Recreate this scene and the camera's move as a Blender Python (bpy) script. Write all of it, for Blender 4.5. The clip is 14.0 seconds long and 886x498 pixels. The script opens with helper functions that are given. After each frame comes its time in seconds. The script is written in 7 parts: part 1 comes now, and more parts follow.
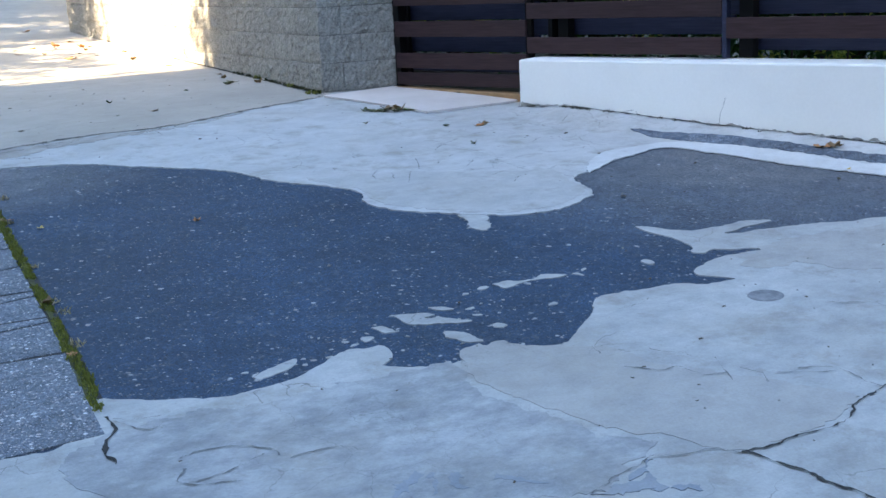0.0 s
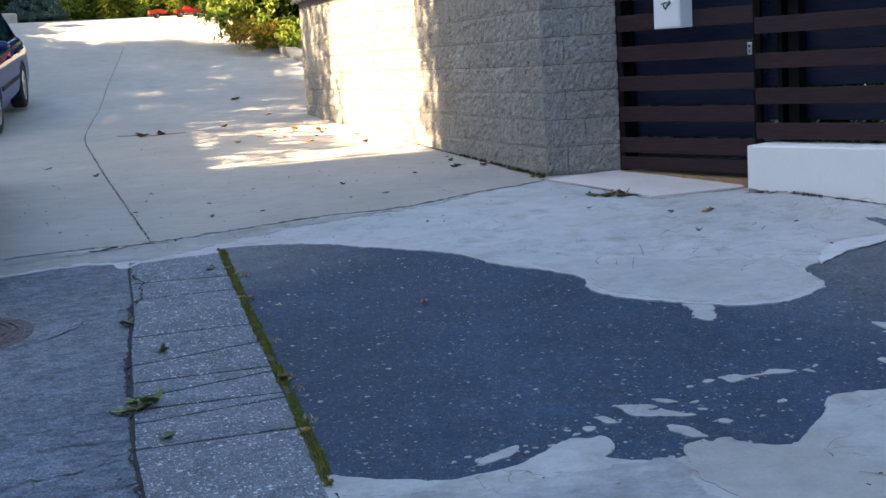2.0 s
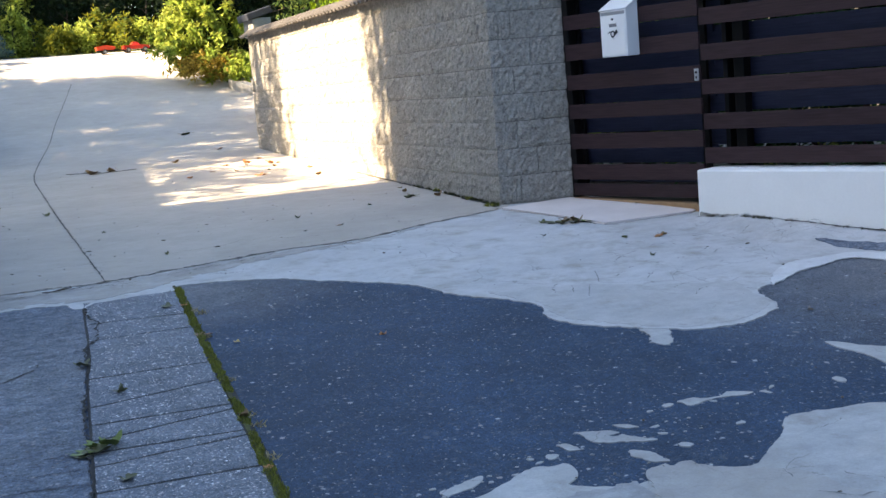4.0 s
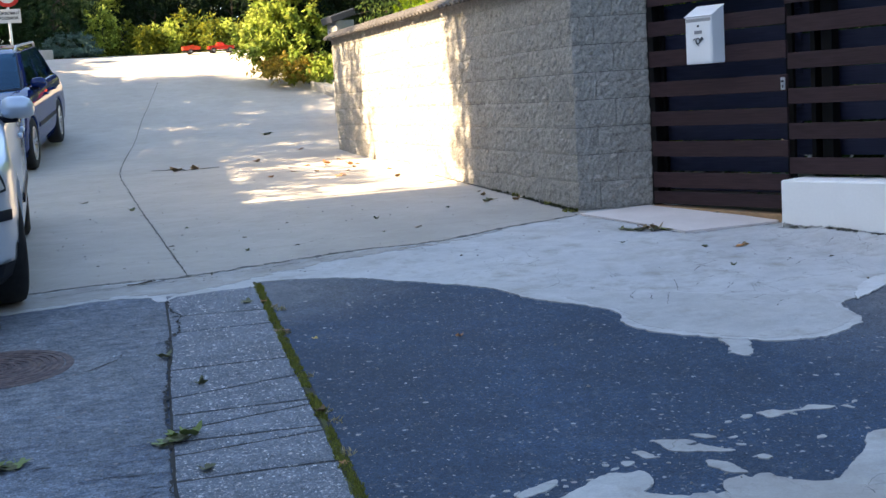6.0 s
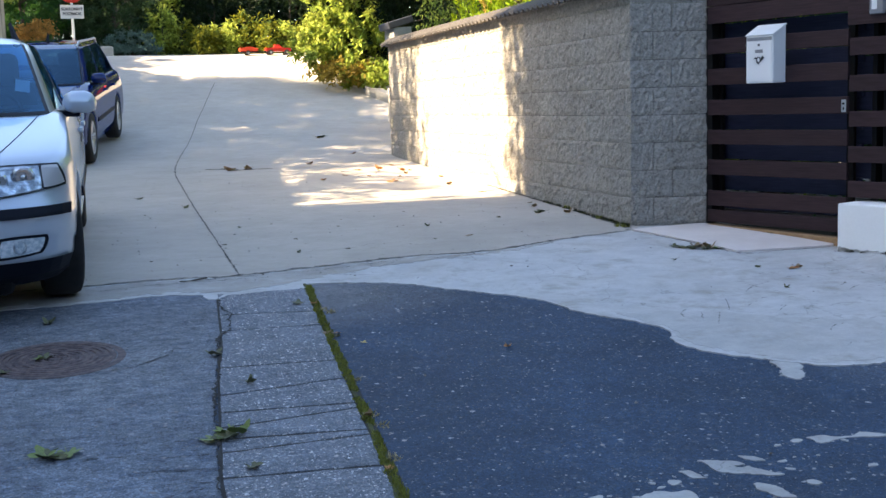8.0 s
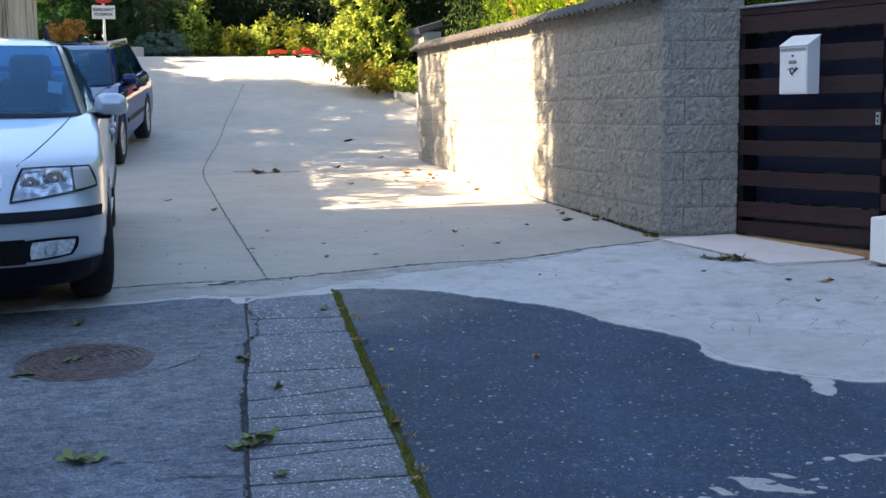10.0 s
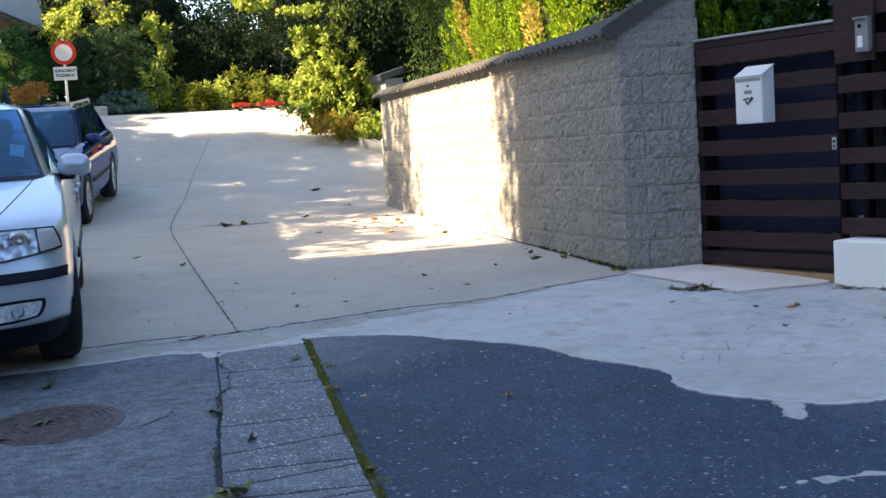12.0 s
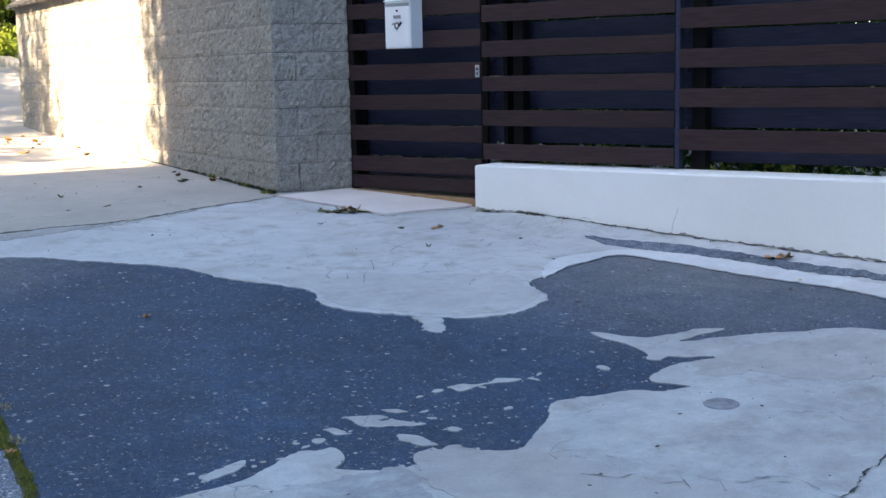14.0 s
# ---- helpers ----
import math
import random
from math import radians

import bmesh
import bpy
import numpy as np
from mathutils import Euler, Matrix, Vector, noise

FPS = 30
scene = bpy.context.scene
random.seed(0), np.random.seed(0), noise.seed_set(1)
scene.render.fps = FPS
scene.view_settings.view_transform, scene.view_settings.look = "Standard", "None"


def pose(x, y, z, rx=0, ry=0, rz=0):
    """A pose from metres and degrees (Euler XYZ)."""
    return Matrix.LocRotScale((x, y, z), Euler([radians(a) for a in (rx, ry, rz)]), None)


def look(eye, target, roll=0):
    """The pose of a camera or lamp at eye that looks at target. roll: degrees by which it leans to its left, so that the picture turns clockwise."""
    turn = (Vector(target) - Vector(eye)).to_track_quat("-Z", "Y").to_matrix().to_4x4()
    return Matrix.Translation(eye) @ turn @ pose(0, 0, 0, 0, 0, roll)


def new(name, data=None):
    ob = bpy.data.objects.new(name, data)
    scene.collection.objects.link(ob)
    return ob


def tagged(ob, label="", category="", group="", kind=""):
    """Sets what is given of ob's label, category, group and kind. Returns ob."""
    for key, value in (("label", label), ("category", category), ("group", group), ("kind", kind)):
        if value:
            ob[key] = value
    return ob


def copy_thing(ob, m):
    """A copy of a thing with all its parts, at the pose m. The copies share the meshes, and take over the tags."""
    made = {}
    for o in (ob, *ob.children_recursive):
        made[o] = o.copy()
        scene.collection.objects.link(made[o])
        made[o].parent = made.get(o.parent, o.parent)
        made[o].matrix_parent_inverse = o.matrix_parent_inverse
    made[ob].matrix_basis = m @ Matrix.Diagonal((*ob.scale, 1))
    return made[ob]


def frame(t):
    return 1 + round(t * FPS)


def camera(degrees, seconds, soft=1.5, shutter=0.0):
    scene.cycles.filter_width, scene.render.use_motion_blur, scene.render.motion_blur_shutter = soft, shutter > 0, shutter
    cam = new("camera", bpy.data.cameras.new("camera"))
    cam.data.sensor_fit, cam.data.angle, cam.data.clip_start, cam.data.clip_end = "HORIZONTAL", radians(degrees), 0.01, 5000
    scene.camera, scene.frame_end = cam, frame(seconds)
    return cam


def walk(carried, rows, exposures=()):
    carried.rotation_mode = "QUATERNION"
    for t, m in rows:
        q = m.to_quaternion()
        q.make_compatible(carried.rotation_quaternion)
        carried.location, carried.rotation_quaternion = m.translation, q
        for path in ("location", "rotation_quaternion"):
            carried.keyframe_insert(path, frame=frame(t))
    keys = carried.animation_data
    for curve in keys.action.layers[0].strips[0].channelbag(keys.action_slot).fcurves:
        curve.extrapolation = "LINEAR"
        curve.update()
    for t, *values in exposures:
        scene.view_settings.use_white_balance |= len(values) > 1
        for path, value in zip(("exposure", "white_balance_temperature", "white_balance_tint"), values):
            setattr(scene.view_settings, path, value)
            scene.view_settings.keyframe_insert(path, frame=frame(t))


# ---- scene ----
# ---- camera ----
cam = camera(42.0, 14.0)
PATH = [
    (0, pose(0.092, 0.045, 1.462, 76.11, 2.90, -31.16)),
    (0.2, pose(0.076, 0.040, 1.478, 77.13, 3.51, -28.52)),
    (0.5, pose(0.051, 0.032, 1.503, 79.17, 4.40, -25.35)),
    (0.8, pose(0.044, 0.029, 1.510, 79.98, 4.01, -24.57)),
    (1, pose(0.040, 0.027, 1.515, 80.18, 3.43, -23.77)),
    (1.2, pose(0.032, 0.023, 1.516, 81.07, 2.85, -20.73)),
    (1.5, pose(0.021, 0.016, 1.518, 81.49, 1.84, -19.30)),
    (1.7, pose(0.033, 0.018, 1.515, 80.86, 2.52, -19.81)),
    (2, pose(0.052, 0.021, 1.511, 80.54, 3.57, -20.32)),
    (2.5, pose(0.037, 0.013, 1.521, 80.72, 4.16, -20.50)),
    (3, pose(0.033, 0.007, 1.531, 81.61, 4.48, -21.16)),
    (3.2, pose(0.033, 0.006, 1.532, 81.91, 4.47, -21.69)),
    (5.3, pose(0.032, 0.017, 1.518, 81.57, 4.84, -23.29)),
    (5.5, pose(0.019, 0.007, 1.521, 81.75, 4.54, -22.69)),
    (5.7, pose(0.015, 0.007, 1.520, 81.49, 4.24, -21.06)),
    (6, pose(0.009, 0.006, 1.518, 82.32, 3.66, -18.93)),
    (6.5, pose(0.004, -0.008, 1.525, 82.79, 3.53, -17.55)),
    (7, pose(0.005, -0.003, 1.517, 82.72, 2.83, -17.31)),
    (7.5, pose(0.000, 0.001, 1.522, 82.87, 2.21, -18.18)),
    (7.7, pose(-0.011, 0.004, 1.519, 82.94, 2.04, -17.10)),
    (9.8, pose(-0.034, 0.041, 1.538, 82.58, 0.80, -15.09)),
    (10, pose(-0.035, 0.039, 1.538, 83.09, 0.81, -15.05)),
    (10.2, pose(-0.036, 0.030, 1.538, 84.71, 1.46, -14.65)),
    (10.5, pose(-0.038, 0.017, 1.538, 87.07, 2.09, -14.03)),
    (11, pose(-0.037, 0.014, 1.542, 86.52, 2.39, -14.58)),
    (11.5, pose(-0.031, 0.004, 1.541, 86.19, 2.94, -15.50)),
    (12, pose(-0.015, 0.005, 1.537, 85.20, 3.45, -16.67)),
    (12.5, pose(0.007, 0.010, 1.523, 84.37, 3.26, -18.48)),
    (12.7, pose(0.012, 0.024, 1.510, 83.22, 2.56, -20.44)),
    (13, pose(0.020, 0.044, 1.491, 82.45, 1.82, -21.60)),
    (13.2, pose(0.035, 0.055, 1.483, 83.17, 1.53, -21.84)),
    (13.5, pose(0.058, 0.071, 1.471, 83.02, 1.76, -24.86)),
    (13.7, pose(0.070, 0.077, 1.459, 81.90, 1.56, -28.07)),
    (13.9, pose(0.081, 0.083, 1.446, 81.56, 1.34, -31.31)),
    (14, pose(0.087, 0.086, 1.440, 81.27, 1.15, -33.37)),
]
EXPOSURES = [(0, 3.09), (0.5, 2.79), (1.5, 2.57), (3, 2.76), (7.5, 2.79), (10.5, 2.69), (12, 2.64), (13, 2.73), (13.5, 2.76), (14, 2.91)]
walk(cam, PATH, [(t, stops, 6780 if t > 0.2 else 6480, 10 if t > 0.2 else 6) for t, stops in EXPOSURES])

# ---- world, sun, exposure ----
SUN_ELEVATION, SUN_FROM = radians(38), Vector((-1.0, -0.06, 0)).normalized()
world = bpy.data.worlds.new("sky")
scene.world = world
world.use_nodes = True
wn = world.node_tree.nodes
sky = wn.new("ShaderNodeTexSky")
sky.sky_type, sky.sun_disc = "NISHITA", False
sky.sun_elevation = SUN_ELEVATION
sky.sun_rotation = math.atan2(SUN_FROM.x, SUN_FROM.y)
sky.air_density, sky.dust_density, sky.ozone_density = 1.0, 1.0, 1.0
world.node_tree.links.new(sky.outputs[0], wn["Background"].inputs[0])
wn["Background"].inputs[1].default_value = 0.09

sun = new("sun", bpy.data.lights.new("sun", "SUN"))
sun.data.energy, sun.data.angle, sun.data.color = 5.0, radians(0.53), (1.0, 0.79, 0.53)
sun_from = Vector((SUN_FROM.x * math.cos(SUN_ELEVATION), SUN_FROM.y * math.cos(SUN_ELEVATION), math.sin(SUN_ELEVATION)))
sun.matrix_world = look(sun_from * 60, (0, 0, 0))

# ---- materials ----
def material(name):
    m = bpy.data.materials.new(name)
    m.use_nodes = True
    return m, m.node_tree, m.node_tree.nodes["Principled BSDF"]


def node(tree, kind, **values):
    n = tree.nodes.new(kind)
    for key, value in values.items():
        n.inputs[key.replace("_", " ")].default_value = value
    return n


def coords(tree, space="Object"):
    return tree.nodes.new("ShaderNodeTexCoord").outputs[space]


def world_place(tree):
    return tree.nodes.new("ShaderNodeNewGeometry").outputs["Position"]


def noise_of(tree, place, scale, detail=4.0, rough=0.6):
    n = node(tree, "ShaderNodeTexNoise", Scale=scale, Detail=detail, Roughness=rough)
    tree.links.new(place, n.inputs["Vector"])
    return n.outputs["Fac"]


def node_colour(tree, place, scale):
    n = node(tree, "ShaderNodeTexNoise", Scale=scale, Detail=3.0)
    tree.links.new(place, n.inputs["Vector"])
    return n.outputs["Color"]


def ramp(tree, fac, *stops):
    r = tree.nodes.new("ShaderNodeValToRGB")
    tree.links.new(fac, r.inputs[0])
    while len(r.color_ramp.elements) < len(stops):
        r.color_ramp.elements.new(0.5)
    for element, (at, colour) in zip(r.color_ramp.elements, stops):
        element.position = at
        element.color = (*colour, 1) if len(colour) == 3 else colour
    return r.outputs[0]


def mixed(tree, fac, a, b, how="MIX"):
    n = tree.nodes.new("ShaderNodeMix")
    n.data_type, n.blend_type = "RGBA", how
    for value, slot in ((fac, n.inputs[0]), (a, n.inputs[6]), (b, n.inputs[7])):
        if isinstance(value, (int, float)):
            slot.default_value = value
        elif isinstance(value, tuple):
            slot.default_value = (*value, 1)
        else:
            tree.links.new(value, slot)
    return n.outputs[2]


def bumped(tree, bsdf, height, strength, distance):
    b = node(tree, "ShaderNodeBump", Strength=strength, Distance=distance)
    tree.links.new(height, b.inputs["Height"])
    tree.links.new(b.outputs[0], bsdf.inputs["Normal"])


def grained(name, dark, light, scale=6.0, fine=90.0, rough=0.85, bump=0.3, depth=0.003, metal=0.0, spread=(0.3, 0.7), space="world", grain=0.35):
    """A plain surface with cloudy variation, fine grain and relief."""
    m, tree, bsdf = material(name)
    place = world_place(tree) if space == "world" else coords(tree)
    big = noise_of(tree, place, scale, 5)
    small = noise_of(tree, place, fine, 3)
    colour = ramp(tree, big, (spread[0], dark), (spread[1], light))
    colour = mixed(tree, grain, colour, ramp(tree, small, (0.3, (0.35,) * 3), (0.7, (1.0,) * 3)), "MULTIPLY")
    tree.links.new(colour, bsdf.inputs["Base Color"])
    bsdf.inputs["Roughness"].default_value, bsdf.inputs["Metallic"].default_value = rough, metal
    bumped(tree, bsdf, small, bump, depth)
    return m


def plain(name, colour, rough=0.5, metal=0.0, coat=0.0, emit=0.0, shine=0.5):
    m, tree, bsdf = material(name)
    bsdf.inputs["Base Color"].default_value = (*colour, 1)
    bsdf.inputs["Roughness"].default_value, bsdf.inputs["Metallic"].default_value = rough, metal
    bsdf.inputs["Coat Weight"].default_value = coat
    bsdf.inputs["Specular IOR Level"].default_value = shine
    bsdf.inputs["Coat Roughness"].default_value = 0.05
    if emit:
        bsdf.inputs["Emission Color"].default_value = (*colour, 1)
        bsdf.inputs["Emission Strength"].default_value = emit
    return m


def times(tree, a, b):
    n = tree.nodes.new("ShaderNodeMath")
    n.operation = "MULTIPLY"
    for value, slot in ((a, n.inputs[0]), (b, n.inputs[1])):
        if isinstance(value, (int, float)):
            slot.default_value = value
        else:
            tree.links.new(value, slot)
    return n.outputs[0]


def asphalt(name, base, chips, chip_amount, chip_scale, rough_tone=0.35, dusty=(), dust_tone=(0.185, 0.185, 0.185), blotch=0.0):
    """Bitumen with stone chips worn bare on top. dusty: places (x, y, inner, outer) where feet and wheels have left pale dust."""
    m, tree, bsdf = material(name)
    place = world_place(tree)
    cloud = noise_of(tree, place, 1.3, 6, 0.65)
    grit = noise_of(tree, place, 150, 4, 0.7)
    colour = ramp(tree, cloud, (0.3, tuple(c * 0.75 for c in base)), (0.7, tuple(c * 1.3 for c in base)))
    for x, y, inner, outer in dusty:
        far = tree.nodes.new("ShaderNodeVectorMath")
        far.operation = "DISTANCE"
        far.inputs[1].default_value = (x, y, float(np.interp(y, (0, 7), (0, 0.55))))
        tree.links.new(mixed(tree, 0.5, place, node_colour(tree, place, 2.2), "ADD"), far.inputs[0])
        reach = ramp(tree, times(tree, far.outputs["Value"], 0.25), (inner / 4, (0.85,) * 3), (outer / 4, (0,) * 3))
        colour = mixed(tree, times(tree, reach, ramp(tree, noise_of(tree, place, 5, 6, 0.7), (0.25, (0.55,) * 3), (0.65, (1,) * 3))), colour, dust_tone)
    colour = mixed(tree, 0.85, colour, ramp(tree, grit, (0.34, (0.42,) * 3), (0.50, (0.95,) * 3), (0.66, (1.75,) * 3)), "MULTIPLY")
    coarse = noise_of(tree, place, 62, 5, 0.75)
    colour = mixed(tree, rough_tone, colour, ramp(tree, coarse, (0.36, (0.42,) * 3), (0.50, (1.0,) * 3), (0.64, (1.55,) * 3)), "MULTIPLY")
    mottle = noise_of(tree, place, 7, 6, 0.7)
    colour = mixed(tree, 0.8, colour, ramp(tree, mottle, (0.32, (0.68, 0.69, 0.71)), (0.66, (1.18, 1.18, 1.18))), "MULTIPLY")
    if blotch:
        streaky = tree.nodes.new("ShaderNodeVectorMath")
        streaky.operation = "MULTIPLY"
        streaky.inputs[1].default_value = (11, 20, 20)
        tree.links.new(place, streaky.inputs[0])
        colour = mixed(tree, blotch, colour, ramp(tree, noise_of(tree, streaky.outputs[0], 1, 7, 0.75), (0.40, (0.46, 0.53, 0.64)), (0.50, (1.0,) * 3), (0.60, (1.36, 1.34, 1.30))), "MULTIPLY")
    dust = noise_of(tree, place, 30, 6, 0.75)
    colour = mixed(tree, ramp(tree, dust, (0.53, (0,) * 3), (0.72, (0.5,) * 3)), colour, tuple(c * 0.42 for c in chips))
    for scale, amount, tone in ((chip_scale * 0.62, chip_amount * 0.28, tuple(c * 0.8 for c in chips)), (chip_scale, chip_amount, chips), (chip_scale * 1.7, chip_amount * 1.5, tuple(c * 0.75 for c in chips)), (chip_scale * 2.9, min(0.6, chip_amount * 2.4), tuple(c * 0.55 for c in chips)),
                                (chip_scale * 2.2, 0.16, tuple(c * 0.3 for c in base))):
        v = tree.nodes.new("ShaderNodeTexVoronoi")
        v.inputs["Scale"].default_value = scale
        tree.links.new(mixed(tree, 0.9 / scale, place, node_colour(tree, place, scale * 1.6), "ADD"), v.inputs["Vector"])
        pick = tree.nodes.new("ShaderNodeSeparateColor")
        tree.links.new(v.outputs["Color"], pick.inputs[0])
        # Stones of many sizes: the nearness to the cell's middle is weighed by the cell's own chance.
        size = ramp(tree, pick.outputs[1], (0.0, (0.55,) * 3), (1.0, (1.6,) * 3))
        near = ramp(tree, times(tree, v.outputs["Distance"], size), (0.16, (1,) * 3), (0.27, (0,) * 3))
        some = ramp(tree, pick.outputs[0], (1 - amount, (0,) * 3), (min(1, 1.03 - amount), (1,) * 3))
        tint = mixed(tree, pick.outputs[2], tone, tuple(c * k for c, k in zip(tone, (0.78, 0.66, 0.60))))
        colour = mixed(tree, times(tree, near, some), colour, tint)
    tree.links.new(colour, bsdf.inputs["Base Color"])
    bsdf.inputs["Roughness"].default_value = 0.8
    bumped(tree, bsdf, mixed(tree, 0.4, grit, coarse), 0.7, 0.006)
    return m


def concrete(name, dark, light, stain, stain_amount=0.25, crackle=0.0, crack_scale=1.2, blotch=0.2):
    """Floated concrete: cloudy tone, dirt stains, pores, and hairline cracks where crackle is set."""
    m, tree, bsdf = material(name)
    place = world_place(tree)
    cloud = noise_of(tree, place, 1.1, 7, 0.7)
    streak = noise_of(tree, place, 5.0, 6, 0.7)
    grit = noise_of(tree, place, 120, 3)
    sweep = tree.nodes.new("ShaderNodeMapping")
    sweep.inputs["Scale"].default_value, sweep.inputs["Rotation"].default_value = (3, 5, 4), (0, 0, 0.6)
    tree.links.new(place, sweep.inputs["Vector"])
    trowel = noise_of(tree, sweep.outputs[0], 1.6, 7, 0.75)
    colour = ramp(tree, cloud, (0.32, dark), (0.68, light))
    colour = mixed(tree, blotch, colour, ramp(tree, trowel, (0.34, (0.55, 0.56, 0.58)), (0.62, (1.0,) * 3)), "MULTIPLY")
    colour = mixed(tree, ramp(tree, streak, (0.52, (0,) * 3), (0.72, (stain_amount,) * 3)), colour, stain)
    colour = mixed(tree, 0.25, colour, ramp(tree, grit, (0.3, (0.55,) * 3), (0.65, (1.0,) * 3)), "MULTIPLY")
    drawn = tree.nodes.new("ShaderNodeMapping")
    drawn.inputs["Scale"].default_value, drawn.inputs["Rotation"].default_value = (1, 1.3, 1), (0, 0, 0.9)
    tree.links.new(place, drawn.inputs["Vector"])
    tea = noise_of(tree, place, 1.9, 7, 0.72)
    colour = mixed(tree, ramp(tree, tea, (0.48, (0,) * 3), (0.68, (0.38,) * 3)), colour, (0.33, 0.30, 0.255))
    fleck = noise_of(tree, drawn.outputs[0], 13, 6, 0.62)
    colour = mixed(tree, ramp(tree, fleck, (0.64, (0,) * 3), (0.72, (0.4,) * 3)), colour, tuple(c * 0.8 for c in stain))
    pores = tree.nodes.new("ShaderNodeTexVoronoi")
    pores.inputs["Scale"].default_value = 26
    tree.links.new(place, pores.inputs["Vector"])
    colour = mixed(tree, ramp(tree, pores.outputs["Distance"], (0.03, (0.55,) * 3), (0.10, (0,) * 3)), colour, stain)
    if crackle:
        warp = node(tree, "ShaderNodeTexNoise", Scale=2.5, Detail=6.0)
        tree.links.new(place, warp.inputs["Vector"])
        v = tree.nodes.new("ShaderNodeTexVoronoi")
        v.feature = "DISTANCE_TO_EDGE"
        v.inputs["Scale"].default_value = crack_scale
        tree.links.new(mixed(tree, 0.5, place, warp.outputs["Color"], "ADD"), v.inputs["Vector"])
        line = ramp(tree, v.outputs["Distance"], (0.001, (1,) * 3), (0.006, (0,) * 3))
        some = ramp(tree, noise_of(tree, place, 0.9, 2), (0.48, (0,) * 3), (0.58, (crackle,) * 3))
        hit = tree.nodes.new("ShaderNodeMath")
        hit.operation = "MULTIPLY"
        tree.links.new(line, hit.inputs[0])
        tree.links.new(some, hit.inputs[1])
        colour = mixed(tree, hit.outputs[0], colour, tuple(c * 0.3 for c in stain))
    tree.links.new(colour, bsdf.inputs["Base Color"])
    bsdf.inputs["Roughness"].default_value = 0.9
    bumped(tree, bsdf, grit, 0.25, 0.003)
    return m


def leafy(name, dark, light, glow, clear=0.33):
    """Leaves: each one of its own tone, with light passing through."""
    m, tree, bsdf = material(name)
    rnd = tree.nodes.new("ShaderNodeNewGeometry").outputs["Random Per Island"]
    colour = ramp(tree, rnd, (0.0, dark), (0.75, light), (1.0, tuple(0.5 * (a + b) for a, b in zip(light, glow))))
    tree.links.new(colour, bsdf.inputs["Base Color"])
    bsdf.inputs["Roughness"].default_value = 0.6
    bsdf.inputs["Specular IOR Level"].default_value = 0.15
    through_leaf = tree.nodes.new("ShaderNodeBsdfTranslucent")
    tree.links.new(mixed(tree, 0.6, colour, glow), through_leaf.inputs["Color"])
    mix = tree.nodes.new("ShaderNodeMixShader")
    mix.inputs[0].default_value = clear
    tree.links.new(bsdf.outputs[0], mix.inputs[1])
    tree.links.new(through_leaf.outputs[0], mix.inputs[2])
    tree.links.new(mix.outputs[0], tree.nodes["Material Output"].inputs[0])
    return m


M_SOIL = grained("soil", (0.035, 0.03, 0.02), (0.07, 0.055, 0.035), 3, 60, 0.95, 0.6, 0.01)
M_ASPHALT = asphalt("dark_asphalt", (0.022, 0.046, 0.085), (0.38, 0.40, 0.41), 0.10, 36, 0.6, ((4.75, 4.75, 0.35, 1.75), (1.35, 6.65, 0.15, 0.95)))
M_OLD_ASPHALT = asphalt("worn_asphalt", (0.112, 0.133, 0.165), (0.27, 0.28, 0.30), 0.20, 40, 0.75, ((0.2, 5.6, 0.2, 1.3),), (0.17, 0.18, 0.19), 0.8)
M_DRIVE = concrete("driveway_concrete", (0.385, 0.35, 0.302), (0.475, 0.434, 0.377), (0.22, 0.20, 0.17), 0.22)
M_SKIRT = concrete("smooth_cement", (0.46, 0.46, 0.455), (0.57, 0.57, 0.56), (0.27, 0.245, 0.205), 0.70, 0.55, 2.2, 0.36)
M_PATCH = concrete("patchy_cement", (0.37, 0.365, 0.35), (0.535, 0.535, 0.52), (0.24, 0.215, 0.185), 0.7, 0.65, 2.6, 0.55)
M_SLAB = grained("washed_concrete", (0.24, 0.24, 0.24), (0.33, 0.33, 0.32), 5, 110, 0.9, 0.7, 0.005)
M_WHITE = grained("white_render", (0.79, 0.775, 0.735), (0.86, 0.845, 0.81), 1.2, 60, 0.9, 0.04, 0.001, grain=0.05)
M_STONE = grained("pink_stone", (0.62, 0.55, 0.51), (0.72, 0.65, 0.61), 3, 120, 0.8, 0.2, 0.002, grain=0.12)

def split_stone():
    """Split concrete block: pitted grey face, each block of its own tone."""
    m, tree, bsdf = material("split_block")
    place = world_place(tree)
    chips = noise_of(tree, place, 25, 8, 0.78)
    pits = noise_of(tree, place, 62, 6, 0.78)
    cloud = noise_of(tree, place, 2.2, 4)
    rnd = tree.nodes.new("ShaderNodeObjectInfo").outputs["Random"]
    colour = ramp(tree, pits, (0.30, (0.12, 0.108, 0.092)), (0.46, (0.345, 0.320, 0.283)), (0.70, (0.50, 0.468, 0.42)))
    colour = mixed(tree, 0.75, colour, ramp(tree, chips, (0.34, (0.34, 0.33, 0.32)), (0.47, (0.90,) * 3), (0.66, (1.14,) * 3)), "MULTIPLY")
    colour = mixed(tree, 0.55, colour, ramp(tree, cloud, (0.3, (0.68,) * 3), (0.7, (1.0,) * 3)), "MULTIPLY")
    colour = mixed(tree, 0.6, colour, ramp(tree, rnd, (0.0, (0.88, 0.88, 0.88)), (1.0, (1.0, 0.99, 0.97))), "MULTIPLY")
    tree.links.new(colour, bsdf.inputs["Base Color"])
    bsdf.inputs["Roughness"].default_value = 0.95
    bumped(tree, bsdf, mixed(tree, 0.6, chips, pits), 0.9, 0.017)
    return m


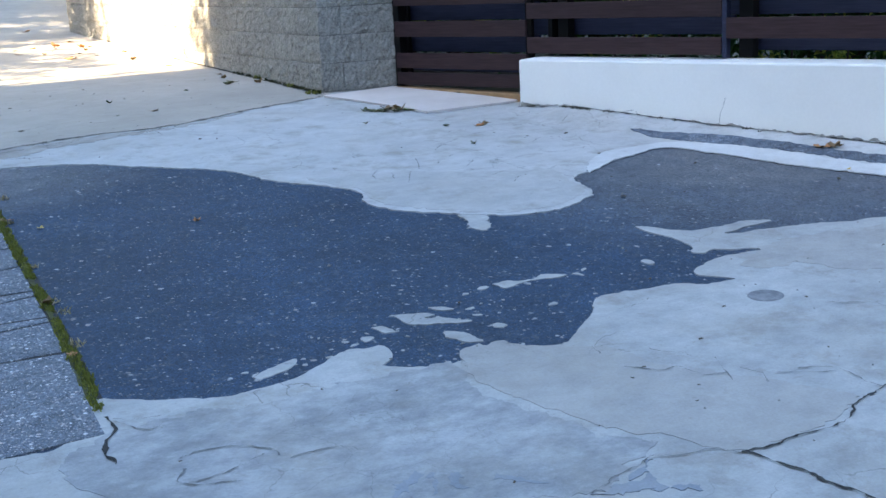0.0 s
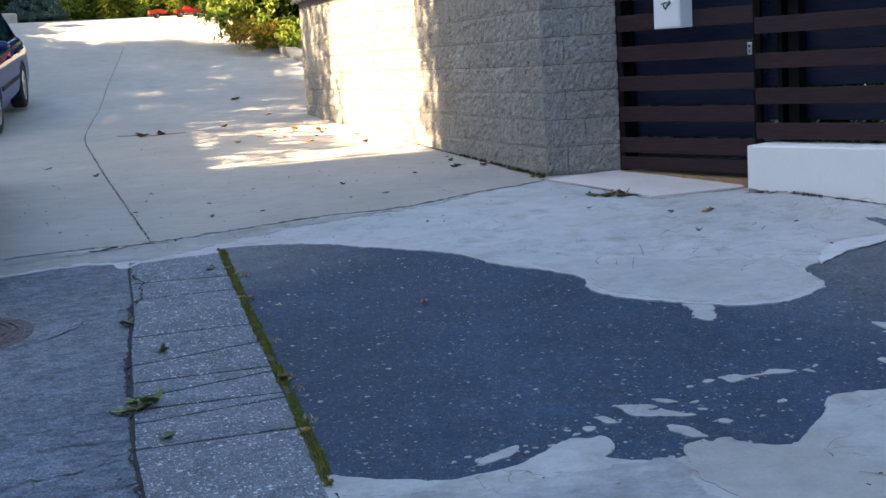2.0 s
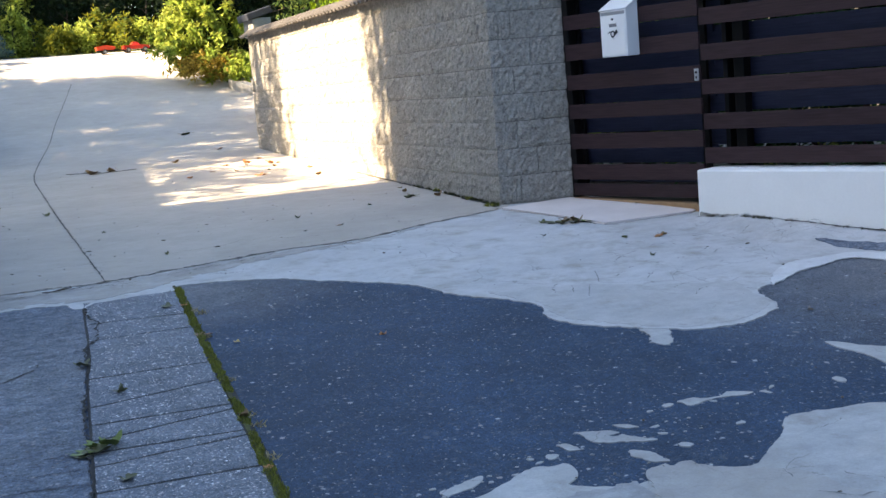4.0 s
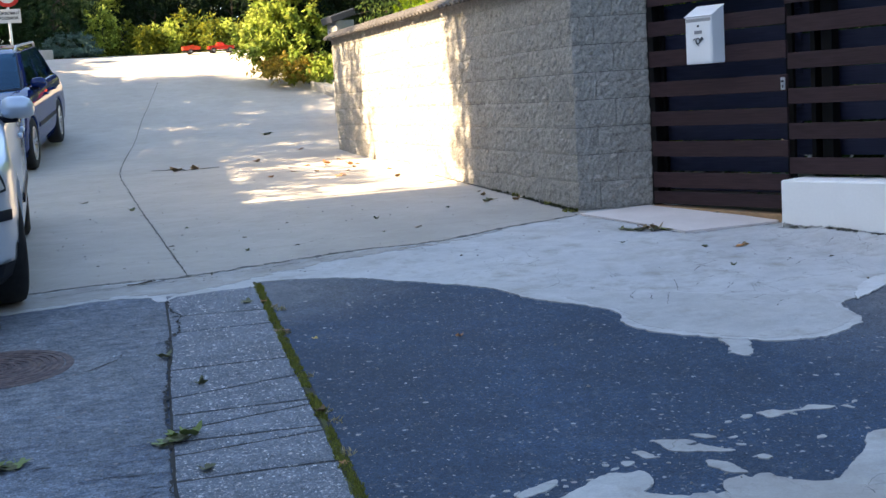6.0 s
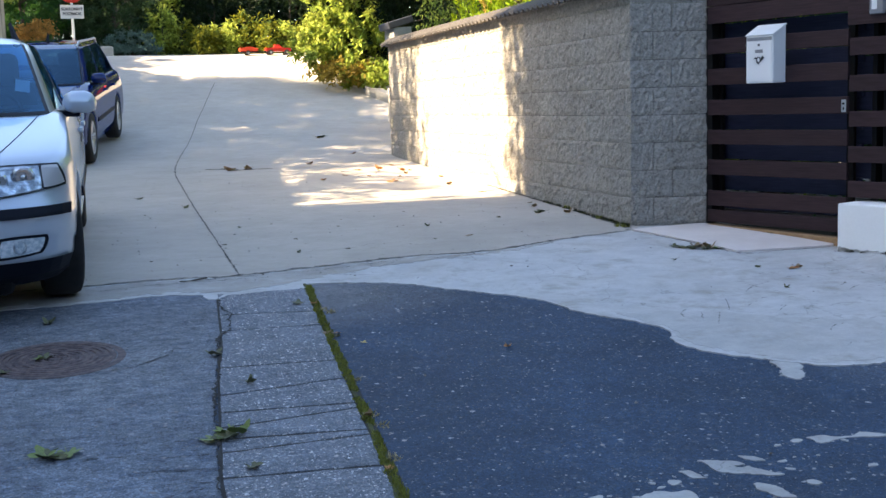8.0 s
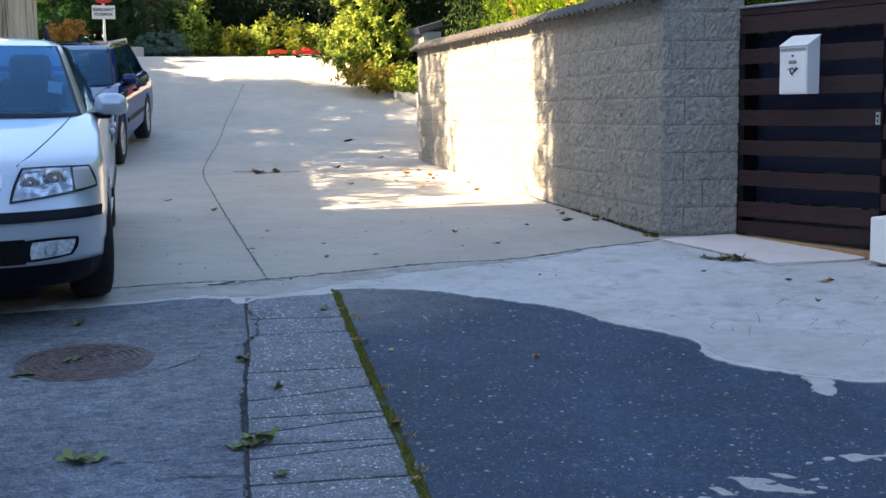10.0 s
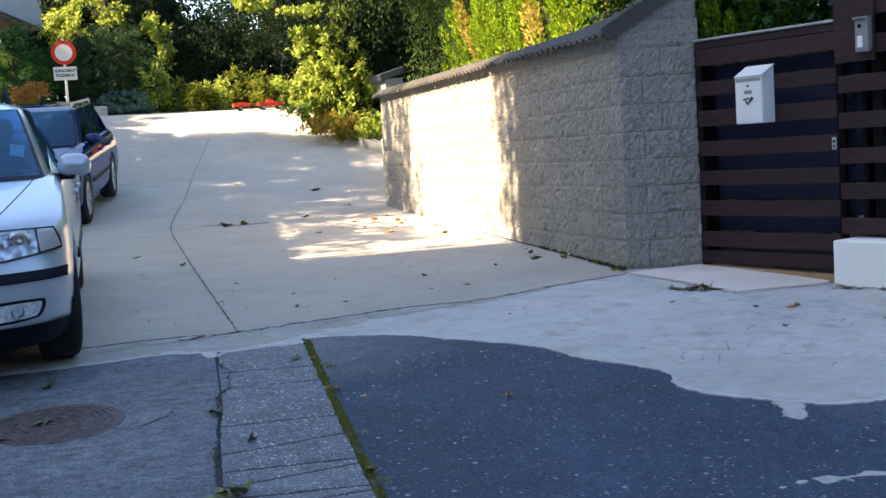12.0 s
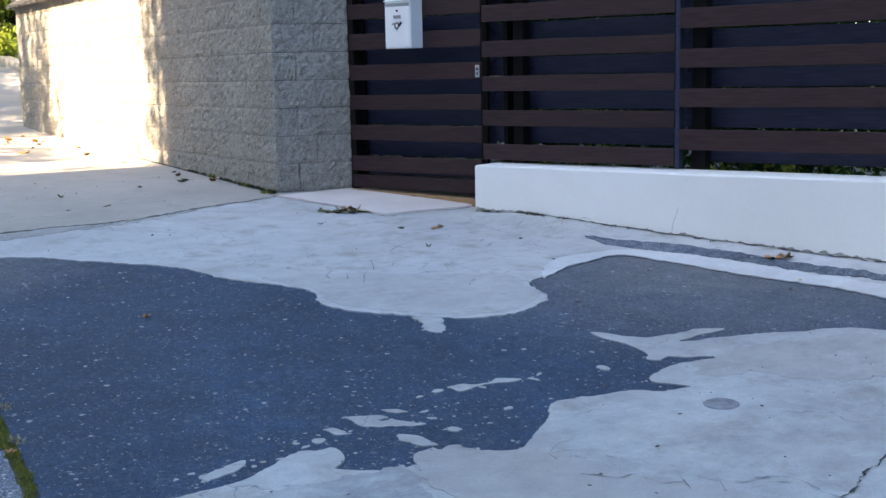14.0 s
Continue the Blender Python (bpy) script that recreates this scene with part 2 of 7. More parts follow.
def stained_wood(name="stained_wood", dark=(0.021, 0.011, 0.012), light=(0.051, 0.028, 0.031)):
    """Dark stained boards with grain along their length."""
    m, tree, bsdf = material(name)
    place = coords(tree)
    stretch = tree.nodes.new("ShaderNodeMapping")
    stretch.inputs["Scale"].default_value = (1.5, 30, 30)
    tree.links.new(place, stretch.inputs["Vector"])
    grain = noise_of(tree, stretch.outputs[0], 3.0, 5, 0.65)
    rnd = tree.nodes.new("ShaderNodeObjectInfo").outputs["Random"]
    colour = ramp(tree, grain, (0.3, dark), (0.7, light))
    colour = mixed(tree, 0.6, colour, ramp(tree, rnd, (0.0, (0.7,) * 3), (1.0, (1.0, 0.96, 0.93))), "MULTIPLY")
    tree.links.new(colour, bsdf.inputs["Base Color"])
    bsdf.inputs["Roughness"].default_value = 0.7
    bsdf.inputs["Specular IOR Level"].default_value = 0.25
    bumped(tree, bsdf, grain, 0.3, 0.003)
    return m


def board_marked():
    """Old concrete cast against upright boards, streaked by rain."""
    m, tree, bsdf = material("board_marked_concrete")
    place = world_place(tree)
    stretch = tree.nodes.new("ShaderNodeMapping")
    stretch.inputs["Scale"].default_value = (1.6, 1.6, 0.16)
    tree.links.new(place, stretch.inputs["Vector"])
    streak = noise_of(tree, stretch.outputs[0], 3.0, 6, 0.7)
    colour = ramp(tree, streak, (0.38, (0.10, 0.075, 0.05)), (0.48, (0.33, 0.27, 0.20)), (0.66, (0.46, 0.39, 0.30)))
    tree.links.new(colour, bsdf.inputs["Base Color"])
    bsdf.inputs["Roughness"].default_value = 0.9
    bumped(tree, bsdf, streak, 0.4, 0.02)
    return m


def pane(name="tinted_glass", tone=(0.34, 0.52, 0.64, 1)):
    """Car and window glass: clear, a little blue, its sheen coloured for the blue sky it mirrors."""
    m, tree, bsdf = material(name)
    clear = tree.nodes.new("ShaderNodeBsdfTransparent")
    clear.inputs[0].default_value = tone
    gloss = tree.nodes.new("ShaderNodeBsdfGlossy")
    gloss.inputs["Roughness"].default_value = 0.02
    # Blue put into the gloss stands for a deeper sky's reflection.
    gloss.inputs["Color"].default_value = (0.35, 0.68, 1.0, 1)
    edge = tree.nodes.new("ShaderNodeFresnel")
    edge.inputs[0].default_value = 1.48
    mix = tree.nodes.new("ShaderNodeMixShader")
    tree.links.new(edge.outputs[0], mix.inputs[0])
    tree.links.new(clear.outputs[0], mix.inputs[1])
    tree.links.new(gloss.outputs[0], mix.inputs[2])
    tree.links.new(mix.outputs[0], tree.nodes["Material Output"].inputs[0])
    return m


M_BLOCK = split_stone()
M_CORE = grained("mortar", (0.10, 0.095, 0.085), (0.14, 0.13, 0.115), 5, 90)
M_WOOD = stained_wood()
# Same boards, with the bluish shade of the gaps put into their colour.
M_GAP_SHADE_WOOD = stained_wood("gap_shade_wood", (0.016, 0.020, 0.042), (0.034, 0.040, 0.078))
# Near-black: posts and stiles take on the darkness of the fence gaps.
M_POST = plain("gap_black", (0.008, 0.007, 0.007), 0.6, 0.0, shine=0.15)
M_TILE = grained("slate_blue_tile", (0.058, 0.052, 0.047), (0.108, 0.096, 0.087), 4, 60, 0.6, 0.2, 0.002)
M_EAVE = grained("brown_eave_board", (0.10, 0.065, 0.04), (0.16, 0.11, 0.07), 5, 50, 0.8)
M_CAP = plain("zinc_cap", (0.35, 0.35, 0.36), 0.45, 0.6)
M_ENAMEL = plain("white_enamel", (0.78, 0.78, 0.77), 0.35)
M_STEEL = plain("brushed_steel", (0.55, 0.55, 0.55), 0.35, 0.9)
M_GREY = plain("grey_plastic", (0.22, 0.22, 0.23), 0.45)
M_DARK = plain("black_plastic", (0.006, 0.006, 0.007), 0.6, shine=0.12)
M_INK = plain("dark_ink", (0.05, 0.05, 0.055), 0.6)
M_CRACK = grained("crack_dirt_shadow", (0.022, 0.022, 0.023), (0.055, 0.052, 0.048), 9, 120, 0.95, 0.5, 0.003)
M_HAIR = grained("hairline_dirt", (0.12, 0.12, 0.12), (0.26, 0.255, 0.25), 20, 120, 0.95)
M_SEAM = grained("seam_dirt", (0.05, 0.05, 0.05), (0.20, 0.19, 0.175), 5, 120, 0.95)
M_THRESHOLD = grained("oak_threshold", (0.30, 0.17, 0.08), (0.42, 0.26, 0.13), 6, 60, 0.7)
M_MOSS = leafy("moss", (0.06, 0.080, 0.016), (0.20, 0.215, 0.045), (0.38, 0.36, 0.08))
M_BOARDMARK = board_marked()
M_GLASS = pane()
M_DEEP_GLASS = pane("dark_glass", (0.12, 0.20, 0.27, 1))
M_RUST = grained("rusty_iron", (0.055, 0.045, 0.050), (0.20, 0.145, 0.135), 26, 140, 0.7, 0.4, 0.003, 0.3)

# ---- building helpers ----
GROUND_Y = (-60, -12, -5, 0, 3.5, 6, 7, 11, 15, 17.5, 20, 24, 28, 32, 60)
GROUND_Z = (-1.3, -0.85, -0.40, 0.0, 0.277, 0.476, 0.552, 0.70, 0.86, 1.05, 1.45, 2.2, 2.83, 2.80, 2.80)


def slope_at(i):
    if i in (0, len(GROUND_Y) - 1):
        return 0.0
    a = (GROUND_Z[i] - GROUND_Z[i - 1]) / (GROUND_Y[i] - GROUND_Y[i - 1])
    b = (GROUND_Z[i + 1] - GROUND_Z[i]) / (GROUND_Y[i + 1] - GROUND_Y[i])
    return 0.0 if a * b <= 0 else 2 * a * b / (a + b)


SLOPES = [slope_at(i) for i in range(len(GROUND_Y))]


def foot_rise(x, y):
    """The pavement banks up a little against the foot of the white wall."""
    dx, dy = x - 4.21, y - 7.60
    s, d = 0.342 * dx - 0.94 * dy, 0.94 * dx + 0.342 * dy
    if not -0.55 < d < 0.15 or s < 1.2:
        return 0.0
    return float(np.interp(s, (1.2, 1.6, 2.7, 3.06, 3.9, 6), (0, 0.052, 0.056, 0.064, 0.082, 0.12))) * min(1, (d + 0.55) / 0.35)


def ground_z(x, y):
    """The height of the ground: it climbs with y in one smooth sweep."""
    return slope_z(y) + foot_rise(x, y)


def slope_z(y):
    if y <= GROUND_Y[0]:
        return GROUND_Z[0]
    if y >= GROUND_Y[-1]:
        return GROUND_Z[-1]
    i = max(k for k in range(len(GROUND_Y) - 1) if GROUND_Y[k] <= y)
    h = GROUND_Y[i + 1] - GROUND_Y[i]
    t = (y - GROUND_Y[i]) / h
    return ((2 * t ** 3 - 3 * t ** 2 + 1) * GROUND_Z[i] + (t ** 3 - 2 * t ** 2 + t) * h * SLOPES[i]
            + (3 * t ** 2 - 2 * t ** 3) * GROUND_Z[i + 1] + (t ** 3 - t ** 2) * h * SLOPES[i + 1])


def finish(name, bm, mat, smooth=False):
    me = bpy.data.meshes.new(name)
    bm.normal_update()
    bm.to_mesh(me)
    bm.free()
    for mt in (mat if isinstance(mat, (list, tuple)) else [mat]):
        me.materials.append(mt)
    if smooth:
        me.polygons.foreach_set("use_smooth", [True] * len(me.polygons))
    return me


def part(name, bm, mat, parent=None, label="", smooth=False):
    ob = new(name, finish(name, bm, mat, smooth))
    if parent:
        ob.parent = parent
    if label:
        tagged(ob, label)
    return ob


def thing(name, place, label, category, group="", turn=0.0, kind=""):
    ob = new(name)
    ob.empty_display_size = 0.1
    ob.matrix_basis = Matrix.Translation(place) @ Matrix.Rotation(radians(turn), 4, "Z")
    return tagged(ob, label, category, group, kind)


def box(bm, lo, hi, bevel=0.0, m=None):
    """Adds a box between two corners; bevel rounds its edges."""
    lo, hi = Vector(lo), Vector(hi)
    vs = bmesh.ops.create_cube(bm, size=1.0)["verts"]
    for v in vs:
        v.co = Vector((lo[k] + (v.co[k] + 0.5) * (hi[k] - lo[k]) for k in range(3)))
    if bevel:
        es = list({e for v in vs for e in v.link_edges})
        made = bmesh.ops.bevel(bm, geom=es, offset=bevel, segments=2, affect="EDGES", profile=0.5)
        vs = list({v for f in made["faces"] for v in f.verts} | {v for v in vs if v.is_valid})
    if m is not None:
        bmesh.ops.transform(bm, matrix=m, verts=vs)
    return vs


def rod(bm, a, b, r, r2=None, sides=10):
    """Adds a tapered round bar from a to b."""
    a, b = Vector(a), Vector(b)
    d = b - a
    m = Matrix.Translation((a + b) / 2) @ d.to_track_quat("Z", "Y").to_matrix().to_4x4()
    return bmesh.ops.create_cone(bm, cap_ends=True, segments=sides, radius1=r, radius2=r if r2 is None else r2, depth=d.length, matrix=m)["verts"]


def ragged(points, step=0.05, wobble=0.015, closed=True, seed=0.0):
    """A smooth line through the points, roughened like a broken or trowelled edge."""
    out, n = [], len(points)
    for i in range(n if closed else n - 1):
        p0, p1, p2, p3 = (Vector(points[(i + k) % n] if closed else points[min(max(i + k, 0), n - 1)]) for k in (-1, 0, 1, 2))
        span = (p2 - p1).length
        if (p1 - p0).length > 4 * span:
            p0 = p1 + (p1 - p2)
        if (p3 - p2).length > 4 * span:
            p3 = p2 + (p2 - p1)
        count = max(1, int(span / step))
        for j in range(count):
            t = j / count
            p = 0.5 * (2 * p1 + (p2 - p0) * t + (2 * p0 - 5 * p1 + 4 * p2 - p3) * t * t + (3 * p1 - p0 - 3 * p2 + p3) * t ** 3)
            if (p2 - p1).length > 3:
                p = p1.lerp(p2, t)
            q = Vector((p.x, p.y, seed))
            p = p + wobble * Vector([sum(w * noise.noise(q * s + o) for s, w in ((9, 1.0), (27, 0.7), (70, 0.6))) for o in (Vector((0, 0, 0)), Vector((7, 3, 1)))])
            out.append(p)
    if not closed:
        out.append(Vector(points[-1]))
    return out


def laid(name, outline, lift, mat, label, category="", kind="structure", thick=0.05, parent=None, every=0.4):
    """A layer that lies on the ground inside an outline, lift metres above it, with a real edge."""
    bm = bmesh.new()
    vs = [bm.verts.new((p[0], p[1], 0)) for p in outline]
    es = [bm.edges.new((vs[i], vs[(i + 1) % len(vs)])) for i in range(len(vs))]
    bmesh.ops.triangle_fill(bm, edges=es, use_beauty=True)
    lo, hi = min(p[1] for p in outline), max(p[1] for p in outline)
    y = math.ceil(lo / every) * every
    while y < hi:
        bmesh.ops.bisect_plane(bm, geom=bm.verts[:] + bm.edges[:] + bm.faces[:], plane_co=(0, y, 0), plane_no=(0, 1, 0), dist=1e-5)
        y += every
    if max(p[0] for p in outline) > 4.3 and lo < 6:
        for d in (-0.55, -0.43, -0.31, -0.2):
            bmesh.ops.bisect_plane(bm, geom=bm.verts[:] + bm.edges[:] + bm.faces[:], plane_co=(4.21 + 0.94 * d, 7.60 + 0.342 * d, 0), plane_no=(0.94, 0.342, 0), dist=1e-5)
        for s in (1.2, 1.6, 2.7, 3.9):
            bmesh.ops.bisect_plane(bm, geom=bm.verts[:] + bm.edges[:] + bm.faces[:], plane_co=(4.21 + 0.342 * s, 7.60 - 0.94 * s, 0), plane_no=(0.342, -0.94, 0), dist=1e-5)
    bmesh.ops.recalc_face_normals(bm, faces=bm.faces[:])
    if sum(f.normal.z * f.calc_area() for f in bm.faces) < 0:
        bmesh.ops.reverse_faces(bm, faces=bm.faces[:])
    rim = [e for e in bm.edges if e.is_boundary]
    down = bmesh.ops.extrude_edge_only(bm, edges=rim)["geom"]
    low = {v for v in down if isinstance(v, bmesh.types.BMVert)}
    for v in bm.verts:
        v.co.z = ground_z(v.co.x, v.co.y) + lift - (thick if v in low else 0)
    ob = part(name, bm, mat, parent)
    if parent is None:
        tagged(ob, label, category, kind=kind)
    elif label:
        tagged(ob, label)
    return ob

# ---- ground ----
bm = bmesh.new()
ys = [-150, -60] + [-40 + 0.8 * i for i in range(130)] + [80, 150, 400]
xs = [-300, -60, -20, -8, -4, 0, 4, 8, 20, 60, 300]
grid = [[bm.verts.new((x, y, ground_z(x, y))) for x in xs] for y in ys]
for a, b in zip(grid, grid[1:]):
    for k in range(len(xs) - 1):
        bm.faces.new((a[k], a[k + 1], b[k + 1], b[k]))
tagged(part("ground", bm, M_SOIL), "bare dark soil round the paved ground", "ground", kind="structure")

DRIVE_SEAM = [(-0.16, 6.82), (0.15, 6.86), (0.70, 6.84), (1.21, 6.95), (1.82, 7.09), (2.32, 7.10), (2.88, 7.33), (3.38, 7.50), (3.62, 7.58)]
SKIRT_EDGE = [(1.04, 6.50), (1.37, 6.43), (1.61, 6.31), (1.87, 6.07), (2.16, 5.79), (2.30, 5.43), (2.48, 5.20), (2.55, 4.99), (2.49, 4.84),
              (2.56, 4.63), (2.78, 4.40), (2.92, 4.30), (3.09, 4.24), (3.31, 4.27), (3.51, 4.40), (3.58, 4.64),
              (3.75, 4.73), (3.98, 4.84), (4.25, 4.92), (4.45, 4.96), (4.56, 4.8), (4.67, 4.48), (4.78, 4.18), (4.92, 3.93), (5.01, 3.6)]
PATCH_EDGE = [(0.81, 3.33), (1.00, 3.22), (1.18, 3.15), (1.37, 3.16), (1.50, 3.22), (1.61, 3.27), (1.66, 3.25), (1.71, 3.25), (1.73, 3.21), (1.70, 3.14), (1.65, 3.10),
              (1.70, 3.06), (1.76, 3.02), (1.85, 3.00), (1.90, 3.02), (1.95, 3.06), (2.00, 3.05), (2.04, 3.08), (2.08, 3.07), (2.09, 3.01),
              (2.15, 2.97), (2.24, 2.94), (2.31, 2.99), (2.42, 3.06), (2.50, 3.12), (2.54, 3.18), (2.62, 3.23), (2.73, 3.21), (2.83, 3.20), (2.94, 3.175), (3.02, 3.13),
              (3.16, 3.10), (3.13, 3.145), (3.09, 3.18), (3.08, 3.25), (3.20, 3.30), (3.32, 3.33), (3.43, 3.315), (3.57, 3.29), (3.50, 3.33), (3.43, 3.37), (3.34, 3.42),
              (3.285, 3.395), (3.25, 3.445), (3.305, 3.485), (3.32, 3.58), (3.315, 3.65), (3.285, 3.74), (3.285, 3.835), (3.355, 3.785), (3.40, 3.69), (3.48, 3.655),
              (3.60, 3.64), (3.71, 3.645), (3.86, 3.595), (3.80, 3.572), (3.70, 3.575), (3.62, 3.565), (3.545, 3.548), (3.64, 3.515), (3.735, 3.51), (3.87, 3.475), (4.01, 3.44), (4.13, 3.395), (4.40, 3.30)]

laid("road", [(-9, -12), (9, -12), (9, 6.2), (4.7, 6.4), (3.6, 7.4), (-2, 6.7), (-9, 6.7)], 0.002, M_ASPHALT,
     "dark asphalt road surface speckled with pale stone chips", "road")
laid("road_worn", ragged([(-9, -11.5), (0.25, -11.5), (0.265, 0.6), (0.268, 1.0), (0.27, 1.5), (0.28, 3.7), (0.38, 4.93), (0.47, 5.6), (0.52, 6.3), (0.44, 6.42), (0.2, 6.47), (-0.16, 6.42), (-1.2, 6.36), (-9, 6.3)], 0.08, 0.012),
     0.005, M_OLD_ASPHALT, "worn grey asphalt beside the paved strip", "road")
laid("driveway", ragged([(-2.7, 6.75)] + DRIVE_SEAM + [(3.75, 7.75), (3.75, 15.2), (5.3, 20.5), (5.6, 24), (6.5, 30), (-2.3, 30), (-2.3, 20), (-2.7, 12)], 0.08, 0.006, seed=2.0),
     0.009, M_DRIVE, "beige cast concrete driveway climbing uphill", "driveway")
laid("apron", ragged([(-2.7, 6.35), (-0.16, 6.40), (0.2, 6.46), (0.44, 6.41), (0.52, 6.28), (1.02, 6.36)] + SKIRT_EDGE + [(5.5, 2.2), (6.1, 2.2), (4.55, 6.4), (4.66, 6.5), (4.3, 7.75), (3.7, 7.7)] + [(x, y - 0.006) for x, y in reversed(DRIVE_SEAM)] + [(-2.7, 6.745)], 0.018, 0.018, seed=4.0),
     0.008, M_SKIRT, "pale grey trowelled cement apron with a ragged edge", "pavement")
laid("cement_patch", ragged(PATCH_EDGE + [(4.9, 2.8), (5.5, 2.4), (6.2, 2.1), (6.2, 1.7), (6.2, -11.4), (0.27, -11.5), (0.27, 2.8), (0.27, 2.93), (0.27, 3.05), (0.40, 3.12), (0.50, 3.10), (0.62, 3.08), (0.70, 3.13), (0.77, 3.20)], 0.018, 0.012, seed=6.0),
     0.007, M_PATCH, "cracked pale cement patch over the asphalt", "pavement")
laid("asphalt_band", ragged([(4.55, 5.35), (4.66, 5.14), (4.83, 4.86), (4.95, 4.54), (5.05, 4.23), (5.16, 3.94), (5.23, 3.76), (5.34, 3.49), (5.28, 3.44), (5.17, 3.71), (5.1, 3.89), (4.97, 4.15), (4.87, 4.46), (4.73, 4.76), (4.58, 5.06), (4.54, 5.21)], 0.02, 0.018, seed=8.0),
     0.012, M_OLD_ASPHALT, "narrow asphalt strip along the white wall", "pavement")
M_FRESH = concrete("fresh_cement", (0.58, 0.58, 0.575), (0.68, 0.68, 0.67), (0.40, 0.385, 0.36), 0.35, 0.2, 3.0, 0.3)
laid("cement_fillet", ragged([(3.72, 4.7), (3.95, 4.81), (4.22, 4.89), (4.42, 4.93), (4.53, 4.77), (4.64, 4.45), (4.75, 4.15), (4.89, 3.9), (4.98, 3.57), (5.16, 2.91), (5.37, 3.07), (5.13, 3.69), (5.01, 4.0), (4.91, 4.3), (4.8, 4.6), (4.64, 4.89), (4.5, 5.02), (4.29, 5.02), (4.06, 5.01), (3.88, 4.89)], 0.02, 0.018, seed=12.0),
     0.0125, M_FRESH, "whiter band of fresh cement along the asphalt's edge", "pavement", thick=0.006)
laid("cement_layer", ragged([(3.30, 3.20), (3.68, 3.36), (4.02, 3.30), (4.39, 3.20), (4.2, 2.95), (3.91, 2.81), (3.62, 2.94), (3.50, 3.08)], 0.02, 0.04, seed=14.0),
     0.0080, concrete("brown_cement", (0.37, 0.355, 0.335), (0.46, 0.445, 0.42), (0.25, 0.23, 0.20), 0.5, 0.2, 2.6, 0.5), "thin brownish cement layer over the patch", "pavement", thick=0.003)
M_FILM = concrete("dusty_cement", (0.36, 0.34, 0.31), (0.47, 0.45, 0.42), (0.22, 0.20, 0.175), 0.7, 0.2, 3.0, 0.6)
laid("dust_film", ragged([(-2.6, 6.73)] + [(x, y - 0.03) for x, y in DRIVE_SEAM[:7]] + [(2.75, 7.20), (2.3, 7.0), (1.8, 6.90), (1.25, 6.70), (0.9, 6.53), (0.62, 6.44), (0.4, 6.50), (-0.1, 6.48), (-1.2, 6.44), (-2.6, 6.42)], 0.02, 0.06, seed=16.0),
     0.0090, M_FILM, "thin dusty film of dirt along the driveway's foot", "pavement", thick=0.003)

# ---- block wall along the driveway ----
WALL_X, CORNER_Y, WALL_END = 3.66, 7.72, 15.05
BACK_X, BACK_Y = 4.235, 7.605
EAVE_Z, RIDGE_Z = 2.33, 2.68


def split_block(seed, length=0.394, height=0.194, depth=0.12, nx=16, nz=8):
    """One block with a split face: front at y = 0 looking to -y, x along its length."""
    rnd = random.Random(seed)
    off = Vector((rnd.uniform(0, 50), rnd.uniform(0, 50), rnd.uniform(0, 50)))
    bm = bmesh.new()
    rows = []
    for j in range(nz + 1):
        row = []
        for i in range(nx + 1):
            x, z = length * i / nx, height * j / nz
            rim = i in (0, nx) or j in (0, nz)
            q = Vector((x * 14, z * 14, 0)) + off
            rough = noise.noise(q) * 0.007 + noise.noise(q * 2.3) * 0.008 + noise.noise(q * 5.1) * 0.008
            y = 0.003 + 0.005 * noise.noise(q * 2) if rim else -0.002 - rough
            row.append(bm.verts.new((x, y, z)))
        rows.append(row)
    for a, b in zip(rows, rows[1:]):
        for i in range(nx):
            bm.faces.new((a[i], a[i + 1], b[i + 1], b[i]))
    ring = rows[0] + [r[-1] for r in rows[1:-1]] + rows[-1][::-1] + [r[0] for r in rows[-2:0:-1]]
    back = [bm.verts.new((0.0 if v.co.x < 0.01 else length if v.co.x > length - 0.01 else v.co.x, depth, v.co.z)) for v in ring]
    for k in range(len(ring)):
        n = (k + 1) % len(ring)
        bm.faces.new((ring[n], ring[k], back[k], back[n]))
    return finish("block", bm, M_BLOCK)


bm = bmesh.new()
# The wall is thick at the gate and tapers to a slim wall uphill.
PITCH = (RIDGE_Z - EAVE_Z) / (BACK_X - WALL_X)
foot = [(WALL_X + 0.02, CORNER_Y + 0.02), (BACK_X - 0.012, BACK_Y + 0.02), (4.02, 8.15), (3.90, 8.7), (3.83, 9.6), (3.80, WALL_END), (WALL_X + 0.02, WALL_END)]
lo = [bm.verts.new((x, y, 0.3)) for x, y in foot]
hi = [bm.verts.new((x, y, EAVE_Z + PITCH * (x - WALL_X))) for x, y in foot]
bmesh.ops.triangle_fill(bm, edges=[bm.edges.new((hi[k], hi[(k + 1) % 7])) for k in range(7)])
for k in range(7):
    bm.faces.new((lo[k], lo[(k + 1) % 7], hi[(k + 1) % 7], hi[k]))
bmesh.ops.recalc_face_normals(bm, faces=bm.faces[:])
wall_block = tagged(part("wall_block", bm, M_CORE), "grey split-face concrete block wall beside the driveway", "wall", kind="structure")

# The end face's gable: whole courses, cut to the slope of the coping.
END = Matrix.Translation((WALL_X, CORNER_Y, 0)) @ Matrix.Rotation(math.atan2(BACK_Y - CORNER_Y, BACK_X - WALL_X), 4, "Z")
END_LEN = math.hypot(BACK_X - WALL_X, BACK_Y - CORNER_Y)
SIDE = Matrix.Translation((WALL_X, WALL_END, 0)) @ Matrix.Rotation(radians(-90), 4, "Z")
BLOCKS = [split_block(k) for k in range(14)]


def lay_block(frame_m, x, z, length, pick, height=0.2):
    ob = new("block", BLOCKS[pick % len(BLOCKS)])
    ob.parent = wall_block
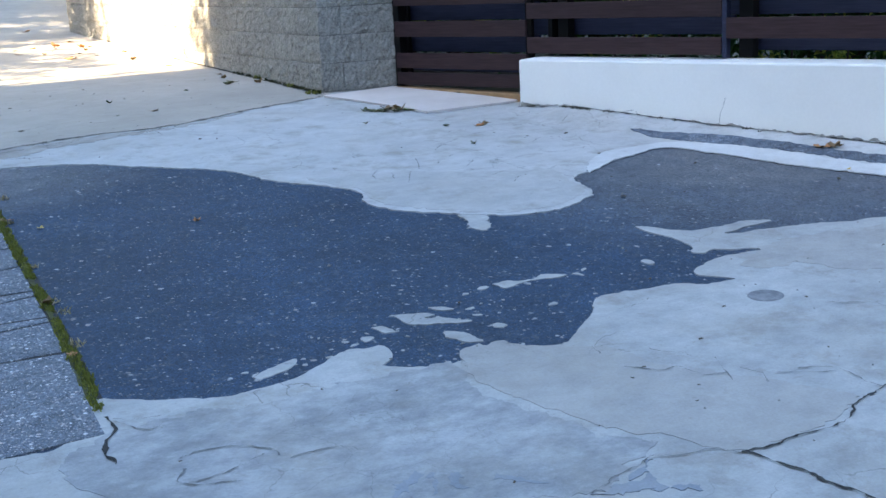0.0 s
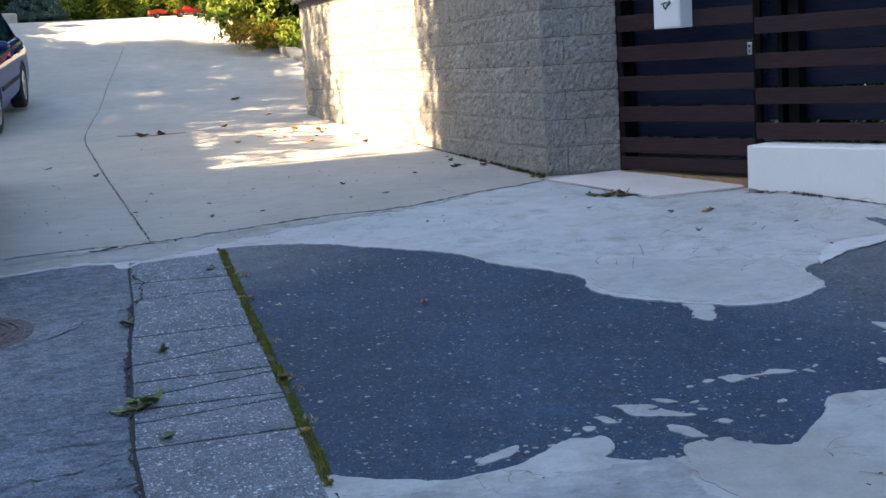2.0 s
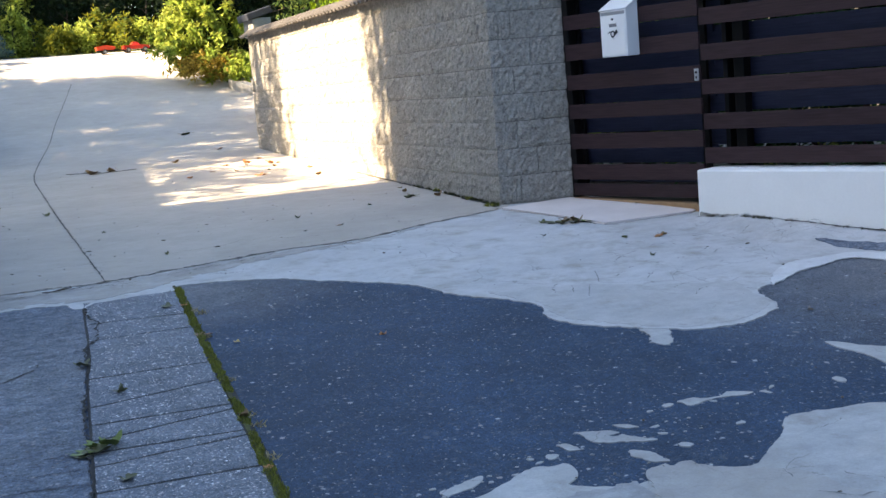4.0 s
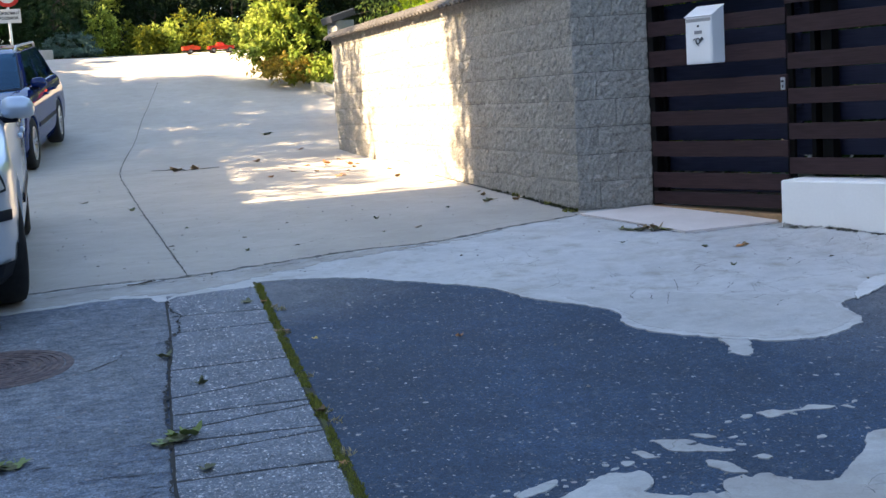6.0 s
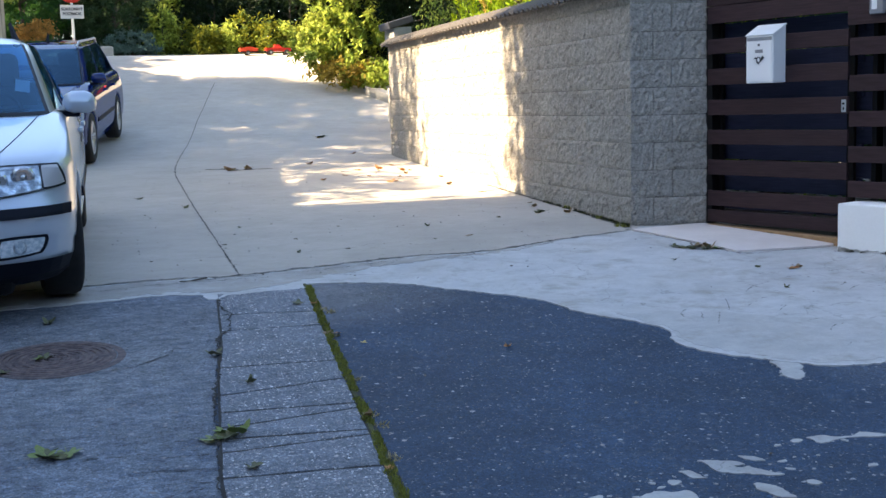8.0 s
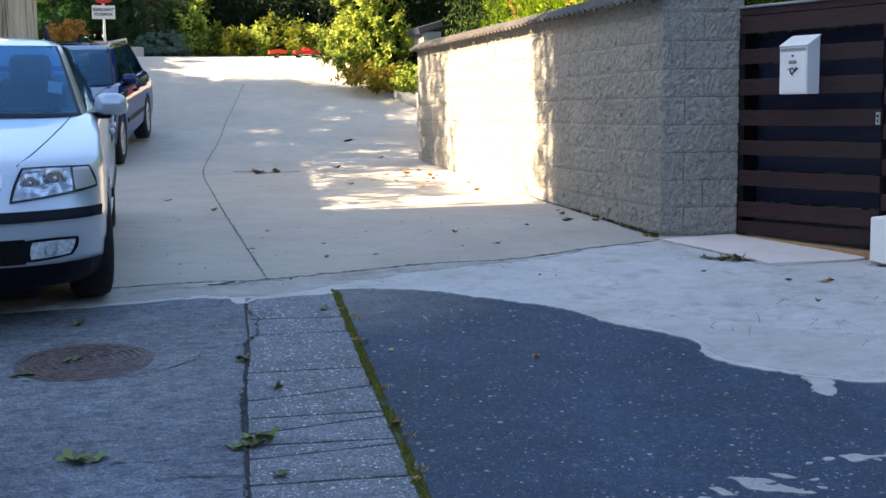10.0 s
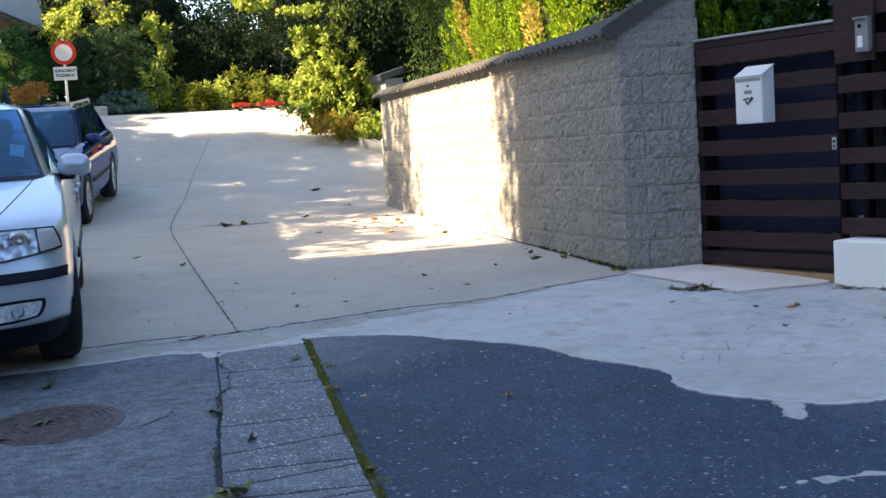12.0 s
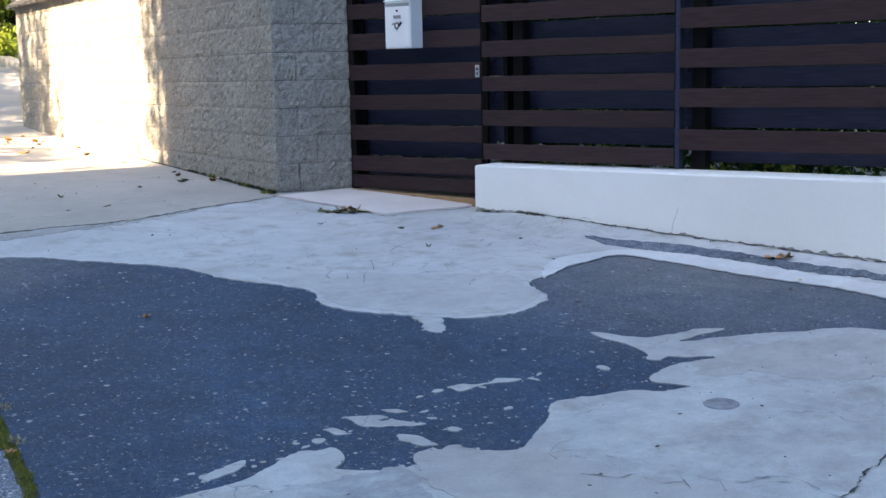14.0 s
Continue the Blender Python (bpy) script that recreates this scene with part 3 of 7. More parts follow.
    ob.matrix_basis = frame_m @ Matrix.Translation((x + 0.002, 0, z + 0.002)) @ Matrix.Diagonal(((length - 0.004) / 0.394, 1, (height - 0.004) / 0.194, 1))


pick = 0
for course in range(-1, 10):
    z = 0.401 + 0.2 * course
    tall = min(0.2, EAVE_Z - z) if z < EAVE_Z else 0
    if tall > 0.03 and z > 0.35:
        x, side = 0.0, WALL_END - CORNER_Y
        first = 0.33 if course % 2 else 0.13
        while x < side - 0.02:
            length = min(first if x == 0 else 0.4, side - x)
            lay_block(SIDE, x, z, length, pick, tall)
            x, pick = x + length, pick + 5
    if z > 0.35:
        cuts = (0.0, 0.17, END_LEN) if course % 2 else (0.0, 0.31, END_LEN)
        for a, b in zip(cuts, cuts[1:]):
            lay = z + 0.2 <= EAVE_Z + (RIDGE_Z - EAVE_Z) * a / END_LEN
            if lay:
                lay_block(END, a, z, b - a + (0.012 * math.sin(5.1 * course) if b == END_LEN else 0), pick)
                pick += 3
# Cut stones of the gable, under the slope.
for z, a, b in ((2.201, 0.0, 0.31), (2.201, 0.31, END_LEN), (2.401, 0.11, END_LEN), (2.601, 0.42, END_LEN)):
    bm = bmesh.new()
    bm.from_mesh(BLOCKS[int(z * 10) % 14])
    bmesh.ops.transform(bm, matrix=Matrix.Translation((a + 0.003, 0, z)) @ Matrix.Diagonal(((b - a - 0.006) / 0.394, 1, 1, 1)), verts=bm.verts[:])
    slope = Vector((END_LEN, 0, RIDGE_Z - EAVE_Z)).normalized()
    bmesh.ops.bisect_plane(bm, geom=bm.verts[:] + bm.edges[:] + bm.faces[:], plane_co=(0, 0, EAVE_Z - 0.005), plane_no=(-slope.z, 0, slope.x), clear_outer=True)
    if len(bm.faces):
        ob = part("block", bm, M_BLOCK, wall_block)
        ob.matrix_basis = END
    else:
        bm.free()

# Coping: ribbed slate-blue tiles on a sloping bed, with a barge board at the gable end.
coping = thing("wall_coping", (WALL_X, CORNER_Y, EAVE_Z), "slate-blue ribbed tile coping sloping over the block wall", "coping")
SLOPE = math.atan2(RIDGE_Z - EAVE_Z, BACK_X - WALL_X)


def coping_point(u, y, lift):
    """u runs from the eave to the ridge, y along the wall."""
    return (-0.075 + u * math.cos(SLOPE) - lift * math.sin(SLOPE), y, 0.012 + (u - 0.075) * math.sin(SLOPE) + lift * math.cos(SLOPE))


def coping_width(y):
    """Slope length of the coping: broad at the gable, slim uphill."""
    return float(np.interp(y, (-0.1, 0.0, 0.2, 0.5, 1.0, 2.0, 9), (0.80, 0.74, 0.42, 0.27, 0.19, 0.15, 0.14)))


def ribbed(bm, y0, y1, u0, u1, base, rise, period=0.118, thick=0.014):
    cols = []
    y, k = y0, 0
    while y <= y1 + 1e-6:
        phase = ((y - y0) / period) % 1
        h = base + (rise if 0.18 < phase < 0.62 else 0)
        cols.append((y, h))
        y += period / 8
    for lift, flip in ((0, False), (-thick, True)):
        vs = [[bm.verts.new(coping_point(u, y, h + lift)) for u in (u0, max(u0 + 0.01, min(u1, coping_width(y))))] for y, h in cols]
        for a, b in zip(vs, vs[1:]):
            f = (a[0], a[1], b[1], b[0])
            bm.faces.new(f[::-1] if not flip else f)
        if lift == 0:
            upper = vs
    for k in (0, 1):
        for i in range(len(cols) - 1):
            f = (upper[i][k], upper[i + 1][k], vs[i + 1][k], vs[i][k])
            bm.faces.new(f if k == 0 else f[::-1])


LONG = WALL_END - CORNER_Y
for u0, u1, base in ((-0.02, 0.40, 0.016), (0.36, 0.80, 0.036)):
    y = -0.02
    while y < LONG and (u0 < 0 or coping_width(y + 0.1) > u0):
        bm = bmesh.new()
        ribbed(bm, y, min(y + 0.93, LONG + 0.02), u0, u1, base, 0.024)
        part("tile", bm, M_TILE, coping)
        y += 0.944
bm = bmesh.new()
rings = [[bm.verts.new(coping_point(u, y, h)) for u, h in ((0.02, 0.0), (coping_width(y) - 0.03, 0.0), (coping_width(y) - 0.03, 0.015), (0.02, 0.015))] for y in (-0.02, 0.0, 0.2, 0.5, 1.0, 2.0, LONG)]
for a, b in zip(rings, rings[1:]):
    for k in range(4):
        bm.faces.new((a[k], b[k], b[(k + 1) % 4], a[(k + 1) % 4]))
bm.faces.new(rings[0]), bm.faces.new(rings[-1][::-1])
part("bed", bm, M_EAVE, coping, "brown board under the tiles")
bm = bmesh.new()
box(bm, (0.05, 1.2, -0.02), (0.17, LONG, 0.035), 0.006)
part("ridge_cap", bm, M_TILE, coping)
bm = bmesh.new()
skew = math.atan2(BACK_Y - CORNER_Y, BACK_X - WALL_X)
vs = [bm.verts.new(Vector(coping_point(u, y, h)) + Vector((0, (u - 0.05) * math.tan(skew), 0))) for y in (-0.045, -0.02) for u, h in ((-0.03, -0.035), (0.78, -0.035), (0.78, 0.075), (-0.03, 0.075))]
for f in ((0, 1, 2, 3), (7, 6, 5, 4), (0, 4, 5, 1), (1, 5, 6, 2), (2, 6, 7, 3), (3, 7, 4, 0)):
    bm.faces.new([vs[k] for k in f])
bmesh.ops.bevel(bm, geom=bm.edges[:], offset=0.006, segments=2, affect="EDGES")
part("barge_board", bm, M_TILE, coping, "dark blue barge board at the gable")

# Pier with a tiled cap at the wall's far end.
pier = thing("wall_pier", (3.80, 15.32, ground_z(3.7, 15.3) - 0.1), "rendered wall pier with a dark tiled cap", "pier")
bm = bmesh.new()
box(bm, (0.04, -0.24, 0), (0.27, 0.25, 1.62), 0.015)
part("shaft", bm, M_SLAB, pier)
bm = bmesh.new()
box(bm, (-0.13, -0.26, 0), (0.22, 0.30, 0.095), 0.012, Matrix.Translation((0.02, 0, 1.785)) @ Matrix.Rotation(radians(-16), 4, "Y"))
part("cap", bm, grained("slate_cap", (0.016, 0.020, 0.032), (0.034, 0.040, 0.056), 4, 60, 0.55, 0.2, 0.002), pier, "dark slate-blue cap")
bm = bmesh.new()
box(bm, (-0.05, -0.24, 1.55), (0.20, 0.27, 1.785), 0.01)
part("collar", bm, M_SLAB, pier, "grey mortar collar")

# Low garden wall past the pier.
bm = bmesh.new()
box(bm, (-0.12, 0.8, -0.3), (0.12, 3.5, 0.30), 0.015, Matrix.Translation((4.13, 15.5, ground_z(4, 17))) @ Matrix.Rotation(radians(-9.5), 4, "Z") @ Matrix.Rotation(radians(8.5), 4, "X"))
tagged(part("wall_garden", bm, M_DRIVE), "low grey concrete garden wall beside the driveway", "wall", kind="structure")
bm = bmesh.new()
box(bm, (0, 0, -0.3), (0.20, 1.36, 0.17), 0.012, Matrix.Translation((5.08, 20.28, ground_z(5, 20.28))) @ Matrix.Rotation(radians(13.4), 4, "Z") @ Matrix.Rotation(math.atan((ground_z(4.9, 21.6) - ground_z(5, 20.28)) / 1.34), 4, "X"))
tagged(part("kerb_garden", bm, M_SLAB), "low grey concrete kerb holding back the bush's bed", "kerb", kind="structure")

# ---- gate and fence ----
FENCE = Matrix.Translation((4.21, 7.60, 0)) @ Matrix.Rotation(radians(-70), 4, "Z")


def board(length, height, thick=0.022):
    bm = bmesh.new()
    box(bm, (0, 0, 0), (length, thick, height), 0.003)
    return bm


def boarded(owner, x0, x1, slats, back_gap=0.012, front=-0.022, back=0.145, reach=0.0):
    """Front boards with a second row behind that closes the gaps but for a slit."""
    for z0, z1 in slats:
        ob = part("slat", board(x1 - x0, z1 - z0), M_WOOD, owner)
        ob.location = (x0, front, z0)
    # The back row's colour carries the shade between the front boards.
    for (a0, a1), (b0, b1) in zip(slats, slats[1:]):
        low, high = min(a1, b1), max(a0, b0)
        ob = part("back_slat", board(x1 - x0 + reach, high - low - 2 * back_gap), M_GAP_SHADE_WOOD, owner)
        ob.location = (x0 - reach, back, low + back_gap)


gate = thing("garden_gate", FENCE.translation, "dark brown slatted wooden garden gate, shut", "gate", turn=-70)
GATE_SLATS = [(2.04, 2.16), (1.825, 1.93), (1.605, 1.72), (1.39, 1.50), (1.18, 1.285), (0.96, 1.07), (0.735, 0.845), (0.615, 0.705)]
boarded(gate, 0.030, 1.190, GATE_SLATS, -0.004)
for x in (0.015, 1.11):
    bm = bmesh.new()
    box(bm, (x, 0.090, 0.61), (x + 0.055, 0.12, 2.19), 0.004)
    part("stile", bm, M_POST, gate)
# Post added to close the gap beside the wall, near-black for its darkness.
bm = bmesh.new()
box(bm, (-0.035, 0.008, 0.60), (0.045, 0.088, 2.16), 0.004)
part("hinge_post", bm, M_POST, gate)
bm = bmesh.new()
box(bm, (0.015, -0.02, 2.165), (1.188, 0.05, 2.215), 0.004)
part("top_rail", bm, M_WOOD, gate)
bm = bmesh.new()
box(bm, (0.01, -0.035, 2.217), (1.190, 0.062, 2.235), 0.004)
part("cap_strip", bm, M_CAP, gate, "thin grey metal capping")
bm = bmesh.new()
box(bm, (1.148, -0.028, 1.400), (1.182, -0.0225, 1.480), 0.002)
lock = part("lock_plate", bm, M_STEEL, gate, "small steel lock plate")
bm = bmesh.new()
rod(bm, (1.165, -0.033, 1.455), (1.165, -0.026, 1.455), 0.008)
box(bm, (1.161, -0.031, 1.413), (1.169, -0.0285, 1.432))
part("keyhole", bm, M_DARK, lock)

PANEL_SLATS = [(2.46, 2.57), (2.235, 2.345), (1.995, 2.11), (1.76, 1.87), (1.53, 1.635), (1.305, 1.405), (1.075, 1.18), (0.85, 0.955)]
panel_a = thing("fence_panel", FENCE.translation, "dark brown slatted fence panel on a low white wall", "fence", "fence panels", -70)
boarded(panel_a, 1.20, 2.60, PANEL_SLATS, 0.003, back=0.170, reach=0.18)
PANEL_B_SLATS = [(2.385, 2.495), (2.145, 2.258), (1.905, 2.018), (1.665, 1.782), (1.434, 1.545), (1.202, 1.312), (0.948, 1.070)]
for x0, x1 in ((2.635, 4.05), (4.08, 5.6)):
    p = thing("fence_panel", FENCE.translation, "dark brown slatted fence panel on a low white wall", "fence", "fence panels", -70)
    boarded(p, x0, x1, PANEL_B_SLATS, 0.003, -0.030, 0.196 if x0 < 3 else 0.222, 0.20)
    ob = part("back_slat", board(x1 - x0, 0.070), M_GAP_SHADE_WOOD, p)
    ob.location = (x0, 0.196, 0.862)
    for x in (x0 + 0.04, x1 - 0.13):
        bm = bmesh.new()
        box(bm, (x, 0.060, 0.832), (x + 0.09, 0.140, 2.62), 0.004)
        part("post", bm, M_POST, p)
    bm = bmesh.new()
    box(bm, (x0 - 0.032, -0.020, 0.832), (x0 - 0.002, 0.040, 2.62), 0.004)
    part("end_strip", bm, M_GAP_SHADE_WOOD, p)
for x, w in ((1.315, 0.035), (1.395, 0.080)):
    bm = bmesh.new()
    box(bm, (x, 0.060, 0.832), (x + w, 0.140, 2.62), 0.004)
    part("post", bm, M_POST, panel_a)
bm = bmesh.new()
box(bm, (1.20, -0.046, 1.95), (1.485, -0.0235, 2.62), 0.003)
part("mounting_board", bm, M_WOOD, panel_a)

bm = bmesh.new()
box(bm, (1.25, -0.2, -0.1), (6, 0.09, 0.825), 0.012)
wall_low = tagged(part("wall_low", bm, M_WHITE), "low white rendered wall under the fence", "wall", kind="structure")
wall_low.matrix_basis = FENCE

# Mailbox on the gate.
mailbox = thing("mailbox", FENCE @ Vector((0.485, -0.0235, 1.605)), "white metal mailbox with a sloping lid hung on the gate", "mailbox", turn=-70)
BW, BD = 0.225, 0.135
bm = bmesh.new()
side = [(0, 0), (-BD, 0), (-BD, 0.315), (0, 0.385)]
left, right = ([bm.verts.new((x, y, z)) for y, z in side] for x in (0.0, BW))
bm.faces.new(left[::-1]), bm.faces.new(right)
for k in range(4):
    bm.faces.new((left[k], left[(k + 1) % 4], right[(k + 1) % 4], right[k]))
bmesh.ops.recalc_face_normals(bm, faces=bm.faces[:])
bmesh.ops.bevel(bm, geom=bm.edges[:], offset=0.004, segments=2, affect="EDGES")
part("body", bm, M_ENAMEL, mailbox)
bm = bmesh.new()
tilt = math.atan2(0.07, BD)
box(bm, (-0.005, -0.156, 0.0), (BW + 0.005, 0.004, 0.008), 0.002, Matrix.Translation((0, 0, 0.387)) @ Matrix.Rotation(tilt, 4, "X"))
part("lid", bm, M_ENAMEL, mailbox)
bm = bmesh.new()
box(bm, (0.012, -0.139, 0.012), (BW - 0.012, -0.1355, 0.272), 0.001)
door = part("door", bm, M_ENAMEL, mailbox)
bm = bmesh.new()
rod(bm, (BW / 2, -0.145, 0.254), (BW / 2, -0.138, 0.254), 0.008, sides=14)
part("keyhole", bm, M_INK, door)
bm = bmesh.new()
box(bm, (BW / 2 - 0.032, -0.143, 0.202), (BW / 2 + 0.032, -0.139, 0.224), 0.002)
part("name_plate", bm, M_GREY, door, "blank grey name plate")
# Post-horn emblem, drawn as a plain coil with a flared end.
bm = bmesh.new()
for k in range(16):
    a, b = 2 * math.pi * k / 16, 2 * math.pi * (k + 1) / 16
    rod(bm, (BW / 2 - 0.004 + 0.020 * math.cos(a), -0.141, 0.118 + 0.022 * math.sin(a)), (BW / 2 - 0.004 + 0.020 * math.cos(b), -0.141, 0.118 + 0.022 * math.sin(b)), 0.005, sides=6)
rod(bm, (BW / 2 + 0.012, -0.141, 0.104), (BW / 2 + 0.046, -0.141, 0.140), 0.004, 0.013, 8)
rod(bm, (BW / 2 - 0.030, -0.141, 0.138), (BW / 2 - 0.052, -0.141, 0.126), 0.004, sides=6)
rod(bm, (BW / 2 - 0.02, -0.141, 0.10), (BW / 2 + 0.006, -0.141, 0.078), 0.006, 0.002, 6)
bmesh.ops.transform(bm, matrix=Matrix.Translation((BW / 2, 0, 0.150)) @ Matrix.Diagonal((0.8, 1, 0.85, 1)) @ Matrix.Translation((-BW / 2, 0, -0.112)), verts=bm.verts[:])
part("emblem", bm, M_INK, door, "dark coiled horn emblem")
bm = bmesh.new()
box(bm, (0.010, -0.1375, 0.284), (BW - 0.010, -0.1345, 0.306), 0.001)
part("letter_slot", bm, M_CAP, mailbox, "grey letter slot under the lid")

# Intercom on the fence.
intercom = thing("intercom", FENCE @ Vector((1.372, -0.0465, 2.005)), "grey intercom panel with a pale call button", "intercom", turn=-70)
bm = bmesh.new()
box(bm, (0, -0.030, 0), (0.098, 0, 0.205), 0.006)
part("casing", bm, M_GREY, intercom)
bm = bmesh.new()
box(bm, (-0.005, -0.045, 0.203), (0.103, 0, 0.216), 0.003)
box(bm, (0.092, -0.042, 0.02), (0.103, 0, 0.203), 0.003)
part("rain_hood", bm, M_GREY, intercom)
bm = bmesh.new()
box(bm, (0.018, -0.034, 0.028), (0.056, -0.0305, 0.100), 0.002)
part("call_button", bm, M_ENAMEL, intercom, "pale call button")
bm = bmesh.new()
rod(bm, (0.036, -0.036, 0.160), (0.036, -0.030, 0.160), 0.012, sides=14)
part("camera_eye", bm, M_DARK, intercom)

# Stone slab and threshold before the gate.
laid("step_slab", [(3.575, 7.53), (4.19, 7.615), (4.60, 6.56), (4.50, 6.50), (3.83, 6.515)], 0.022, M_STONE, "pinkish stone slab before the gate", "step", thick=0.08)
bm = bmesh.new()
box(bm, (0.02, -0.05, 0.53), (1.17, 0.05, 0.602), 0.006, FENCE @ Matrix.Rotation(radians(1.2), 4, "Y"))
tagged(part("threshold", bm, M_THRESHOLD), "worn orange-brown wooden threshold under the gate", "threshold", kind="structure")

# ---- paved strip, moss, cracks ----
def strip_left(y):
    return float(np.interp(y, (1.0, 3.71, 4.93, 5.62, 6.4), (0.255, 0.285, 0.395, 0.475, 0.53)))


def strip_right(y):
    return float(np.interp(y, (1.0, 3.33, 3.52, 5.06, 6.47), (0.68, 0.80, 0.825, 0.93, 1.035)))


strip = thing("paving_strip", (0.6, 4.8, ground_z(0, 4.8)), "strip of grey washed-concrete slabs across the road", "paving", kind="structure")
strip_m = Matrix.Translation(-strip.matrix_basis.translation)


def rugged_slab(near, far, seed):
    """One slab: a slightly worn top with chipped rims, down into the ground. near, far: where its ends meet the strip's two sides."""
    bm = bmesh.new()
    nx, ny = 8, 5
    rows = []
    for j in range(ny + 1):
        row = []
        for i in range(nx + 1):
            y0, y1 = near[0] + (near[1] - near[0]) * i / nx, far[0] + (far[1] - far[0]) * i / nx
            y = y0 + 0.007 + (y1 - y0 - 0.014) * j / ny
            a, b = strip_left(y) + 0.001, strip_right(y) - 0.012
            x = a + (b - a) * i / nx
            q = Vector((x * 9, y * 9, seed))
            rim = i in (0, nx) or j in (0, ny)
            z = ground_z(x, y) + 0.011 + 0.003 * noise.noise(q * 0.4) - (0.003 + 0.002 * noise.noise(q * 2) if rim else 0)
            if rim:
                x, y = x + 0.004 * noise.noise(q * 3), y + 0.003 * noise.noise(q * 3 + Vector((5, 5, 5)))
            row.append(bm.verts.new((x, y, z)))
        rows.append(row)
    for a, b in zip(rows, rows[1:]):
        for i in range(nx):
            bm.faces.new((a[i], a[i + 1], b[i + 1], b[i]))
    ring = rows[0] + [r[-1] for r in rows[1:-1]] + rows[-1][::-1] + [r[0] for r in rows[-2:0:-1]]
    low = [bm.verts.new(v.co - Vector((0, 0, 0.05))) for v in ring]
    for k in range(len(ring)):
        n = (k + 1) % len(ring)
        bm.faces.new((ring[n], ring[k], low[k], low[n]))
    return bm


M_STRIP = asphalt("washed_slab", (0.120, 0.137, 0.162), (0.66, 0.67, 0.69), 0.55, 62, 0.6, blotch=0.35)
SLAB_ENDS = ((6.40, 6.40), (5.946, 5.885), (5.625, 5.610), (5.031, 4.995), (4.647, 4.730), (4.440, 4.405), (4.270, 4.345), (4.152, 4.100), (4.020, 4.045), (3.785, 3.745), (3.09, 3.09))
for k, (far, near) in enumerate(zip(SLAB_ENDS, SLAB_ENDS[1:])):
    slab = part("slab", rugged_slab(near, far, k * 7.3), M_STRIP, strip)
    slab.matrix_basis = strip_m

laid("joint_dirt", [(strip_left(y) - 0.010, y) for y in (3.2, 3.7, 4.9, 5.6, 6.35)] + [(strip_right(y) + 0.03, y) for y in (6.45, 5.6, 4.9, 3.7, 3.2)],
     0.006, M_CRACK, "dark dirt in the joints of the paved strip", "dirt")


def tuft_mesh(places, blade, seed, lift=0.0, lean=0.6):
    """Many short blades and cushions of moss, joined into one mesh."""
    rnd = random.Random(seed)
    vs, fs = [], []
    for x, y, r, n in places:
        for _ in range(n):
            a, d = rnd.uniform(0, 6.283), r * math.sqrt(rnd.random())
            px, py = x + d * math.cos(a), y + d * math.sin(a)
            z = ground_z(px, py) + lift
            h = blade * rnd.uniform(0.4, 1.3)
            w = blade * rnd.uniform(0.12, 0.3)
            t = rnd.uniform(0, 6.283)
            ox, oy = lean * h * rnd.uniform(-1, 1), lean * h * rnd.uniform(-1, 1)
            k = len(vs)
            vs += [(px - w * math.cos(t), py - w * math.sin(t), z), (px + w * math.cos(t), py + w * math.sin(t), z), (px + ox, py + oy, z + h)]
            fs.append((k, k + 1, k + 2))
    me = bpy.data.meshes.new("moss")
    me.from_pydata(vs, [], fs)
    return me


rnd = random.Random(5)
spots = []
y = 6.52
while y > 3.25:
    thick = 0.55 + 0.6 * noise.noise(Vector((0, y * 5, 1)))
    if thick > 0.36:
        spots.append((strip_right(y) + 0.006 + rnd.uniform(-0.012, 0.012), y, 0.004 + 0.020 * thick, int(4 + 34 * thick)))
    y -= 0.012
me = tuft_mesh(spots, 0.014, 3, 0.006)
me.materials.append(M_MOSS)
tagged(new("moss", me), "line of green moss along the paved strip", "moss", kind="stuff")
dry_spots = [(strip_right(y) + dx, y, 0.030, 24) for y, dx in ((5.90, 0.05), (5.83, 0.07), (5.4, 0.03), (4.7, 0.03), (4.25, 0.04), (4.12, 0.05), (3.8, 0.03))]
ob = new("dry_grass", tuft_mesh(dry_spots, 0.018, 17, 0.004, 1.4))
ob.data.materials.append(leafy("dry_grass", (0.20, 0.16, 0.08), (0.42, 0.35, 0.20), (0.5, 0.42, 0.25), 0.2))
tagged(ob, "dry tan grass tufts beside the moss", "grass", kind="stuff")
laid("moss_bed", ragged([(strip_right(y) - 0.006, y) for y in (3.3, 4.2, 5.1, 6.0, 6.5)] + [(strip_right(y) + 0.014, y) for y in (6.5, 6.0, 5.1, 4.2, 3.3)], 0.05, 0.012, seed=11.0),
     0.010, grained("moss_bed", (0.05, 0.045, 0.022), (0.10, 0.11, 0.03), 14, 150, 0.95, 0.8, 0.006), "damp green moss cushion in the joint", "moss", "stuff", 0.02)
me = tuft_mesh([(3.62, 8.2, 0.03, 30), (3.63, 8.9, 0.03, 30), (3.6, 7.75, 0.06, 50)], 0.03, 9, 0.008)
me.materials.append(M_MOSS)
# Dark tufts for both the moss and the shaded undercut at the foot.
damp = random.Random(8)
foot_spots = [(3.638 - damp.uniform(0, 0.015), 7.72 + 1.7 * damp.random() ** 2, 0.016, 14) for _ in range(70)]
ob = new("damp_moss", tuft_mesh(foot_spots, 0.024, 12, 0.004, 0.4))
ob.data.materials.append(leafy("damp_moss", (0.018, 0.020, 0.010), (0.055, 0.060, 0.026), (0.08, 0.085, 0.03), 0.1))
tagged(ob, "dark moss and painted shade at the foot of the block wall", "moss", kind="stuff")
tagged(new("wall_foot_weeds", me), "small weeds at the foot of the walls", "weeds", kind="stuff")


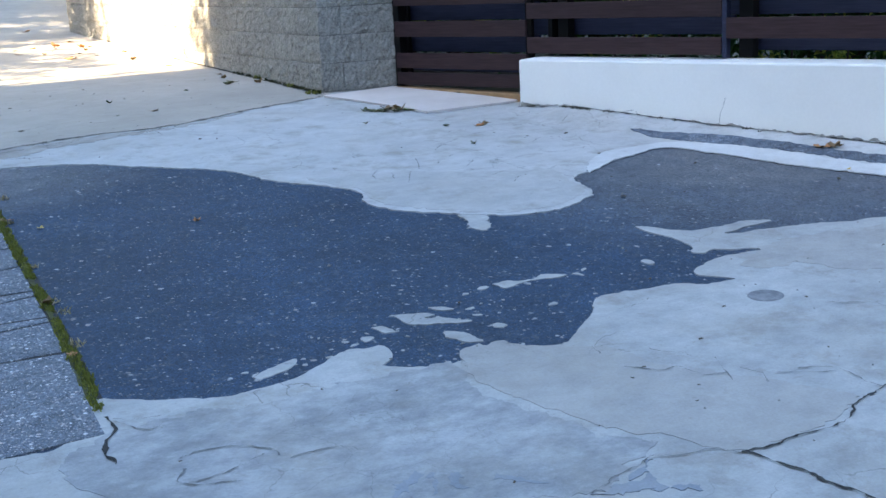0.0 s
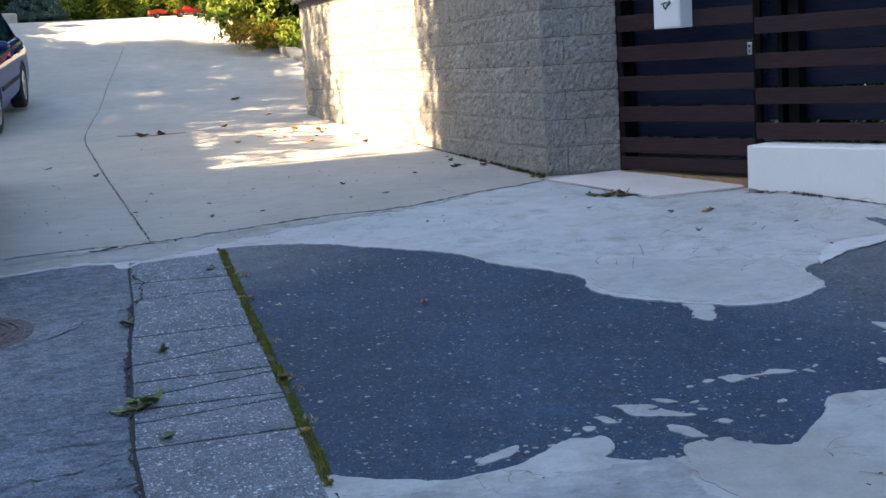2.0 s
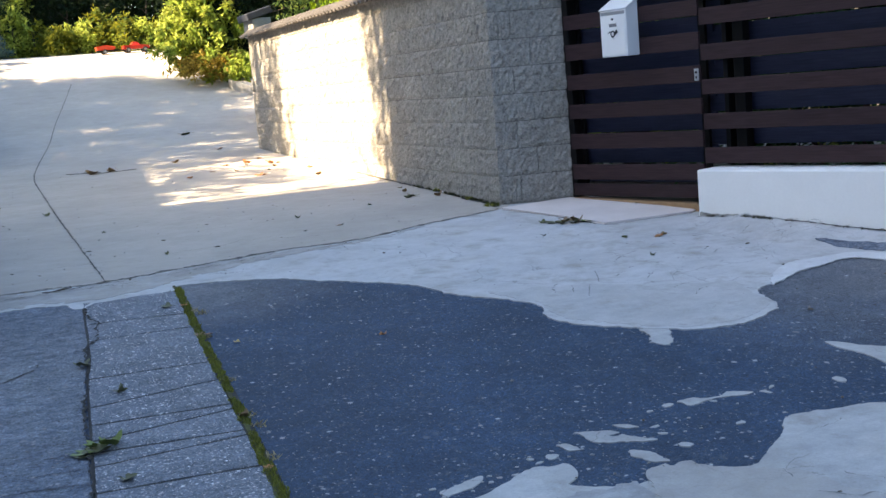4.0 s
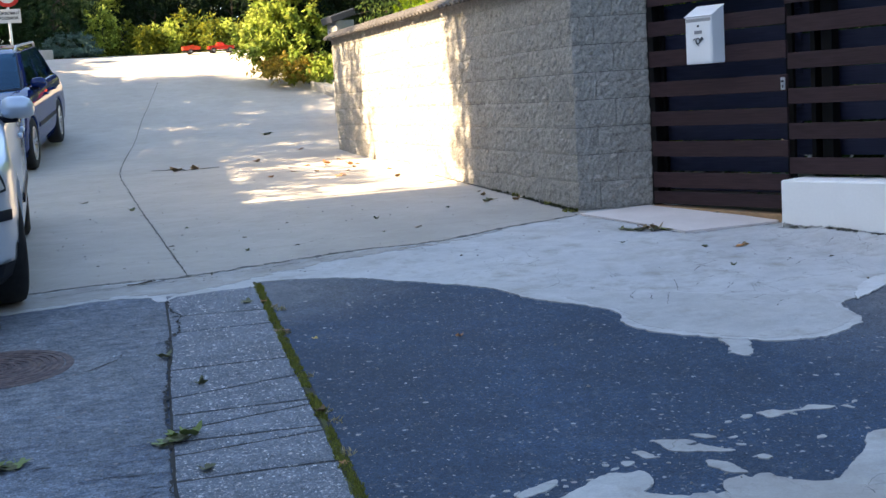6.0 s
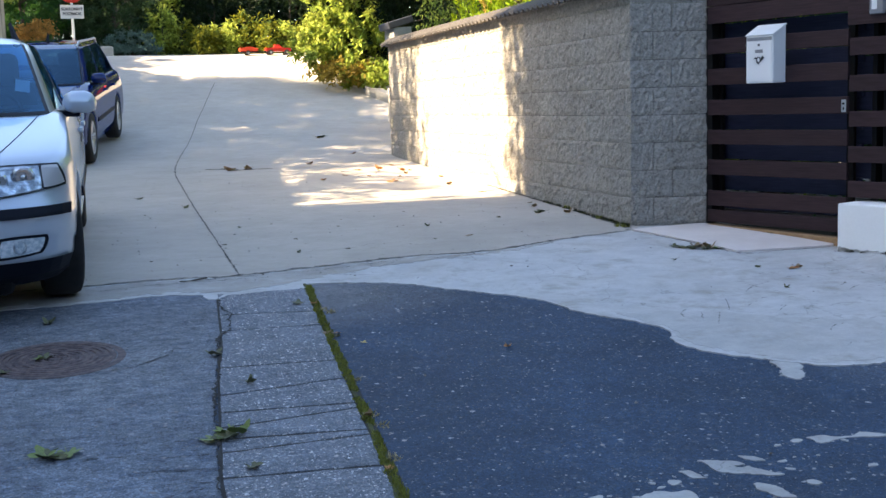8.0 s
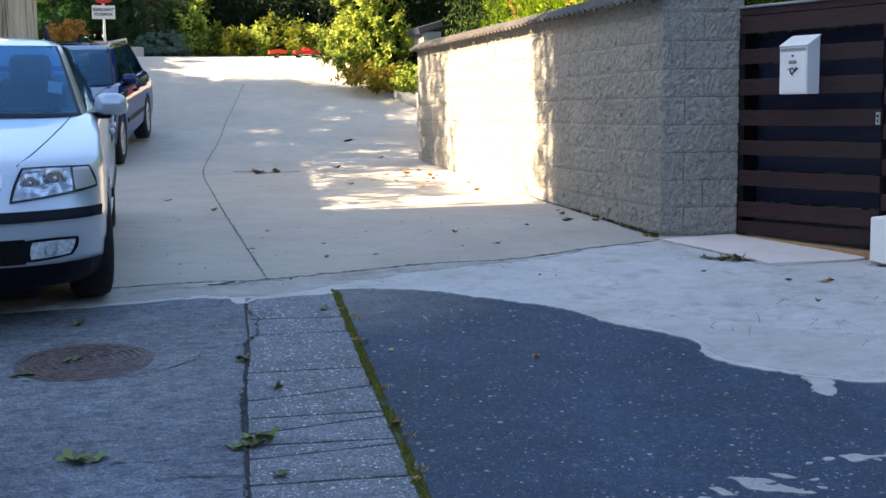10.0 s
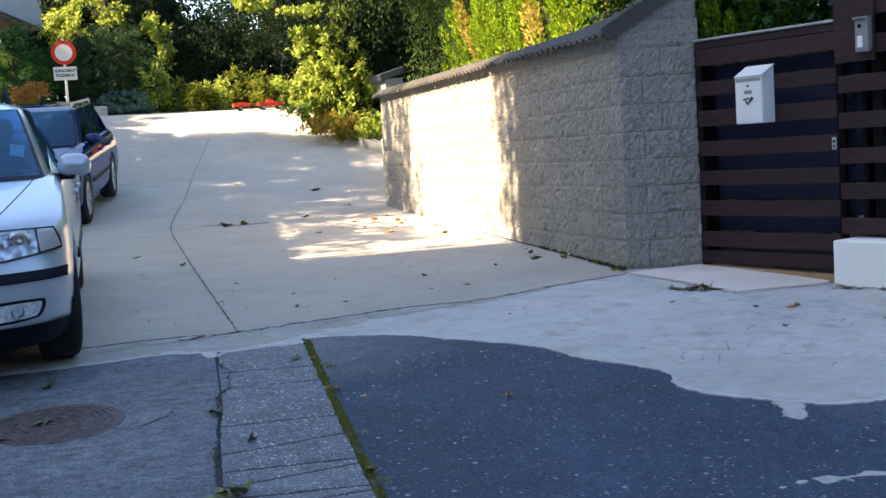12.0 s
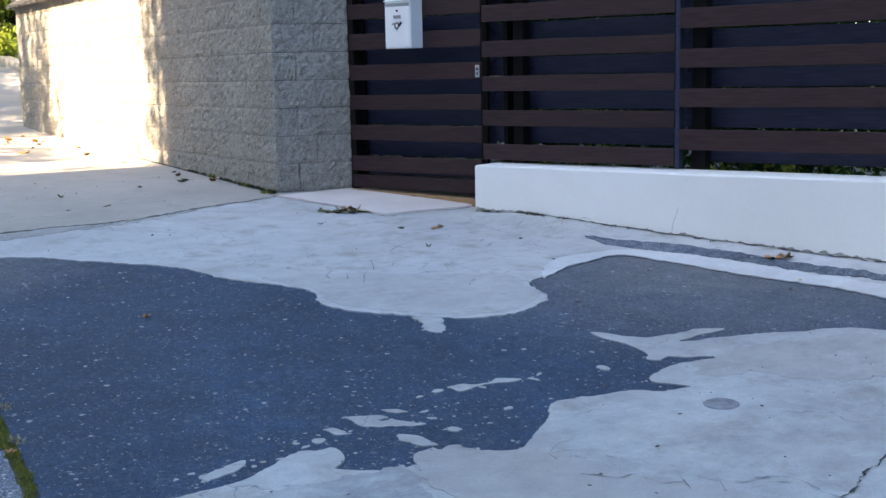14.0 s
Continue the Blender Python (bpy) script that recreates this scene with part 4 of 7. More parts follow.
def crack(name, points, width, label, lift=0.0115, wobble=0.012, mat=None, seed=0.0):
    """A thin dark crack, joint or painted shadow line: a ribbon of varying width along a line on the ground."""
    line = ragged(points, 0.014, wobble, False, seed)
    bm = bmesh.new()
    prev = None
    for k, p in enumerate(line):
        d = (line[min(k + 1, len(line) - 1)] - line[max(k - 1, 0)])
        d = Vector((-d.y, d.x)).normalized() if d.length else Vector((1, 0))
        w = width * max(0.10, 0.45 + 0.9 * noise.noise(Vector((p.x * 24, p.y * 24, seed))) + 0.9 * noise.noise(Vector((p.x * 90, p.y * 90, seed))))
        jag = 0.006 * noise.noise(Vector((p.x * 130, p.y * 130, seed + 4)))
        pair = [bm.verts.new((p.x + d.x * (jag + w * s), p.y + d.y * (jag + w * s), ground_z(p.x, p.y) + lift)) for s in (-0.5, 0.5)]
        if prev:
            bm.faces.new((prev[0], prev[1], pair[1], pair[0]))
        prev = pair
    bmesh.ops.recalc_face_normals(bm, faces=bm.faces[:])
    return tagged(part(name, bm, mat or M_CRACK), label, "crack", kind="structure")


crack("joint_long", [(0.70, 6.84), (0.70, 8.88), (0.72, 11.58), (0.77, 14.09), (1.03, 16.48), (1.48, 19.52), (2.14, 23.23)], 0.018, "long dark joint running up the driveway", 0.011, 0.008)
crack("joint_cross", [(x, y + 0.004) for x, y in DRIVE_SEAM], 0.050, "dark joint across the foot of the driveway", 0.0105, 0.030, mat=M_SEAM, seed=3.0)
crack("joint_cross", [(-2.6, 6.75), (-0.16, 6.82)], 0.030, "dark joint across the foot of the driveway", 0.0105, 0.012, seed=3.5)
crack("crack", [(0.15, 6.72), (0.40, 6.74), (0.62, 6.80), (0.80, 6.78)], 0.014, "ragged crack in the cement apron", seed=5.0)
for k, (width, line) in enumerate((
        (0.010, [(3.4, 2.36), (3.1, 2.26), (2.83, 2.16), (2.72, 2.14), (2.65, 2.12), (2.58, 2.08), (2.51, 2.06), (2.42, 2.07), (2.34, 2.08), (2.28, 2.07), (2.16, 2.09)]),
        (0.007, [(2.16, 2.09), (2.13, 2.13), (2.08, 2.15), (2.02, 2.16), (1.96, 2.19), (1.90, 2.18), (1.82, 2.17), (1.70, 2.12)]),
        (0.018, [(2.17, 2.09), (2.19, 2.05), (2.21, 1.99), (2.23, 1.94), (2.24, 1.89), (2.25, 1.82), (2.27, 1.77), (2.27, 1.6)]),
        (0.008, [(2.82, 2.16), (2.81, 2.22), (2.82, 2.29), (2.81, 2.34), (2.71, 2.39)]), (0.006, [(2.28, 2.68), (2.34, 2.61), (2.41, 2.59), (2.43, 2.51), (2.51, 2.48)]),
        (0.006, [(2.56, 2.58), (2.53, 2.53), (2.50, 2.48), (2.48, 2.43)]), (0.006, [(2.57, 2.49), (2.60, 2.43), (2.58, 2.40), (2.56, 2.37)]), (0.006, [(2.43, 2.75), (2.46, 2.70), (2.49, 2.68), (2.50, 2.63)]),
        (0.006, [(2.29, 2.87), (2.27, 2.80)]), (0.007, [(3.24, 2.74), (3.30, 2.70), (3.38, 2.64), (3.37, 2.56), (3.45, 2.5)]), (0.005, [(2.58, 3.08), (2.66, 3.08), (2.74, 3.11)]), (0.006, [(2.64, 2.40), (2.71, 2.36), (2.79, 2.31)]),
        (0.016, [(0.81, 3.19), (0.80, 3.10), (0.76, 3.03), (0.745, 2.96), (0.75, 2.90)]), (0.008, [(0.89, 2.78), (0.86, 2.73), (0.89, 2.69), (1.00, 2.64)]), (0.007, [(0.88, 2.70), (0.97, 2.70), (1.05, 2.73), (1.10, 2.75)]),
        (0.007, [(0.90, 2.84), (0.95, 2.85), (1.05, 2.83), (1.13, 2.77), (1.13, 2.72)]), (0.007, [(1.15, 2.69), (1.22, 2.69), (1.30, 2.68), (1.33, 2.63)]), (0.006, [(0.81, 3.16), (0.89, 3.05), (0.95, 3.08)]), (0.005, [(0.82, 3.17), (0.87, 3.14), (0.94, 3.12)]))):
    crack("crack", line, width, "jagged crack in the pale cement patch", 0.0115, 0.010, mat=M_CRACK if width >= 0.010 else M_HAIR, seed=k * 3.1)
M_WARM = concrete("warm_cement", (0.37, 0.355, 0.335), (0.45, 0.435, 0.41), (0.26, 0.24, 0.21), 0.4, 0.2, 2.6, 0.35)
M_TONGUE = concrete("tongue_cement", (0.425, 0.42, 0.405), (0.53, 0.525, 0.51), (0.28, 0.255, 0.22), 0.6, 0.3, 2.2, 0.4)
M_FLAKY = concrete("flaking_cement", (0.30, 0.305, 0.31), (0.48, 0.48, 0.475), (0.24, 0.225, 0.20), 0.6, 0.4, 4.5, 1.0)
laid("cement_layer", ragged([(1.91, 3.06), (2.03, 3.05), (2.17, 2.95), (2.35, 2.80), (2.39, 2.63), (2.53, 2.45), (2.66, 2.26), (2.71, 2.16), (2.60, 2.11), (2.40, 2.08), (2.26, 2.08), (2.18, 2.10), (2.11, 2.16), (2.07, 2.27), (1.99, 2.34), (1.93, 2.49), (1.87, 2.65), (1.84, 2.85)], 0.015, 0.02, seed=81.0),
     0.0088, M_WARM, "thin warm grey cement layer over the patch", "pavement", thick=0.003)
laid("cement_layer", ragged([(1.62, 3.03), (1.83, 3.0), (1.80, 2.84), (1.83, 2.65), (1.89, 2.49), (1.95, 2.34), (2.02, 2.26), (1.94, 2.22), (1.85, 2.20), (1.72, 2.13), (1.27, 2.30), (0.80, 2.60), (0.62, 2.95), (0.86, 3.10), (1.2, 3.06)], 0.015, 0.03, seed=83.0),
     0.0085, M_FLAKY, "flaking mottled cement layer over the patch", "pavement", thick=0.002)
M_WORN = concrete("worn_blue_cement", (0.24, 0.265, 0.30), (0.36, 0.38, 0.41), (0.20, 0.20, 0.20), 0.5, 0.2, 3.0, 0.6)
for k, blob in enumerate(([(1.7, 2.11), (1.76, 2.13), (1.82, 2.13), (1.88, 2.12), (1.89, 2.08), (1.88, 2.05), (1.82, 2.07), (1.77, 2.08)],
                          [(1.9, 2.05), (1.94, 2.06), (1.94, 2.02), (1.92, 2.02)],
                          [(1.38, 2.37), (1.41, 2.41), (1.44, 2.42), (1.38, 2.34)],
                          [(1.43, 2.33), (1.46, 2.37), (1.49, 2.37), (1.44, 2.31)],
                          [(1.27, 2.38), (1.34, 2.43), (1.41, 2.45), (1.37, 2.41), (1.3, 2.36)],
                          [(1.56, 2.33), (1.61, 2.28), (1.64, 2.24), (1.57, 2.3)],
                          [(1.83, 2.14), (1.88, 2.16), (1.93, 2.17), (1.87, 2.14)])):
    laid("worn_spot", ragged(blob, 0.008, 0.030, seed=95 + k), 0.0094, M_WORN, "grey-blue spot where the cement is worn thin", "pavement", thick=0.002)
for k, line in enumerate(([(3.33, 5.58), (3.45, 5.69), (3.58, 5.75)], [(3.43, 5.68), (3.47, 5.58), (3.50, 5.51)], [(3.13, 5.46), (3.07, 5.32), (3.03, 5.24)], [(3.17, 5.30), (3.26, 5.36)], [(3.25, 5.14), (3.38, 5.26)],
                          [(2.82, 5.32), (2.76, 5.26), (2.73, 5.17)], [(2.87, 5.25), (2.81, 5.11)], [(2.96, 5.22), (2.84, 5.02)], [(3.58, 4.72), (3.60, 4.65), (3.56, 4.58)], [(3.42, 5.14), (3.48, 5.20)], [(4.06, 5.88), (4.18, 5.90)], [(4.36, 5.78), (4.45, 5.84)])):
    crack("crack", line, 0.009, "hairline crack in the cement apron", 0.0105, 0.006, mat=M_HAIR, seed=20 + k)
laid("cement_layer", ragged([(2.44, 5.40), (2.55, 5.31), (2.69, 5.34), (2.86, 5.28), (2.97, 5.24), (3.20, 5.07), (3.45, 4.93), (3.62, 4.86), (3.56, 4.70), (3.50, 4.45), (3.30, 4.32), (3.09, 4.29), (2.92, 4.35), (2.80, 4.44), (2.60, 4.66), (2.54, 4.85), (2.58, 5.0), (2.50, 5.22)], 0.02, 0.03, seed=87.0),
     0.0092, M_TONGUE, "thin warm grey cement layer on the apron's tongue", "pavement", thick=0.003)
crack("joint_wall", [(4.41, 6.33), (4.61, 5.85), (4.725, 5.56), (4.94, 4.965), (5.117, 4.48), (5.345, 3.85), (5.78, 2.65)], 0.030, "dark gap along the foot of the white wall", 0.0125, 0.014, seed=31.0)
# Dark ribbon on the ground standing in for shadow under the wall's foot.
crack("joint_block_wall", [(3.605, 7.66), (3.615, 8.2), (3.625, 9.0), (3.64, 10.0), (3.645, 11.0)], 0.060, "dark line for the shadow under the foot of the block wall", 0.0115, 0.010, seed=33.0)
for k, line in enumerate(([(-0.15, 4.091), (-0.055, 4.089), (0.062, 4.088)], [(0.156, 4.185), (0.237, 4.17), (0.298, 4.163)], [(0.117, 4.026), (0.185, 4.024), (0.295, 4.031)], [(0.017, 3.916), (0.11, 3.907), (0.205, 3.894), (0.281, 3.884)],
                          [(0.077, 3.793), (0.168, 3.782), (0.27, 3.77)], [(-0.163, 5.622), (-0.046, 5.599), (-0.008, 5.549)], [(-0.099, 5.283), (-0.031, 5.33)], [(0.071, 5.187), (0.201, 5.298), (0.238, 5.381), (0.302, 5.367)])):
    crack("crack", line, 0.007, "worn crack in the grey asphalt", 0.0075, 0.012, seed=40 + k)
crack("joint_strip", [(0.519, 6.284), (0.516, 6.052), (0.542, 5.948), (0.511, 5.64), (0.455, 5.526), (0.433, 5.406), (0.400, 5.041), (0.350, 4.651), (0.327, 4.409), (0.304, 4.071), (0.282, 3.806), (0.275, 3.3)], 0.020, "ragged dark gap between the asphalt and the paved strip", 0.0128, 0.016, seed=47.0)

for k, line in enumerate(([(-0.1, 6.66), (0.1, 6.70), (0.26, 6.69)], [(0.52, 6.70), (0.70, 6.74), (0.86, 6.73)], [(1.0, 6.80), (1.22, 6.85), (1.38, 6.88)], [(1.5, 6.93), (1.72, 6.99)], [(1.95, 6.98), (2.2, 7.02), (2.36, 7.04)], [(2.6, 7.16), (2.85, 7.24)])):
    crack("crack", line, 0.010, "ragged dirty seam where the apron meets the driveway", 0.0105, 0.03, seed=70 + k)
for k, line in enumerate(([(0.38, 7.46), (0.48, 7.51), (0.66, 7.49), (0.81, 7.51)], [(1.13, 7.47), (1.29, 7.52), (1.52, 7.54), (1.71, 7.68)], [(1.94, 7.52), (2.09, 7.47), (2.2, 7.43)], [(1.01, 6.72), (1.14, 6.72), (1.26, 6.66), (1.46, 6.6)], [(1.48, 7.11), (1.51, 6.96), (1.5, 6.81)], [(1.58, 6.85), (1.67, 6.93), (1.73, 7.02)], [(2.16, 7.15), (2.18, 6.93), (2.16, 6.81)], [(2.81, 7.49), (2.99, 7.55), (3.19, 7.56)])):
    crack("crack", line, 0.009, "hairline crack beside the seam of the driveway", 0.0108, 0.012, mat=M_HAIR, seed=170 + k)
marks = random.Random(23)
for k in range(16):
    x, y, turn, long = marks.uniform(3.05, 4.15), marks.uniform(4.75, 5.95), marks.choice((0.2, 0.5, 1.9, 2.4)) + marks.uniform(-0.3, 0.3), marks.uniform(0.04, 0.13)
    crack("scuff", [(x, y), (x + 0.5 * long * math.cos(turn), y + 0.5 * long * math.sin(turn) + 0.01), (x + long * math.cos(turn), y + long * math.sin(turn))], 0.007, "short dark scuff in the cement apron", 0.0098, 0.012, seed=90 + k)
for k, line in enumerate(([(-0.5, 3.62), (-0.1, 3.66), (0.27, 3.72)], [(-0.6, 3.42), (0.0, 3.48), (0.27, 3.52)])):
    crack("crack", line, 0.008, "worn crack in the grey asphalt", 0.0075, 0.022, seed=140 + k)
# Painted shadow line before the slab's front edges.
crack("joint_slab", [(3.57, 7.52), (3.70, 7.02), (3.825, 6.508), (4.15, 6.496), (4.50, 6.49)], 0.016, "dark line for the shadow along the stone slab's edge", 0.0112, 0.006, seed=35.0)

def wall_mark(name, line, width, label, mat):
    """A hairline on the face of the low white wall: points along it and up."""
    bm = bmesh.new()
    pts = ragged(line, 0.008, 0.004, False, 5.0)
    prev = None
    for i, p in enumerate(pts):
        d = pts[min(i + 1, len(pts) - 1)] - pts[max(i - 1, 0)]
        d = Vector((-d.y, d.x)).normalized() if d.length else Vector((1, 0))
        w = width * (0.6 + 0.6 * noise.noise(Vector((p.x * 60, p.y * 60, 2))))
        pair = [bm.verts.new((p.x + d.x * w * e, -0.2012, p.y + d.y * w * e)) for e in (-0.5, 0.5)]
        if prev:
            bm.faces.new((prev[0], prev[1], pair[1], pair[0]))
        prev = pair
    bmesh.ops.recalc_face_normals(bm, faces=bm.faces[:])
    ob = tagged(part(name, bm, mat), label, "crack", kind="structure")
    ob.matrix_basis = FENCE
    return ob


wall_mark("crack_wall", [(2.680, 0.475), (2.687, 0.528), (2.705, 0.579), (2.715, 0.620)], 0.0035, "fine crack in the white wall", M_HAIR)
wall_mark("crack_wall", [(2.018, 0.504), (2.067, 0.521), (2.115, 0.520), (2.147, 0.494), (2.194, 0.472)], 0.0035, "fine crack in the white wall", M_HAIR)

# Dirt splashed up the foot of the white wall, with a ragged upper edge.
FOOT = ((1.26, 1.52, 1.74, 1.94, 2.15, 2.34, 2.68, 2.90, 3.24, 3.56, 3.86, 5.5), (0.537, 0.526, 0.512, 0.489, 0.469, 0.461, 0.452, 0.443, 0.428, 0.409, 0.396, 0.30))
bm = bmesh.new()
prev = None
for i in range(330):
    u = 1.26 + 0.0125 * i
    z = float(np.interp(u, *FOOT))
    q = Vector((u * 5, 3.0, 0))
    tall = max(0.002, 0.012 + 0.030 * noise.noise(q) + 0.018 * noise.noise(q * 4.1) + 0.010 * noise.noise(q * 13))
    pair = [bm.verts.new((u, -0.2008, z - 0.06)), bm.verts.new((u, -0.2008, z + tall))]
    if prev:
        bm.faces.new((prev[0], pair[0], pair[1], prev[1]))
    prev = pair
dirt = tagged(part("dirt_band", bm, grained("splashed_dirt", (0.20, 0.19, 0.17), (0.46, 0.44, 0.40), 22, 90, 0.95)), "grey dirt splashed up the foot of the white wall", "dirt", kind="stuff")
dirt.matrix_basis = FENCE
spots = []
grow = random.Random(31)
for u in [grow.uniform(1.34, 1.50) for _ in range(6)] + [grow.uniform(1.60, 1.80) for _ in range(14)] + [1.72, 1.73, 1.74, 1.92, 1.95, 2.3, 2.4, 2.62, 2.85, 2.95]:
    p = FENCE @ Vector((u, -0.212 - grow.uniform(0, 0.02), 0))
    spots.append((p.x, p.y, 0.020, 22))
me = tuft_mesh(spots, 0.014, 41, 0.006)
me.materials.append(leafy("dry_moss", (0.045, 0.045, 0.035), (0.13, 0.125, 0.09), (0.15, 0.14, 0.09), 0.1))
tagged(new("wall_moss", me), "dark dry moss along the foot of the white wall", "moss", kind="stuff")

# ---- splashes of cement on the asphalt ----
for k, blob in enumerate(([(1.27, 3.25), (1.35, 3.28), (1.44, 3.30), (1.40, 3.24), (1.30, 3.22)],
                          [(1.893, 3.466), (1.943, 3.456), (1.992, 3.424), (2.007, 3.391), (1.962, 3.388), (1.98, 3.368), (2.015, 3.368), (2.041, 3.336), (2.07, 3.302), (2.095, 3.277), (2.036, 3.291), (1.986, 3.319), (1.931, 3.338), (1.894, 3.37), (1.89, 3.401)],
                          [(2.031, 3.471), (2.069, 3.457), (2.089, 3.433), (2.106, 3.405), (2.066, 3.414), (2.037, 3.442)], [(1.768, 3.403), (1.804, 3.401), (1.819, 3.37), (1.821, 3.334), (1.783, 3.343), (1.775, 3.376)],
                          [(1.693, 3.338), (1.721, 3.345), (1.74, 3.322), (1.709, 3.302), (1.691, 3.306)], [(1.96, 3.241), (1.993, 3.223), (2.015, 3.188), (2.022, 3.147), (2.03, 3.109), (1.991, 3.115), (1.966, 3.144), (1.954, 3.177), (1.951, 3.208)],
                          [(2.136, 3.219), (2.164, 3.21), (2.17, 3.177), (2.141, 3.176), (2.127, 3.195)], [(2.36, 3.552), (2.422, 3.554), (2.459, 3.534), (2.53, 3.524), (2.591, 3.536), (2.659, 3.484), (2.592, 3.484), (2.542, 3.504), (2.467, 3.509), (2.386, 3.483), (2.372, 3.517)],
                          [(2.288, 3.549), (2.32, 3.553), (2.339, 3.535), (2.297, 3.524)], [(2.409, 3.271), (2.441, 3.28), (2.439, 3.261), (2.408, 3.253)], [(3.005, 3.462), (3.040, 3.465), (3.040, 3.412), (3.010, 3.410)],
                          [(2.76, 4.42), (2.72, 4.30), (2.67, 4.21), (2.72, 4.16), (2.79, 4.21), (2.86, 4.30), (2.85, 4.38)])):
    laid("cement_splash", ragged(blob, 0.008, 0.030 if k == 11 else 0.010, seed=50 + k), 0.0055, M_PATCH, "pale splash of cement on the dark asphalt", "cement", thick=0.012)

r = np.random.RandomState(77)
vs, fs = [], []
for x0, y0, dx, dy, count in ((1.95, 3.36, 0.42, 0.12, 22), (1.5, 3.26, 0.25, 0.06, 8), (2.5, 3.46, 0.30, 0.07, 6)):
    for _ in range(count):
        x, y = x0 + dx * r.uniform(-1, 1), y0 + dy * r.uniform(-1, 1)
        size, long, turn = 0.003 + 0.007 * r.random() ** 3, r.uniform(1.2, 3.0), 0.35 * r.normal() - 0.25
        k = len(vs)
        for lift, shrink in ((0.0022, 1.0), (0.0055, 0.86)):
            for j in range(7):
                a, w = 2 * math.pi * j / 7, size * shrink * (0.7 + 0.6 * ((k * 7 + j * 5) % 9) / 9)
                u, v = w * long * math.cos(a), w * math.sin(a)
                px, py = x + u * math.cos(turn) - v * math.sin(turn), y + u * math.sin(turn) + v * math.cos(turn)
                vs.append((px, py, ground_z(px, py) + lift))
        fs.append(tuple(range(k + 7, k + 14)))
        fs += [(k + j, k + (j + 1) % 7, k + 7 + (j + 1) % 7, k + 7 + j) for j in range(7)]
me = bpy.data.meshes.new("cement_flecks")
me.from_pydata(vs, [], fs)
me.materials.append(M_PATCH)
tagged(new("cement_flecks", me), "small pale flecks of spilled cement on the asphalt", "cement", kind="stuff")

# ---- manhole, worn disc ----
manhole = thing("manhole_cover", (-0.285, 5.385, ground_z(0, 5.37) + 0.006), "round rusty iron manhole cover set in the asphalt", "manhole", kind="structure")
manhole.matrix_basis = manhole.matrix_basis @ Matrix.Rotation(math.atan(0.0796), 4, "X") @ Matrix.Diagonal((1.13, 1.08, 1, 1))
bm = bmesh.new()
profile = [(0.0, 0.003), (0.012, 0.003)]
for k in range(8):
    profile += [(0.020 + 0.0265 * k, 0.003), (0.022 + 0.0265 * k, 0.0085), (0.032 + 0.0265 * k, 0.0085), (0.036 + 0.0265 * k, 0.003)]
profile += [(0.232, 0.003), (0.235, -0.01)]
rings = [[bm.verts.new((r * math.cos(k * math.pi / 24), r * math.sin(k * math.pi / 24), z - (0.004 if z > 0.005 and (k + 7 * (i // 4) * (i // 4)) % 6 < 2 else 0))) for k in range(48)] for i, (r, z) in enumerate(profile[1:])]
bm.faces.new(rings[0])
for a, b in zip(rings, rings[1:]):
    for k in range(48):
        bm.faces.new((a[k], b[k], b[(k + 1) % 48], a[(k + 1) % 48]))
part("lid", bm, M_RUST, manhole)
bm = bmesh.new()
rings = [[bm.verts.new((r * math.cos(k * math.pi / 24), r * math.sin(k * math.pi / 24), z)) for k in range(48)] for r, z in ((0.238, -0.01), (0.238, 0.0025), (0.268, 0.0025), (0.272, -0.01))]
for a, b in zip(rings, rings[1:]):
    for k in range(48):
        bm.faces.new((a[k], b[k], b[(k + 1) % 48], a[(k + 1) % 48]))
part("rim", bm, M_RUST, manhole, "rusty iron rim")
crack("patch_joint", [(-0.60, 5.16), (-0.333, 5.104), (-0.217, 5.122), (-0.064, 5.128), (0.071, 5.187), (0.201, 5.298)], 0.009, "round patch joint about the manhole cover", 0.0072, 0.012, seed=61.0)
bm = bmesh.new()
rings = [[bm.verts.new((3.12 + r * math.cos(k * math.pi / 14), 2.91 + 0.8 * r * math.sin(k * math.pi / 14), ground_z(0, 2.91 + 0.8 * r * math.sin(k * math.pi / 14)) + z)) for k in range(28)] for r, z in ((0.03, 0.0082), (0.066, 0.0092), (0.074, 0.0065))]
bm.faces.new(rings[0])
for a, b in zip(rings, rings[1:]):
    for k in range(28):
        bm.faces.new((a[k], b[k], b[(k + 1) % 28], a[(k + 1) % 28]))
tagged(part("survey_disc", bm, grained("worn_disc", (0.15, 0.155, 0.165), (0.30, 0.30, 0.31), 22, 120, 0.8)), "small round grey disc set in the cement", "marker", kind="structure")

# Dark crumbs of earth and stalks on the pale cement and the driveway.
r = np.random.RandomState(19)
vs, fs = [], []
for _ in range(210):
    x, y = r.uniform(-0.2, 4.9), 2.0 + 8.5 * r.random() ** 1.1
    if (x > 3.6 and y > 6.4) or (x < 3.2 and 3.6 < y < 6.5):
        continue
    size = 0.003 + 0.008 * r.random() ** 4
    turn, long = r.uniform(0, 3.14), r.uniform(1.0, 2.6)
    k = len(vs)
    for dx, dy, dz in ((-1, -0.6, 0), (1, -0.8, 0), (0.8, 0.9, 0), (-0.8, 0.7, 0), (-0.4, 0.1, 0.7), (0.5, -0.1, 0.5)):
        u, v = size * dx * long, size * dy
        vs.append((x + u * math.cos(turn) - v * math.sin(turn), y + u * math.sin(turn) + v * math.cos(turn), ground_z(x, y) + 0.0085 + size * dz))
    fs += [(k, k + 1, k + 5, k + 4), (k + 1, k + 2, k + 5), (k + 2, k + 3, k + 4, k + 5), (k + 3, k, k + 4)]
